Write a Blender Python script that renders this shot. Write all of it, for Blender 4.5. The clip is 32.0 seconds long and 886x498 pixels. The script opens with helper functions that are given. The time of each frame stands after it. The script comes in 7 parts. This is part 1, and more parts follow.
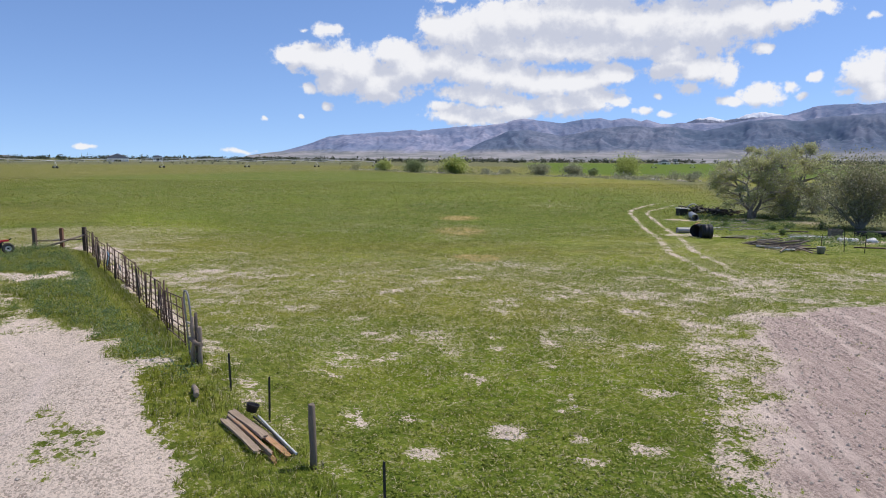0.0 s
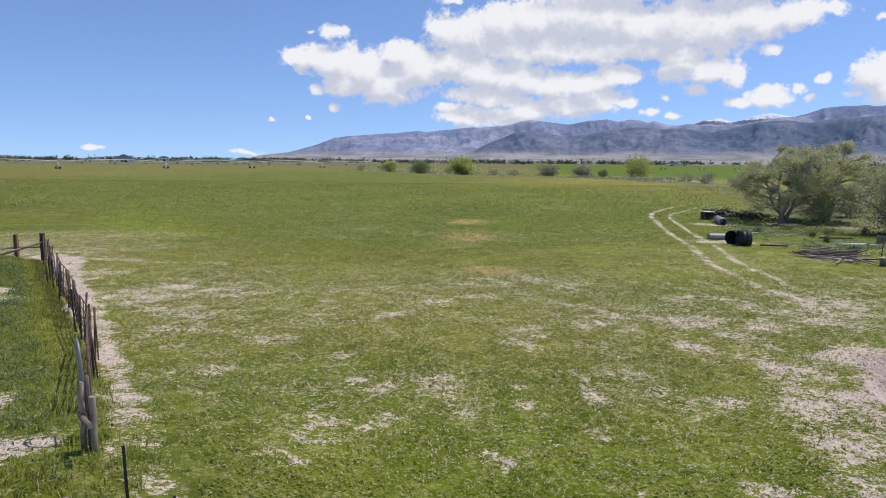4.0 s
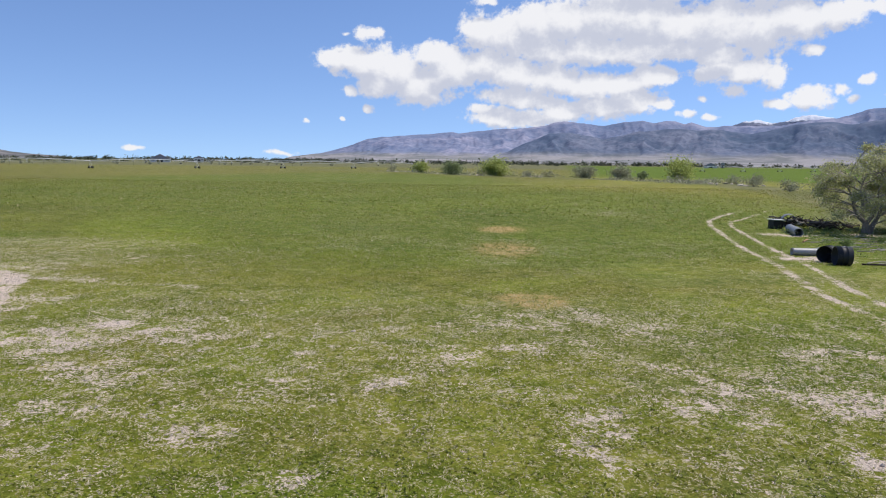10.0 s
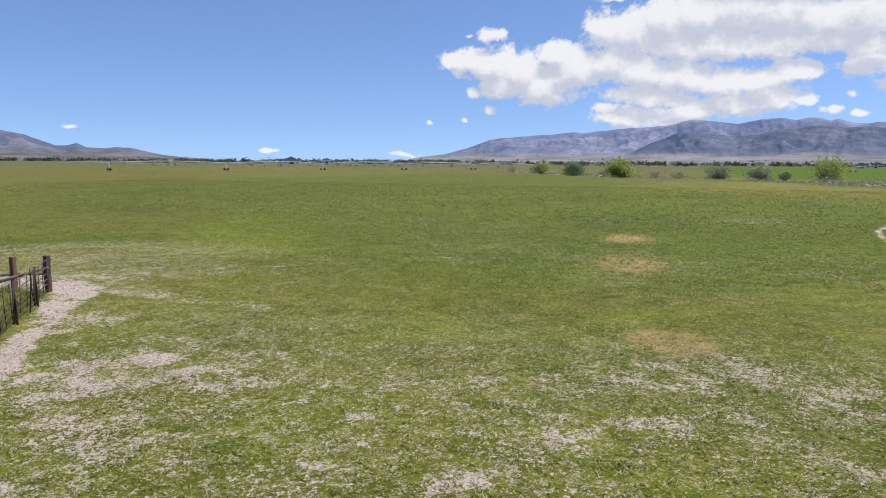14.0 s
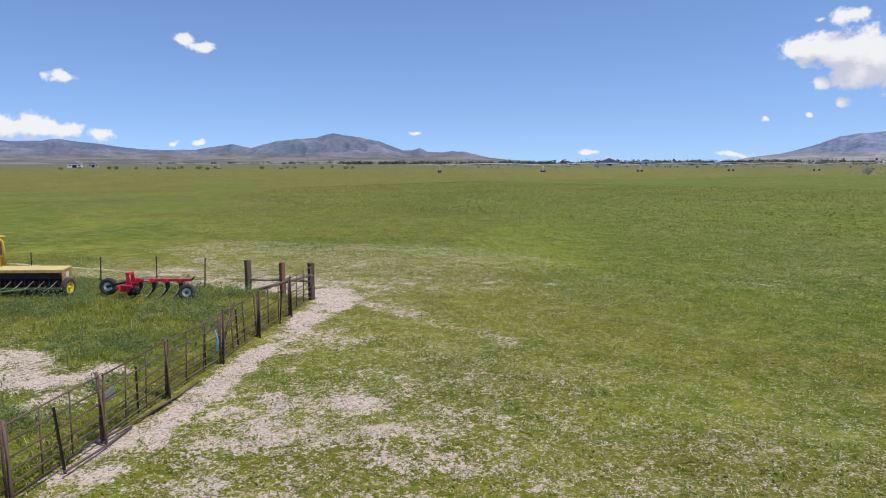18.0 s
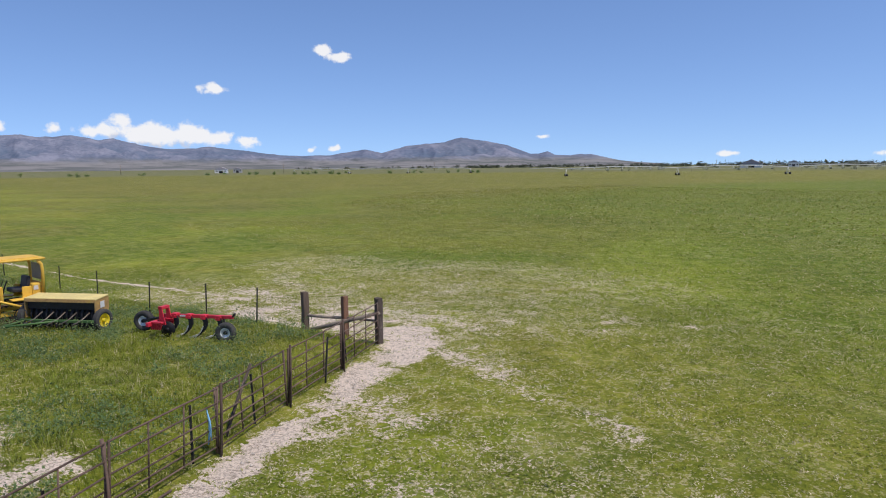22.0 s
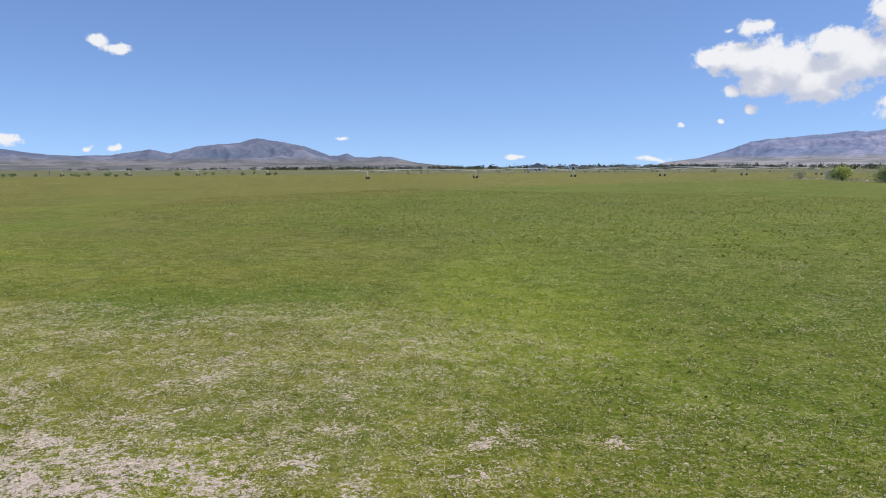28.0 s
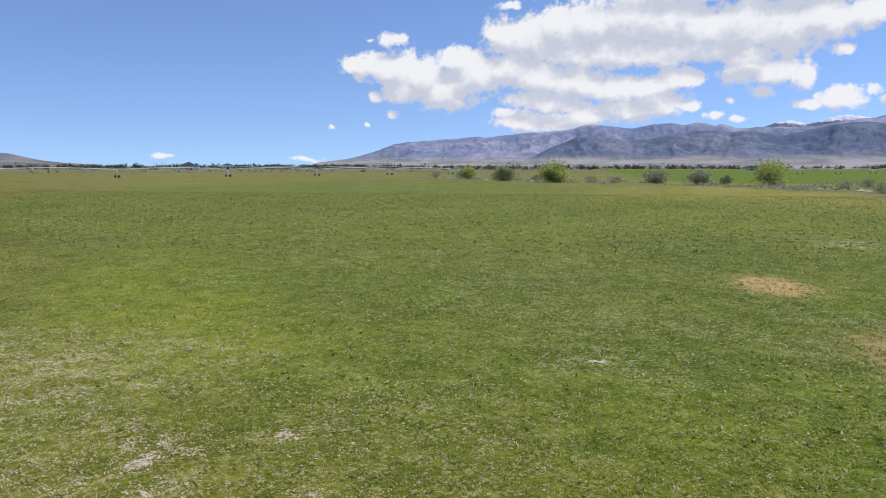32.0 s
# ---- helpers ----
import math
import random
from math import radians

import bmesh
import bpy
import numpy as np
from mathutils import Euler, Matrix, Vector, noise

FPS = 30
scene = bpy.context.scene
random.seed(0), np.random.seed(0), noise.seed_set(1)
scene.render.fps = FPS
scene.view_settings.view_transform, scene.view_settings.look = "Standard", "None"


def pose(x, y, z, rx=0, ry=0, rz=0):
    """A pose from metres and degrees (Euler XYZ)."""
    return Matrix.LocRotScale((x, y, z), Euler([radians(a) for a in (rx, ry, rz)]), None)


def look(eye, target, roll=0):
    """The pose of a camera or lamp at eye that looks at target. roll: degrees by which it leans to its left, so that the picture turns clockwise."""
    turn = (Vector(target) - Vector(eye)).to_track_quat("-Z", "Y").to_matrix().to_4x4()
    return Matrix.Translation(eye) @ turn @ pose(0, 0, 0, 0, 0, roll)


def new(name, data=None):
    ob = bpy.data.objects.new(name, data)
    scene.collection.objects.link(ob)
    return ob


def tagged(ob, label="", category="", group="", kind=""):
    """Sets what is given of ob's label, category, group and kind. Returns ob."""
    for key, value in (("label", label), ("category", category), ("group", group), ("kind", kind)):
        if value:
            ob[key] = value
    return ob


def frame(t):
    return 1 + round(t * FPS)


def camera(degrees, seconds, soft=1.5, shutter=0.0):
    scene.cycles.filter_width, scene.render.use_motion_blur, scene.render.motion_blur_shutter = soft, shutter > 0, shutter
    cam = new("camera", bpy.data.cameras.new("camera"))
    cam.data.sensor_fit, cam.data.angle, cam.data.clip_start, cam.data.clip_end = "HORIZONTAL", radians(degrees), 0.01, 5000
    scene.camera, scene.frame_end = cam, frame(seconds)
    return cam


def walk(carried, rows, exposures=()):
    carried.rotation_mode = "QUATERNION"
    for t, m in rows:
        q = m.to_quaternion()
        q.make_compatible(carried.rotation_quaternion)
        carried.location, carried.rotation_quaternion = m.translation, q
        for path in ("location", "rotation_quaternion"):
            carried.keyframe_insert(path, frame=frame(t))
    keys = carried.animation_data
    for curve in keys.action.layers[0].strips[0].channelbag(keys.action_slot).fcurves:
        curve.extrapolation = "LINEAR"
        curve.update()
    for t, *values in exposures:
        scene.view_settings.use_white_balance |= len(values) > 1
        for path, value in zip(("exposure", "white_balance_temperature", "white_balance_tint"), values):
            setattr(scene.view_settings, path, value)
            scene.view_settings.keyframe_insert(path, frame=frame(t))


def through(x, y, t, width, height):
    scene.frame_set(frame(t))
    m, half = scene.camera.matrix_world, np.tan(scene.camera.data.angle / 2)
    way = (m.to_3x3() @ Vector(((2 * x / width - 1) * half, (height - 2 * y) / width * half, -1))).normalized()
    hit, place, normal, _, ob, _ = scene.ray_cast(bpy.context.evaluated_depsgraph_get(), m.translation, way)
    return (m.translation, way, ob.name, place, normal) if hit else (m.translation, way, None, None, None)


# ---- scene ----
cam = camera(65.1, 32.0, soft=1.05)
PATH = [
    (0, (0.938, -5.965, 5.768), (0.869, -3.983, 5.512), 0.40),
    (1, (0.899, -4.732, 5.728), (0.824, -2.749, 5.474), 0.41),
    (2, (0.844, -3.415, 5.711), (0.763, -1.433, 5.455), 0.49),
    (3, (0.702, -2.112, 5.575), (0.620, -0.130, 5.325), 0.50),
    (3.5, (0.688, -1.496, 5.586), (0.603, 0.486, 5.333), 0.50),
    (5.5, (0.595, 1.198, 5.498), (0.503, 3.180, 5.248), 0.48),
    (6, (0.643, 1.841, 5.502), (0.547, 3.823, 5.250), 0.53),
    (7, (0.645, 3.134, 5.475), (0.545, 5.116, 5.223), 0.60),
    (8, (0.677, 4.352, 5.463), (0.569, 6.333, 5.212), 0.61),
    (9, (0.603, 5.688, 5.451), (0.470, 7.667, 5.201), 0.69),
    (10, (0.469, 6.915, 5.414), (0.290, 8.891, 5.164), 0.70),
    (10.5, (0.450, 7.525, 5.422), (0.239, 9.499, 5.173), 0.69),
    (11, (0.421, 8.160, 5.436), (0.174, 10.128, 5.186), 0.66),
    (11.5, (0.374, 8.839, 5.447), (0.081, 10.802, 5.197), 0.60),
    (12, (0.365, 9.360, 5.462), (0.002, 11.311, 5.212), 0.54),
    (12.5, (0.340, 10.019, 5.454), (-0.088, 11.956, 5.204), 0.50),
    (13, (0.287, 10.654, 5.450), (-0.175, 12.584, 5.199), 0.47),
    (13.5, (0.299, 11.256, 5.453), (-0.189, 13.180, 5.202), 0.44),
    (15.5, (0.115, 13.853, 5.368), (-0.561, 15.719, 5.118), 0.35),
    (16, (-0.063, 14.541, 5.365), (-0.837, 16.368, 5.115), 0.29),
    (16.5, (0.012, 15.084, 5.402), (-0.899, 16.847, 5.153), 0.23),
    (17, (-0.127, 15.684, 5.441), (-1.170, 17.372, 5.192), 0.16),
    (17.5, (-0.314, 16.356, 5.481), (-1.485, 17.958, 5.232), 0.06),
    (18, (-0.532, 17.034, 5.515), (-1.831, 18.535, 5.266), -0.09),
    (18.5, (-0.806, 17.722, 5.528), (-2.195, 19.141, 5.283), -0.22),
    (19, (-1.176, 18.357, 5.571), (-2.594, 19.746, 5.326), -0.27),
    (19.5, (-1.547, 18.918, 5.607), (-3.021, 20.248, 5.364), -0.28),
    (20, (-1.884, 19.531, 5.637), (-3.432, 20.775, 5.397), -0.30),
    (20.5, (-2.255, 20.046, 5.664), (-3.825, 21.261, 5.424), -0.34),
    (21, (-2.650, 20.614, 5.666), (-4.219, 21.831, 5.429), -0.43),
    (21.5, (-3.222, 21.253, 5.667), (-4.786, 22.476, 5.428), -0.51),
    (22, (-3.959, 22.029, 5.667), (-5.509, 23.270, 5.430), -0.55),
    (22.5, (-4.871, 22.935, 5.677), (-6.416, 24.182, 5.441), -0.58),
    (23, (-5.903, 23.995, 5.697), (-7.446, 25.245, 5.462), -0.64),
    (23.5, (-7.040, 25.128, 5.716), (-8.582, 26.380, 5.480), -0.65),
    (24, (-8.318, 26.336, 5.709), (-9.854, 27.594, 5.470), -0.61),
    (24.5, (-9.610, 27.501, 5.720), (-11.116, 28.794, 5.479), -0.59),
    (25, (-10.858, 28.714, 5.745), (-12.295, 30.085, 5.513), -0.62),
    (25.5, (-11.640, 29.492, 5.745), (-13.035, 30.907, 5.514), -0.63),
    (27.5, (-11.931, 30.108, 5.720), (-13.125, 31.695, 5.485), -0.29),
    (28, (-11.884, 29.994, 5.744), (-13.023, 31.621, 5.509), -0.27),
    (28.5, (-11.827, 29.871, 5.759), (-12.910, 31.535, 5.523), -0.23),
    (29, (-11.827, 29.848, 5.748), (-12.871, 31.537, 5.511), -0.22),
    (29.5, (-11.829, 29.873, 5.716), (-12.794, 31.609, 5.480), -0.21),
    (30, (-11.848, 29.909, 5.710), (-12.711, 31.698, 5.473), -0.15),
    (30.5, (-11.852, 29.898, 5.701), (-12.592, 31.741, 5.463), -0.10),
    (31, (-11.844, 29.957, 5.673), (-12.457, 31.845, 5.434), -0.06),
    (31.5, (-11.866, 29.979, 5.646), (-12.308, 31.914, 5.407), 0.02),
    (32, (-11.881, 29.982, 5.620), (-12.132, 31.952, 5.383), 0.11),
]
walk(cam, [(t, look(e, g, r)) for t, e, g, r in PATH])

# ---------------------------------------------------------------- world, sun
SUN_AZ, SUN_EL = 68.0, 63.0          # degrees from +y towards +x, and above the horizon
CLOUD_SHIFT = (0.5, 1.35)            # towards the light, in degrees of sky


def node(tree, kind, inputs=None, operation="", interpolation="", data_type="", blend_type="", feature="", attribute="", group=None):
    n = tree.nodes.new(kind)
    if operation:
        n.operation = operation
    if interpolation:
        n.interpolation_type = interpolation
    if data_type:
        n.data_type, n.blend_type = data_type, blend_type
    if feature:
        n.feature = feature
    if attribute:
        n.attribute_name = attribute
    if group:
        n.node_tree = group
    for key, value in (inputs or {}).items():
        if isinstance(value, bpy.types.NodeSocket):
            tree.links.new(value, n.inputs[key])
        else:
            n.inputs[key].default_value = value
    return n


def op(tree, kind, a, b=0.0, c=0.0, clamp=False):
    n = node(tree, "ShaderNodeMath", {0: a, 1: b, 2: c}, operation=kind)
    n.use_clamp = clamp
    return n.outputs[0]


def vop(tree, kind, a, b=(0, 0, 0)):
    n = node(tree, "ShaderNodeVectorMath", {0: a, 1: b}, operation=kind)
    return n.outputs["Value"] if kind == "LENGTH" else n.outputs["Vector"]


def smooth(tree, value, low, high, out_low=0.0, out_high=1.0):
    return node(tree, "ShaderNodeMapRange", {"Value": value, "From Min": low, "From Max": high, "To Min": out_low, "To Max": out_high},
                interpolation="SMOOTHSTEP").outputs[0]


def blend(tree, factor, a, b, kind="MIX"):
    n = node(tree, "ShaderNodeMix", data_type="RGBA", blend_type=kind)
    for key, value in ((0, factor), (6, a), (7, b)):
        if isinstance(value, bpy.types.NodeSocket):
            tree.links.new(value, n.inputs[key])
        else:
            n.inputs[key].default_value = value if key == 0 else (*value, 1)
    return n.outputs[2]


# clouds: azimuth, elevation, half width, half height, all in degrees of sky
MAIN_CLOUD = [(-13.2, 8.0, 2.0, 1.06), (-11.0, 7.6, 2.2, 1.5), (-8.8, 7.0, 2.5, 1.73), (-10.6, 6.1, 1.8, 1.09), (-12.8, 5.5, 1.0, 0.61), (-7.0, 6.0, 2.7, 1.53), (-6.1, 5.1, 1.4, 0.71),
              (-6.1, 8.4, 2.0, 0.94), (-4.7, 7.3, 2.7, 1.73), (-2.0, 7.8, 2.5, 1.51), (0.7, 6.9, 2.7, 1.52), (3.5, 6.5, 2.9, 1.52), (6.2, 6.0, 2.7, 1.3), (8.8, 6.0, 2.4, 1.08),
              (11.0, 6.6, 2.1, 0.94), (-0.2, 5.4, 2.3, 0.88)]
UPPER_CLOUD = [(-2.5, 10.2, 1.8, 1.47), (-0.2, 9.9, 2.5, 1.89), (2.0, 10.6, 2.7, 1.88), (4.3, 11.0, 3.1, 1.86), (7.4, 11.1, 3.5, 2.05), (10.4, 10.8, 3.4, 2.23), (13.0, 10.1, 2.5, 1.63),
               (15.5, 10.2, 2.8, 2.39), (18.3, 9.9, 2.7, 2.17), (20.6, 10.3, 2.6, 1.74), (23.2, 10.5, 2.5, 1.06), (25.7, 10.7, 2.1, 0.67), (3.0, 8.9, 2.7, 1.28), (6.1, 8.8, 3.1, 1.48),
               (9.6, 8.6, 3.0, 1.26), (12.6, 8.7, 2.5, 1.04), (16.0, 8.1, 2.4, 1.02), (12.0, 13.2, 9.0, 1.2), (19.0, 13.0, 5.0, 1.4)]
LOW_CLOUD = [(-2.0, 4.3, 2.1, 0.67), (-0.6, 3.6, 2.7, 0.9), (1.7, 3.6, 2.7, 0.89), (4.4, 4.1, 2.7, 0.98), (7.1, 4.5, 2.7, 0.97), (9.7, 4.9, 2.6, 0.87), (11.9, 4.7, 1.5, 0.6), (3.0, 4.7, 3.2, 0.8),
             (15.6, 6.9, 2.0, 0.91), (18.0, 7.0, 2.0, 1.02), (19.7, 6.6, 1.0, 1.02), (28.8, 6.1, 1.5, 1.51), (29.5, 5.0, 1.6, 0.94), (31.8, 6.4, 2.6, 1.7), (34.0, 7.0, 3.0, 2.6),
             (1.5, 5.0, 3.0, 0.85), (6.5, 5.3, 3.0, 0.8), (27.5, 4.9, 0.7, 0.46), (22.1, 4.9, 1.7, 0.81), (19.8, 4.5, 1.6, 0.6)]
SMALL_CLOUD = [(-11.4, 9.9, 1.9, 0.75), (-13.2, 9.8, 0.9, 0.35), (21.9, 8.2, 1.1, 0.6), (16.9, 5.6, 1.1, 0.7), (14.7, 5.0, 0.9, 0.45), (25.5, 6.0, 0.9, 0.55), (24.1, 5.2, 0.8, 0.6), (24.9, 4.6, 0.8, 0.45),
               (-11.5, 4.1, 0.75, 0.52), (-13.3, 3.3, 0.5, 0.32), (-16.5, 3.1, 0.6, 0.35), (13.7, 3.8, 1.4, 0.48), (15.4, 3.6, 1.1, 0.4), (-29.1, 0.8, 1.3, 0.36), (-18.6, 0.5, 2.0, 0.36),
               (28.6, 9.9, 0.6, 0.4), (-2.0, 12.4, 2.2, 0.5), (-43.2, 2.3, 0.8, 0.25), (-60.6, 9.15, 1.0, 0.62), (-59.4, 8.6, 1.3, 0.62), (-69.3, 6.15, 1.2, 0.55)]
WEST_CLOUD = [(-80.0, 2.9, 0.9, 0.6), (-77.0, 2.9, 2.0, 0.8), (-75.8, 3.6, 1.1, 0.6), (-73.6, 2.6, 2.2, 0.82), (-71.2, 2.6, 1.6, 0.82), (-69.0, 2.2, 1.8, 0.75),
              (-66.9, 2.0, 1.3, 0.6), (-61.8, 1.4, 0.7, 0.4), (-60.0, 1.4, 0.5, 0.35), (-84.0, 3.0, 1.3, 0.6)]


def cloud_density():
    """A node group: how dense the clouds stand at a place of the sky, given as (azimuth, elevation, 0) in degrees."""
    g = bpy.data.node_groups.new("cloud_density", "ShaderNodeTree")
    g.interface.new_socket("Place", in_out="INPUT", socket_type="NodeSocketVector")
    g.interface.new_socket("Density", in_out="OUTPUT", socket_type="NodeSocketFloat")
    g.interface.new_socket("Body", in_out="OUTPUT", socket_type="NodeSocketFloat")
    start, end = g.nodes.new("NodeGroupInput"), g.nodes.new("NodeGroupOutput")
    place = start.outputs[0]
    wide = node(g, "ShaderNodeTexNoise", {"Vector": place, "Scale": 0.55, "Detail": 2.0, "Roughness": 0.5})
    warp = vop(g, "MULTIPLY", vop(g, "SUBTRACT", wide.outputs["Color"], (0.5, 0.5, 0.5)), (1.5, 0.8, 0))
    bent = vop(g, "ADD", place, warp)
    total = None
    for group in (MAIN_CLOUD, UPPER_CLOUD, LOW_CLOUD, SMALL_CLOUD, WEST_CLOUD):
        for a, e, ra, re in group:
            away = vop(g, "LENGTH", vop(g, "MULTIPLY", vop(g, "SUBTRACT", bent, (a, e, 0)), (1 / ra, 1 / re, 0)))
            inside = op(g, "SUBTRACT", 1.12 if re > 0.8 else 0.80 if re > 0.5 else 0.66, away)
            total = inside if total is None else op(g, "SMOOTH_MAX", total, inside, 0.12)
    puffs = node(g, "ShaderNodeTexNoise", {"Vector": place, "Scale": 0.95, "Detail": 8.0, "Roughness": 0.54, "Distortion": 0.1})
    cells = node(g, "ShaderNodeTexVoronoi", {"Vector": vop(g, "ADD", place, vop(g, "MULTIPLY", puffs.outputs["Color"], (0.5, 0.4, 0))), "Scale": 1.15},
                 feature="SMOOTH_F1")
    fine = op(g, "ADD", op(g, "MULTIPLY", op(g, "SUBTRACT", puffs.outputs[0], 0.5), 0.95), op(g, "MULTIPLY", op(g, "SUBTRACT", 0.42, cells.outputs[0]), 0.55))
    wisps = node(g, "ShaderNodeTexNoise", {"Vector": place, "Scale": 2.8, "Detail": 6.0, "Roughness": 0.6}).outputs[0]
    fine = op(g, "ADD", fine, op(g, "MULTIPLY", op(g, "SUBTRACT", wisps, 0.5), 0.75))
    body = op(g, "MINIMUM", total, 0.75)
    g.links.new(op(g, "ADD", body, fine), end.inputs[0])
    g.links.new(total, end.inputs[1])
    return g


def sky():
    world = bpy.data.worlds.new("sky")
    scene.world = world
    world.use_nodes = True
    t = world.node_tree
    t.nodes.clear()
    haze = node(t, "ShaderNodeTexSky")
    haze.sky_type, haze.sun_disc, haze.sun_elevation, haze.sun_rotation = "NISHITA", False, radians(SUN_EL), radians(SUN_AZ)
    haze.altitude, haze.air_density, haze.dust_density, haze.ozone_density = 1500.0, 1.0, 0.75, 3.0
    way = node(t, "ShaderNodeTexCoord").outputs["Generated"]
    t.links.new(vop(t, "NORMALIZE", vop(t, "ADD", way, (0, 0, 0.09))), haze.inputs[0])
    air = blend(t, 1.0, haze.outputs[0], (0.91, 0.965, 1.12), "MULTIPLY")
    split = node(t, "ShaderNodeSeparateXYZ", {0: way})
    x, y, z = split.outputs
    azimuth = op(t, "MULTIPLY", op(t, "ARCTAN2", x, y), 57.2958)
    elevation = op(t, "MULTIPLY", op(t, "ARCSINE", z), 57.2958)
    place = node(t, "ShaderNodeCombineXYZ", {0: azimuth, 1: elevation}).outputs[0]
    group = cloud_density()
    here = node(t, "ShaderNodeGroup", group=group)
    t.links.new(place, here.inputs[0])
    lit = node(t, "ShaderNodeGroup", group=group)
    t.links.new(vop(t, "ADD", place, (*CLOUD_SHIFT, 0)), lit.inputs[0])
    cover = smooth(t, here.outputs[0], -0.08, 0.40)
    # more cloud towards the light means shade
    shade = op(t, "SUBTRACT", lit.outputs[0], here.outputs[0])
    base = op(t, "SUBTRACT", lit.outputs[1], here.outputs[1])
    bright = smooth(t, op(t, "ADD", op(t, "ADD", op(t, "MULTIPLY", shade, 0.6), op(t, "MULTIPLY", base, 0.35)), op(t, "MULTIPLY", lit.outputs[1], 0.36)), -0.42, 0.58, 1.0, 0.0)
    white = blend(t, bright, (4.2, 4.4, 5.15), (6.4, 6.4, 6.6))
    pale = node(t, "ShaderNodeBackground", {"Color": blend(t, op(t, "MULTIPLY", cover, 0.97), air, white), "Strength": 0.14})
    out = node(t, "ShaderNodeOutputWorld")
    t.links.new(pale.outputs[0], out.inputs[0])


sky()
sun = new("sun", bpy.data.lights.new("sun", "SUN"))
sun.data.energy, sun.data.angle, sun.data.color = 3.6, radians(0.55), (1.0, 0.92, 0.80)
a, e = radians(SUN_AZ), radians(SUN_EL)
sun.matrix_world = look((math.sin(a) * math.cos(e) * 50, math.cos(a) * math.cos(e) * 50, math.sin(e) * 50), (0, 0, 0))


# ---------------------------------------------------------------- materials
def material(name, base, rough=0.8, metal=0.0, vary=0.25, grain=30.0, coarse=2.0, bump=0.3, stain=None, stain_at=(0.55, 0.7), stretch=(1, 1, 1), spec=0.3):
    """A surface with grain at two scales, an optional stain (rust, dirt, bleaching) and fine relief, in metres of the object."""
    m = bpy.data.materials.new(name)
    m.use_nodes = True
    t = m.node_tree
    t.nodes.clear()
    at = vop(t, "MULTIPLY", node(t, "ShaderNodeTexCoord").outputs["Object"], stretch)
    pick = node(t, "ShaderNodeObjectInfo").outputs["Random"]
    at = vop(t, "ADD", at, node(t, "ShaderNodeCombineXYZ", {0: op(t, "MULTIPLY", pick, 7.0), 1: op(t, "MULTIPLY", pick, 3.0)}).outputs[0])
    small = node(t, "ShaderNodeTexNoise", {"Vector": at, "Scale": grain, "Detail": 5.0, "Roughness": 0.65}).outputs[0]
    large = node(t, "ShaderNodeTexNoise", {"Vector": at, "Scale": coarse, "Detail": 4.0, "Roughness": 0.6}).outputs[0]
    mixed = op(t, "ADD", op(t, "MULTIPLY", small, 0.5), op(t, "ADD", op(t, "MULTIPLY", large, 0.5), op(t, "MULTIPLY", op(t, "SUBTRACT", pick, 0.5), 0.25)))
    low, high = [c * (1 - vary) for c in base], [min(0.95, c * (1 + vary)) for c in base]
    colour = blend(t, smooth(t, mixed, 0.3, 0.7), low, high)
    roughness = op(t, "ADD", op(t, "MULTIPLY", large, 0.25), rough - 0.12, clamp=True)
    if stain:
        worn = smooth(t, op(t, "ADD", op(t, "MULTIPLY", large, 0.6), op(t, "MULTIPLY", small, 0.4)), *stain_at)
        colour = blend(t, worn, colour, stain)
        roughness = op(t, "ADD", roughness, op(t, "MULTIPLY", worn, 0.3), clamp=True)
    relief = node(t, "ShaderNodeBump", {"Height": mixed, "Strength": bump, "Distance": 0.02}).outputs[0]
    shader = node(t, "ShaderNodeBsdfPrincipled", {"Base Color": colour, "Roughness": roughness, "Metallic": metal, "Normal": relief, "Specular IOR Level": spec})
    t.links.new(shader.outputs[0], node(t, "ShaderNodeOutputMaterial").inputs[0])
    return m


def leaf_material(name, dark, light, odd, odd_share=0.12, through=0.3):
    m = bpy.data.materials.new(name)
    m.use_nodes = True
    t = m.node_tree
    t.nodes.clear()
    each = node(t, "ShaderNodeNewGeometry").outputs["Random Per Island"]
    place = node(t, "ShaderNodeTexCoord").outputs["Object"]
    patch = node(t, "ShaderNodeTexNoise", {"Vector": place, "Scale": 0.7, "Detail": 3.0}).outputs[0]
    colour = blend(t, op(t, "ADD", op(t, "MULTIPLY", each, 0.6), op(t, "MULTIPLY", smooth(t, patch, 0.35, 0.65), 0.4)), dark, light)
    colour = blend(t, op(t, "GREATER_THAN", each, 1 - odd_share), colour, odd)
    # a crown takes the light as a whole, more than leaf by leaf
    shape = node(t, "ShaderNodeNewGeometry").outputs["Normal"]
    whole = vop(t, "NORMALIZE", vop(t, "ADD", vop(t, "MULTIPLY", shape, (0.8, 0.8, 0.8)), (0, 0, 0.7)))
    face = node(t, "ShaderNodeBsdfPrincipled", {"Base Color": colour, "Roughness": 0.6, "Specular IOR Level": 0.25, "Normal": whole})
    back = node(t, "ShaderNodeBsdfTranslucent", {"Color": colour})
    both = node(t, "ShaderNodeMixShader", {0: through, 1: face.outputs[0], 2: back.outputs[0]})
    t.links.new(both.outputs[0], node(t, "ShaderNodeOutputMaterial").inputs[0])
    return m


GRASS_DARK, GRASS_MID, GRASS_DRY = (0.130, 0.160, 0.020), (0.310, 0.318, 0.046), (0.40, 0.315, 0.085)
SOIL_PALE, SOIL_DARK = (0.735, 0.61, 0.505), (0.31, 0.25, 0.195)


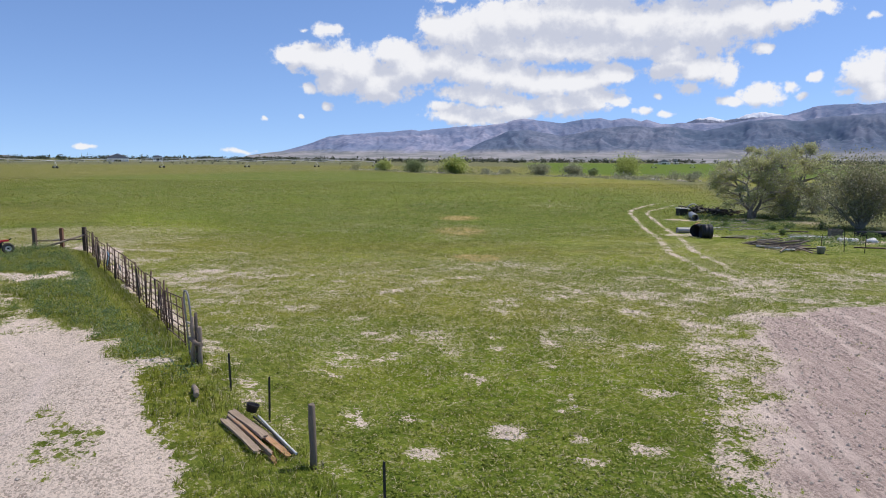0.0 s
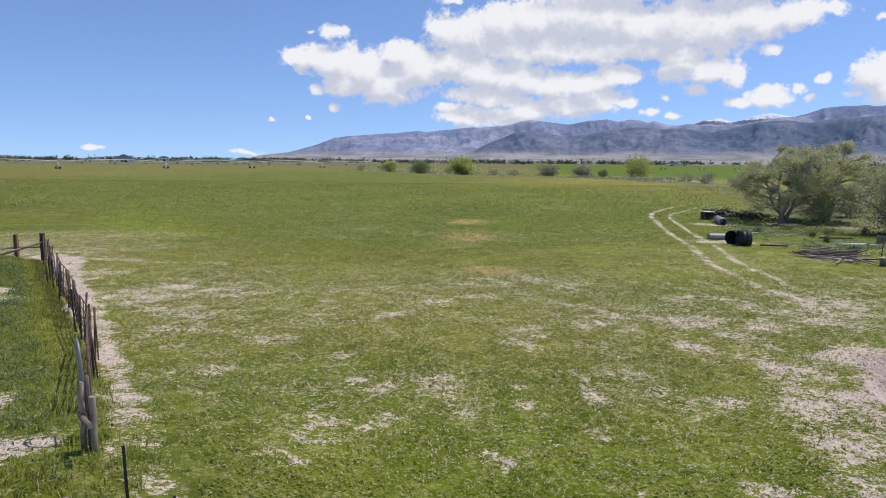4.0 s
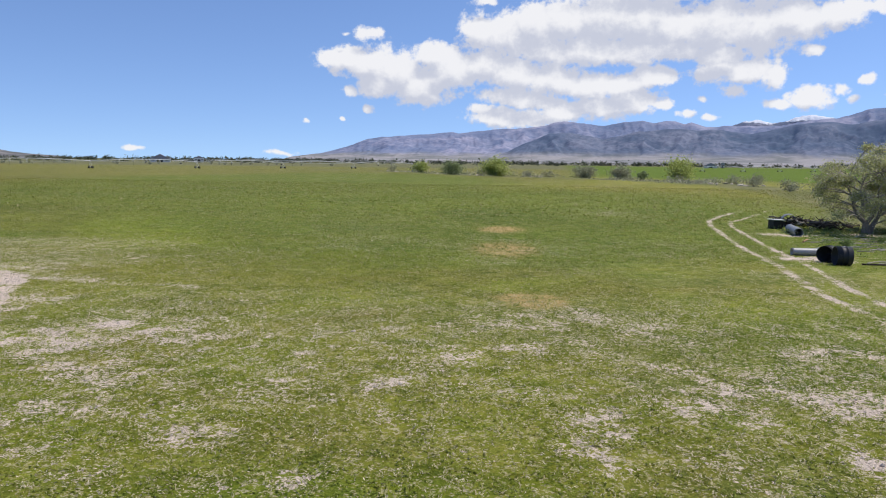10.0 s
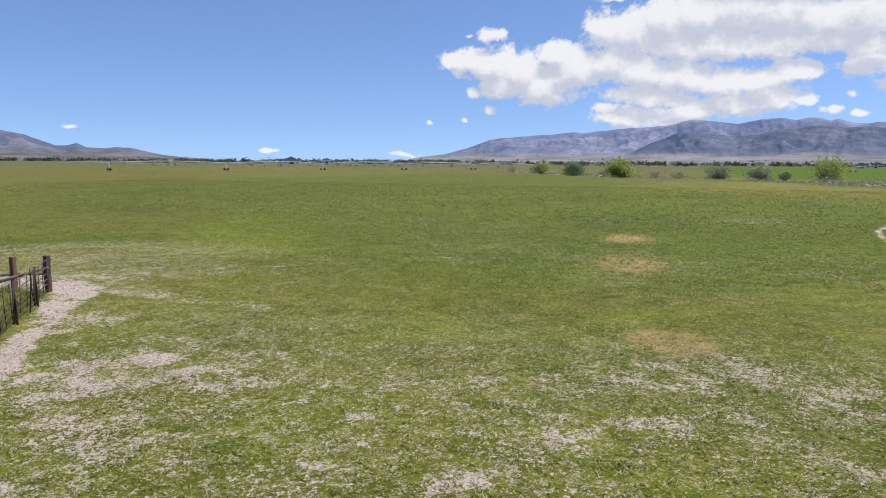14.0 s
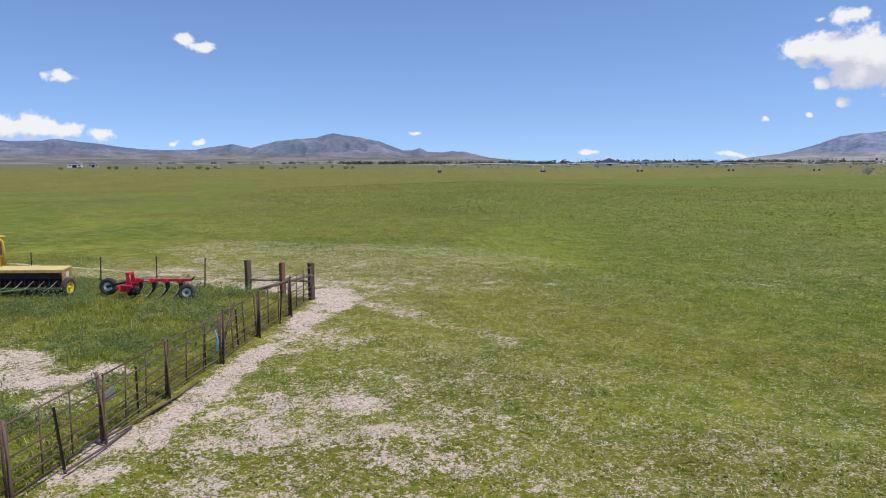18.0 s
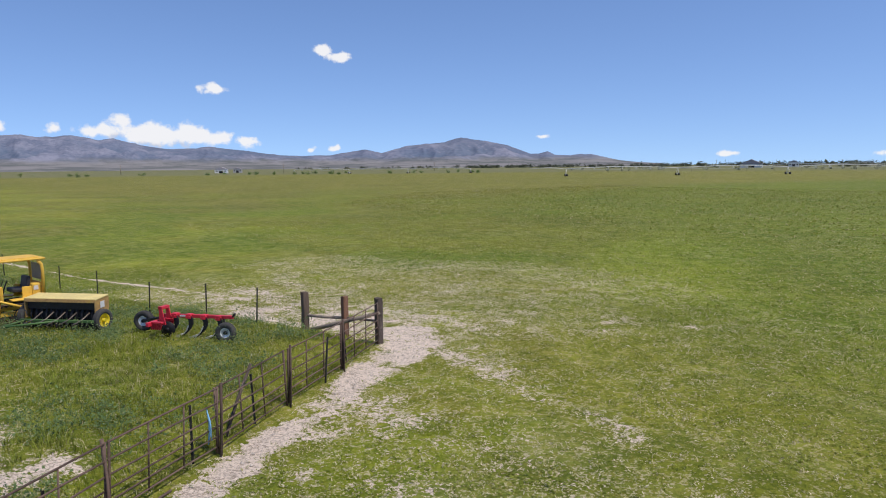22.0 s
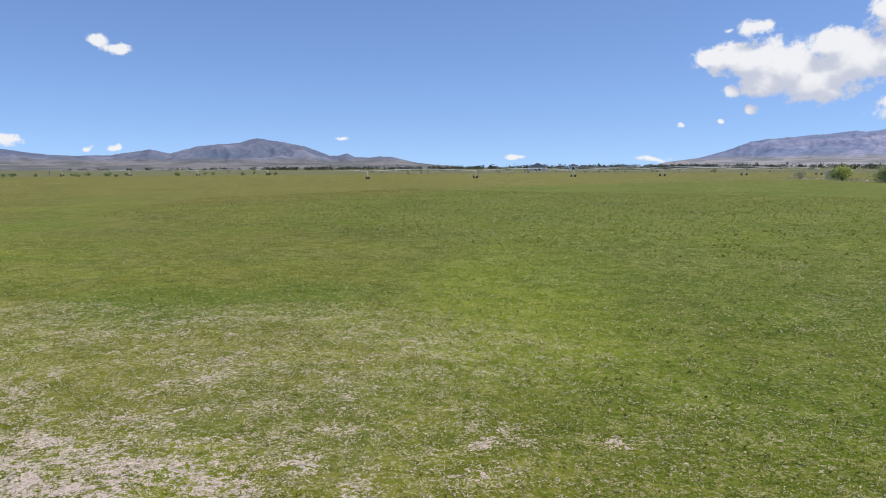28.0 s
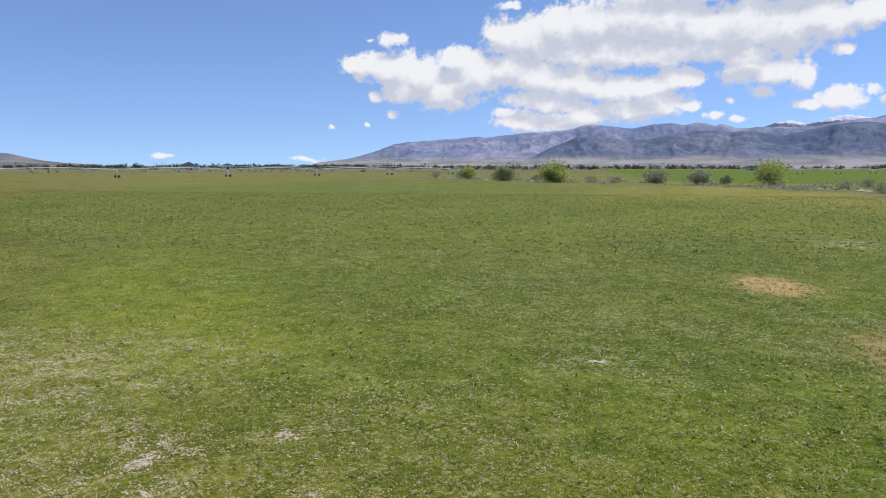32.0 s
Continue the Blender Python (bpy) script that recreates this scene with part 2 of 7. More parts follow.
def meadow_colour(t):
    """Grass colour by place: broad swathes, clumps and single plants. The swathes are ground facts held in the mesh (dry, lush)."""
    at = node(t, "ShaderNodeNewGeometry").outputs["Position"]
    flat = vop(t, "MULTIPLY", at, (1, 1, 0))
    broad = node(t, "ShaderNodeTexNoise", {"Vector": flat, "Scale": 0.07, "Detail": 4.0, "Roughness": 0.6, "Distortion": 0.5}).outputs[0]
    clump = node(t, "ShaderNodeTexNoise", {"Vector": flat, "Scale": 1.1, "Detail": 6.0, "Roughness": 0.72, "Distortion": 0.3}).outputs[0]
    tuft = node(t, "ShaderNodeTexNoise", {"Vector": flat, "Scale": 6.0, "Detail": 5.0, "Roughness": 0.75}).outputs[0]
    plant = node(t, "ShaderNodeSeparateXYZ", {0: node(t, "ShaderNodeTexVoronoi", {"Vector": flat, "Scale": 10.0}).outputs["Color"]}).outputs
    stalk = node(t, "ShaderNodeSeparateXYZ", {0: node(t, "ShaderNodeTexVoronoi", {"Vector": flat, "Scale": 27.0}).outputs["Color"]}).outputs
    dry = node(t, "ShaderNodeAttribute", attribute="dry").outputs["Fac"]
    lush = node(t, "ShaderNodeAttribute", attribute="lush").outputs["Fac"]
    fine = op(t, "ADD", op(t, "MULTIPLY", plant[0], 0.55), op(t, "MULTIPLY", stalk[0], 0.45))
    mix = op(t, "ADD", op(t, "ADD", op(t, "MULTIPLY", broad, 0.22), op(t, "MULTIPLY", fine, 0.16)), op(t, "ADD", op(t, "MULTIPLY", clump, 0.42), op(t, "MULTIPLY", tuft, 0.20)))
    colour = blend(t, smooth(t, mix, 0.36, 0.64), GRASS_DARK, GRASS_MID)
    # swathes of young bright growth, of dull grey-green and of browned tips
    young = node(t, "ShaderNodeTexNoise", {"Vector": flat, "Scale": 0.13, "Detail": 5.0, "Roughness": 0.6, "Distortion": 0.7}).outputs[0]
    dull = node(t, "ShaderNodeTexNoise", {"Vector": vop(t, "ADD", flat, (31, 17, 0)), "Scale": 0.10, "Detail": 6.0, "Roughness": 0.62, "Distortion": 0.5}).outputs[0]
    expanse = node(t, "ShaderNodeTexNoise", {"Vector": vop(t, "MULTIPLY", flat, (0.7, 1.0, 0)), "Scale": 0.034, "Detail": 7.0, "Roughness": 0.62, "Distortion": 0.6}).outputs[0]
    colour = blend(t, smooth(t, expanse, 0.50, 0.60, 0.0, 0.7), colour, blend(t, smooth(t, mix, 0.40, 0.60), (0.078, 0.092, 0.016), (0.190, 0.185, 0.036)))
    brown = node(t, "ShaderNodeTexNoise", {"Vector": vop(t, "ADD", flat, (-57, 43, 0)), "Scale": 0.2, "Detail": 7.0, "Roughness": 0.66}).outputs[0]
    colour = blend(t, smooth(t, young, 0.49, 0.60, 0.0, 0.55), colour, blend(t, smooth(t, mix, 0.36, 0.64), (0.140, 0.205, 0.014), (0.310, 0.365, 0.034)))
    colour = blend(t, smooth(t, dull, 0.49, 0.60, 0.0, 0.55), colour, blend(t, smooth(t, mix, 0.36, 0.64), (0.095, 0.135, 0.026), (0.245, 0.285, 0.085)))
    colour = blend(t, smooth(t, brown, 0.54, 0.70, 0.0, 0.4), colour, (0.235, 0.185, 0.04))
    fresh = node(t, "ShaderNodeAttribute", attribute="young").outputs["Fac"]
    grey = node(t, "ShaderNodeAttribute", attribute="dull").outputs["Fac"]
    colour = blend(t, op(t, "MULTIPLY", grey, 0.85), colour, blend(t, smooth(t, mix, 0.36, 0.64), (0.075, 0.088, 0.020), (0.170, 0.172, 0.052)))
    colour = blend(t, op(t, "MULTIPLY", fresh, 0.8), colour, blend(t, smooth(t, mix, 0.36, 0.64), (0.150, 0.222, 0.010), (0.335, 0.395, 0.026)))
    colour = blend(t, op(t, "MULTIPLY", lush, 0.8), colour, blend(t, smooth(t, mix, 0.36, 0.62), (0.065, 0.120, 0.011), (0.175, 0.245, 0.022)))
    parched = op(t, "ADD", op(t, "ADD", op(t, "MULTIPLY", clump, 0.40), op(t, "MULTIPLY", broad, 0.2)), op(t, "MULTIPLY", op(t, "ADD", plant[1], stalk[1]), 0.20))
    yellow = op(t, "MULTIPLY", smooth(t, parched, 0.46, 0.64), op(t, "ADD", op(t, "MULTIPLY", dry, 0.75), 0.14))
    colour = blend(t, op(t, "ADD", yellow, op(t, "MULTIPLY", dry, 0.10), clamp=True), colour, GRASS_DRY)
    tussock = node(t, "ShaderNodeTexNoise", {"Vector": flat, "Scale": 0.5, "Detail": 6.0, "Roughness": 0.7, "Distortion": 0.4}).outputs[0]
    colour = blend(t, smooth(t, tussock, 0.54, 0.44), colour, blend(t, 1.0, colour, (0.80, 0.83, 0.66), "MULTIPLY"))
    colour = blend(t, 1.0, colour, (0.905, 0.905, 0.85), "MULTIPLY")
    return colour, clump, tuft, flat, plant, stalk


def ground_material():
    m = bpy.data.materials.new("meadow_ground")
    m.use_nodes = True
    t = m.node_tree
    t.nodes.clear()
    grass, clump, tuft, flat, plant, stalk = meadow_colour(t)
    bare = node(t, "ShaderNodeAttribute", attribute="bare").outputs["Fac"]
    tan = node(t, "ShaderNodeAttribute", attribute="tan").outputs["Fac"]
    pink = node(t, "ShaderNodeAttribute", attribute="pink").outputs["Fac"]
    brush = node(t, "ShaderNodeAttribute", attribute="brush").outputs["Fac"]
    crop = node(t, "ShaderNodeAttribute", attribute="crop").outputs["Fac"]
    crumbs = node(t, "ShaderNodeTexNoise", {"Vector": flat, "Scale": 18.0, "Detail": 6.0, "Roughness": 0.8}).outputs[0]
    patchy = node(t, "ShaderNodeTexNoise", {"Vector": flat, "Scale": 1.7, "Detail": 6.0, "Roughness": 0.68, "Distortion": 0.5}).outputs[0]
    turned_flat = node(t, "ShaderNodeMapping", {"Vector": flat, "Rotation": (0, 0, radians(9)), "Scale": (9.0, 0.7, 0)}).outputs[0]
    furrow = node(t, "ShaderNodeTexNoise", {"Vector": turned_flat, "Scale": 1.0, "Detail": 5.0, "Roughness": 0.7}).outputs[0]
    streak = node(t, "ShaderNodeTexNoise", {"Vector": flat, "Scale": 1.3, "Detail": 5.0, "Roughness": 0.7}).outputs[0]
    soil = blend(t, smooth(t, op(t, "ADD", op(t, "ADD", op(t, "MULTIPLY", crumbs, 0.35), op(t, "MULTIPLY", streak, 0.35)), op(t, "MULTIPLY", stalk[1], 0.3)), 0.28, 0.58), SOIL_DARK, SOIL_PALE)
    soil = blend(t, op(t, "MULTIPLY", pink, 0.75), soil, blend(t, smooth(t, op(t, "ADD", op(t, "ADD", op(t, "MULTIPLY", crumbs, 0.22), op(t, "MULTIPLY", stalk[1], 0.08)), op(t, "MULTIPLY", furrow, 0.7)), 0.40, 0.60), (0.315, 0.228, 0.20), (0.535, 0.41, 0.36)))
    # the barer the ground, the less of the growth is left between the open spots
    speck = node(t, "ShaderNodeTexNoise", {"Vector": flat, "Scale": 6.0, "Detail": 5.0, "Roughness": 0.75, "Distortion": 0.3}).outputs[0]
    ground_mix = op(t, "ADD", op(t, "ADD", op(t, "MULTIPLY", patchy, 0.31), op(t, "MULTIPLY", plant[2], 0.13)), op(t, "ADD", op(t, "ADD", op(t, "MULTIPLY", speck, 0.32), op(t, "MULTIPLY", stalk[2], 0.08)), op(t, "MULTIPLY", crumbs, 0.16)))
    open_spot = smooth(t, op(t, "SUBTRACT", ground_mix, op(t, "SUBTRACT", 0.695, op(t, "MULTIPLY", bare, 0.37))), -0.015, 0.02)
    litter = op(t, "MULTIPLY", smooth(t, op(t, "ADD", op(t, "MULTIPLY", op(t, "ADD", plant[1], stalk[0]), 0.3), op(t, "MULTIPLY", clump, 0.4)), 0.60, 0.66), op(t, "ADD", 0.3, op(t, "MULTIPLY", bare, 1.5)), clamp=True)
    grass = blend(t, litter, grass, (0.52, 0.46, 0.30))
    rut = node(t, "ShaderNodeAttribute", attribute="rut").outputs["Fac"]
    soil = blend(t, op(t, "MULTIPLY", rut, 0.55), soil, (0.74, 0.61, 0.53))
    colour = blend(t, open_spot, grass, soil)
    straw = op(t, "MULTIPLY", tan, smooth(t, op(t, "ADD", op(t, "ADD", op(t, "MULTIPLY", patchy, 0.5), op(t, "MULTIPLY", speck, 0.5)), op(t, "MULTIPLY", tan, 0.15)), 0.52, 0.64))
    colour = blend(t, straw, colour, blend(t, crumbs, (0.34, 0.235, 0.085), (0.62, 0.44, 0.20)))
    scrub = blend(t, smooth(t, node(t, "ShaderNodeTexNoise", {"Vector": flat, "Scale": 0.12, "Detail": 8.0, "Roughness": 0.7}).outputs[0], 0.4, 0.62), (0.12, 0.135, 0.055), (0.225, 0.205, 0.115))
    colour = blend(t, op(t, "MULTIPLY", brush, 0.92), colour, scrub)
    colour = blend(t, crop, colour, blend(t, smooth(t, clump, 0.35, 0.65), (0.10, 0.155, 0.018), (0.145, 0.20, 0.025)))
    height = op(t, "ADD", op(t, "ADD", op(t, "MULTIPLY", crumbs, 0.6), op(t, "MULTIPLY", tuft, 0.6)), op(t, "MULTIPLY", op(t, "MULTIPLY", furrow, pink), 1.2))
    relief = node(t, "ShaderNodeBump", {"Height": height, "Strength": 0.9, "Distance": 0.07}).outputs[0]
    shader = node(t, "ShaderNodeBsdfPrincipled", {"Base Color": colour, "Roughness": 0.95, "Normal": relief, "Specular IOR Level": 0.1})
    t.links.new(shader.outputs[0], node(t, "ShaderNodeOutputMaterial").inputs[0])
    return m


def blade_material(name, dark, light, straw, share=0.42):
    m = bpy.data.materials.new(name)
    m.use_nodes = True
    t = m.node_tree
    t.nodes.clear()
    colour, clump, tuft, flat, plant, stalk = meadow_colour(t)
    each = node(t, "ShaderNodeNewGeometry").outputs["Random Per Island"]
    colour = blend(t, share, colour, blend(t, each, dark, light))
    colour = blend(t, op(t, "GREATER_THAN", each, 1.0 - straw), colour, (0.46, 0.41, 0.24))
    # turf takes the light as a whole, more than blade by blade
    shape = node(t, "ShaderNodeNewGeometry").outputs["Normal"]
    whole = vop(t, "NORMALIZE", vop(t, "ADD", vop(t, "MULTIPLY", shape, (0.45, 0.45, 0.45)), (0, 0, 1)))
    face = node(t, "ShaderNodeBsdfPrincipled", {"Base Color": colour, "Roughness": 0.7, "Specular IOR Level": 0.15, "Normal": whole})
    back = node(t, "ShaderNodeBsdfTranslucent", {"Color": colour})
    both = node(t, "ShaderNodeMixShader", {0: 0.2, 1: face.outputs[0], 2: back.outputs[0]})
    t.links.new(both.outputs[0], node(t, "ShaderNodeOutputMaterial").inputs[0])
    return m


# low and high: slope tones, which for the ranges include blue distance haze
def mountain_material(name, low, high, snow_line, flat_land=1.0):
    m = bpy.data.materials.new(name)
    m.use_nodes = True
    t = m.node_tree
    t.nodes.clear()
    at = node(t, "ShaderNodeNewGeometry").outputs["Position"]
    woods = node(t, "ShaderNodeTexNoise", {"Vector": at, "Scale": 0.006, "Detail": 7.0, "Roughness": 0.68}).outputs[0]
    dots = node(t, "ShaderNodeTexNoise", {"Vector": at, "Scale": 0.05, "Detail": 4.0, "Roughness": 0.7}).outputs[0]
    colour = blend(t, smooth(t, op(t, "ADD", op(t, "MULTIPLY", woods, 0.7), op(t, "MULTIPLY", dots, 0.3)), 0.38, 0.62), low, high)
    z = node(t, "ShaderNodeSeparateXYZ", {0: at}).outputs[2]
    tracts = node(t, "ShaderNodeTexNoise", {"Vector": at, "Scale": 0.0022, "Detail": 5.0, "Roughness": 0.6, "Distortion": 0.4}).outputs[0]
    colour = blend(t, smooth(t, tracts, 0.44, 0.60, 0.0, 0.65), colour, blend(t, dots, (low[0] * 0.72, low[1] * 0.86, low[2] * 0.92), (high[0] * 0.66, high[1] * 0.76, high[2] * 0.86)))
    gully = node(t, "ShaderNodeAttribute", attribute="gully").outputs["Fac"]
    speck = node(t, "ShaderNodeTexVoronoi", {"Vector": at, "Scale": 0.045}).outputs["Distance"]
    # darker gullies: relief shade painted into the colour, together with woods
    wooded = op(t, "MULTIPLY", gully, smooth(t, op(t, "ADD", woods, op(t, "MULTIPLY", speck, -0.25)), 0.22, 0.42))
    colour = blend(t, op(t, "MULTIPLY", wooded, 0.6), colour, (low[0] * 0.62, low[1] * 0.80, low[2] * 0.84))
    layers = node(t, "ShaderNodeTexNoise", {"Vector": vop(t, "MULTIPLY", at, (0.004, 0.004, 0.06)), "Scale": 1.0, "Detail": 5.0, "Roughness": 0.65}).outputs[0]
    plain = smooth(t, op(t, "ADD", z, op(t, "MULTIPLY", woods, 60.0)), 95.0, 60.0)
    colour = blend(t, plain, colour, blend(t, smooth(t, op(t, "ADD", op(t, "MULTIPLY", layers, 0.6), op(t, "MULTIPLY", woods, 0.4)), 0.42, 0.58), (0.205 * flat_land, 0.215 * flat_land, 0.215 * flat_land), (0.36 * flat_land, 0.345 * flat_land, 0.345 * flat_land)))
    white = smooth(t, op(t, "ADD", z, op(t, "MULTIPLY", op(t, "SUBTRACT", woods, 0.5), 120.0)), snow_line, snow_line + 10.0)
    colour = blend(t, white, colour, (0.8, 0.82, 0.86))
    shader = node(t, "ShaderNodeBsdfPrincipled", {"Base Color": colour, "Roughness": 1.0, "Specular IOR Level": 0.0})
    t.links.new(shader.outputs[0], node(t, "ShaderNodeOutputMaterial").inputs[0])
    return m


WOOD_GREY = material("weathered_wood", (0.275, 0.22, 0.17), 0.9, vary=0.35, grain=60, coarse=4, stretch=(1, 1, 0.12), bump=0.5, stain=(0.10, 0.085, 0.075), stain_at=(0.5, 0.62))
WOOD_DARK = material("dark_tarred_wood", (0.085, 0.065, 0.055), 0.9, vary=0.4, grain=50, coarse=3, stretch=(1, 1, 0.12), bump=0.5, stain=(0.20, 0.16, 0.13), stain_at=(0.56, 0.7))
WOOD_BROWN = material("dark_brown_wood", (0.12, 0.085, 0.065), 0.9, vary=0.4, grain=50, coarse=3, stretch=(1, 1, 0.12), bump=0.6, stain=(0.05, 0.04, 0.035), stain_at=(0.55, 0.68))
WOOD_RED = material("brown_wood", (0.22, 0.11, 0.07), 0.9, vary=0.35, grain=50, coarse=3, stretch=(1, 1, 0.12), bump=0.5, stain=(0.26, 0.21, 0.18), stain_at=(0.55, 0.68))
PLANK = material("orange_plank", (0.42, 0.235, 0.12), 0.85, vary=0.35, grain=40, coarse=3, stretch=(0.1, 1, 1), bump=0.4, stain=(0.30, 0.27, 0.24), stain_at=(0.48, 0.6))
PLANK_GREY = material("grey_plank", (0.29, 0.22, 0.16), 0.9, vary=0.4, grain=40, coarse=3, stretch=(0.1, 1, 1), bump=0.5, stain=(0.30, 0.17, 0.09), stain_at=(0.56, 0.68))
RUST = material("rusty_pipe", (0.135, 0.09, 0.07), 0.75, 0.15, vary=0.4, grain=40, coarse=3, stain=(0.19, 0.12, 0.085), stain_at=(0.52, 0.68))
STEEL_DARK = material("dark_steel_post", (0.045, 0.045, 0.042), 0.7, 0.4, vary=0.3, grain=30, stain=(0.15, 0.09, 0.06), stain_at=(0.6, 0.75))
ZINC = material("bright_zinc_pipe", (0.62, 0.62, 0.60), 0.6, 0.1, vary=0.1, grain=8)
GALVANISED = material("galvanised_steel", (0.27, 0.275, 0.28), 0.55, 0.5, vary=0.15, grain=25, stain=(0.30, 0.27, 0.24), stain_at=(0.58, 0.72))
YELLOW = material("faded_yellow_paint", (0.74, 0.45, 0.06), 0.55, vary=0.15, grain=20, coarse=2.5, bump=0.1, stain=(0.30, 0.16, 0.05), stain_at=(0.60, 0.72), spec=0.4)
LID_YELLOW = material("pale_yellow_paint", (0.80, 0.64, 0.26), 0.6, vary=0.2, grain=20, coarse=2.5, bump=0.1, stain=(0.36, 0.24, 0.12), stain_at=(0.60, 0.74))
LID_RUST = material("rusted_yellow_paint", (0.36, 0.22, 0.08), 0.7, vary=0.35, grain=20, coarse=3, stain=(0.55, 0.36, 0.08), stain_at=(0.52, 0.66))
GREEN = material("faded_green_paint", (0.07, 0.14, 0.045), 0.6, vary=0.25, grain=20, coarse=3, stain=(0.20, 0.13, 0.07), stain_at=(0.55, 0.7))
RED = material("red_paint", (0.66, 0.03, 0.055), 0.45, vary=0.15, grain=20, coarse=3, bump=0.1, stain=(0.22, 0.06, 0.05), stain_at=(0.64, 0.76), spec=0.4)
RUBBER = material("weathered_rubber", (0.05, 0.048, 0.046), 0.85, vary=0.3, grain=40, stain=(0.16, 0.145, 0.125), stain_at=(0.52, 0.7))
WHITE = material("dirty_white_paint", (0.70, 0.69, 0.66), 0.6, vary=0.12, grain=20, stain=(0.38, 0.33, 0.28), stain_at=(0.6, 0.75))
BLACK = material("black_steel", (0.022, 0.022, 0.025), 0.5, 0.2, vary=0.35, grain=20, coarse=3, stain=(0.10, 0.085, 0.075), stain_at=(0.56, 0.72))
PLOUGH_STEEL = material("worn_steel", (0.20, 0.17, 0.15), 0.5, 0.7, vary=0.3, grain=30, stain=(0.15, 0.09, 0.06), stain_at=(0.5, 0.68))
IRON = material("grimy_iron", (0.085, 0.065, 0.05), 0.75, 0.4, vary=0.4, grain=30, stain=(0.24, 0.13, 0.06), stain_at=(0.52, 0.66))
BRIGHT_STEEL = material("polished_steel", (0.66, 0.63, 0.56), 0.5, 0.15, vary=0.2, grain=30, stain=(0.28, 0.2, 0.14), stain_at=(0.56, 0.7))
RIM_WHITE = material("white_rim_paint", (0.86, 0.85, 0.82), 0.85, vary=0.08, grain=20, stain=(0.5, 0.42, 0.34), stain_at=(0.62, 0.76))
HUB_YELLOW = material("wheel_yellow", (0.72, 0.55, 0.02), 0.5, vary=0.12, grain=20, coarse=4, stain=(0.3, 0.2, 0.05), stain_at=(0.64, 0.78))
SEAT = material("cracked_black_vinyl", (0.03, 0.03, 0.035), 0.6, vary=0.3, grain=30)
BLUE = material("blue_plastic_twine", (0.20, 0.42, 0.62), 0.6, vary=0.2)
LIMB = material("pale_grey_limbs", (0.36, 0.32, 0.27), 0.95, vary=0.35, grain=18, coarse=2, bump=0.5)
BARK = material("grey_bark", (0.29, 0.26, 0.22), 0.95, vary=0.4, grain=18, coarse=2, stretch=(1, 1, 0.25), bump=0.8)
STONE = material("pale_stone", (0.58, 0.50, 0.42), 0.95, vary=0.25, grain=30, coarse=5)
BLEACHED = material("bleached_wood", (0.58, 0.52, 0.42), 0.9, vary=0.35, grain=30, coarse=3, bump=0.3)
CLOD = material("pinkish_soil", (0.45, 0.355, 0.31), 0.95, vary=0.4, grain=20, coarse=3, spec=0.05)
CONCRETE = material("grey_concrete", (0.42, 0.40, 0.38), 0.9, vary=0.2, grain=12, coarse=1)
ROOF = material("dark_roof", (0.3, 0.28, 0.3), 0.8, vary=0.2, grain=3)
LEAF_OLIVE = leaf_material("olive_leaves", (0.34, 0.355, 0.14), (0.68, 0.68, 0.32), (0.60, 0.56, 0.44), 0.16, 0.42)
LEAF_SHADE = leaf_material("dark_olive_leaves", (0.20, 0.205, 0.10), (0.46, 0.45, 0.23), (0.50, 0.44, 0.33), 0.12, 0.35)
LEAF_GREEN = leaf_material("spring_leaves", (0.32, 0.38, 0.09), (0.56, 0.60, 0.17), (0.5, 0.52, 0.2), 0.1, 0.4)
LEAF_DITCH = leaf_material("willow_leaves", (0.20, 0.26, 0.10), (0.36, 0.42, 0.18), (0.34, 0.36, 0.18), 0.1, 0.4)
LEAF_BLUISH = leaf_material("yard_weed_leaves", (0.09, 0.15, 0.05), (0.22, 0.30, 0.11), (0.34, 0.36, 0.18), 0.08, 0.4)
LEAF_SAGE = leaf_material("grey_green_leaves", (0.25, 0.26, 0.15), (0.43, 0.44, 0.27), (0.42, 0.38, 0.26), 0.15, 0.4)
LEAF_WEED = leaf_material("weed_leaves", (0.10, 0.165, 0.045), (0.22, 0.30, 0.09), (0.34, 0.34, 0.16), 0.08, 0.4)
GROUND = ground_material()
BLADES = blade_material("grass_blades", (0.075, 0.125, 0.014), (0.42, 0.455, 0.085), 0.17, 0.55)
LEAFY = blade_material("leafy_plants", (0.095, 0.145, 0.014), (0.38, 0.42, 0.085), 0.10, 0.55)
TUSSOCK_BLADES = blade_material("tussock_blades", (0.070, 0.098, 0.011), (0.35, 0.36, 0.065), 0.16, 0.55)
RANK_BLADES = blade_material("rank_grass_blades", (0.075, 0.125, 0.012), (0.34, 0.39, 0.06), 0.08, 0.62)
STRAW_BLADES = blade_material("straw_blades", (0.40, 0.34, 0.21), (0.74, 0.67, 0.50), 0.0, 0.95)

# ---------------------------------------------------------------- mesh helpers
def box(bm, size, m=Matrix(), bevel=0.0, taper=1.0):
    """A box of that size about m's origin, its edges cut by bevel; taper narrows its top."""
    x, y, z = (v / 2 for v in size)
    corners = [bm.verts.new(m @ Vector((sx * x * (taper if sz > 0 else 1), sy * y * (taper if sz > 0 else 1), sz * z))) for sz in (-1, 1) for sy in (-1, 1) for sx in (-1, 1)]
    faces = [bm.faces.new([corners[i] for i in f]) for f in ((0, 2, 3, 1), (4, 5, 7, 6), (0, 1, 5, 4), (2, 6, 7, 3), (0, 4, 6, 2), (1, 3, 7, 5))]
    if bevel:
        bmesh.ops.bevel(bm, geom=list({e for f in faces for e in f.edges}), offset=bevel, segments=2, affect="EDGES", profile=0.5)


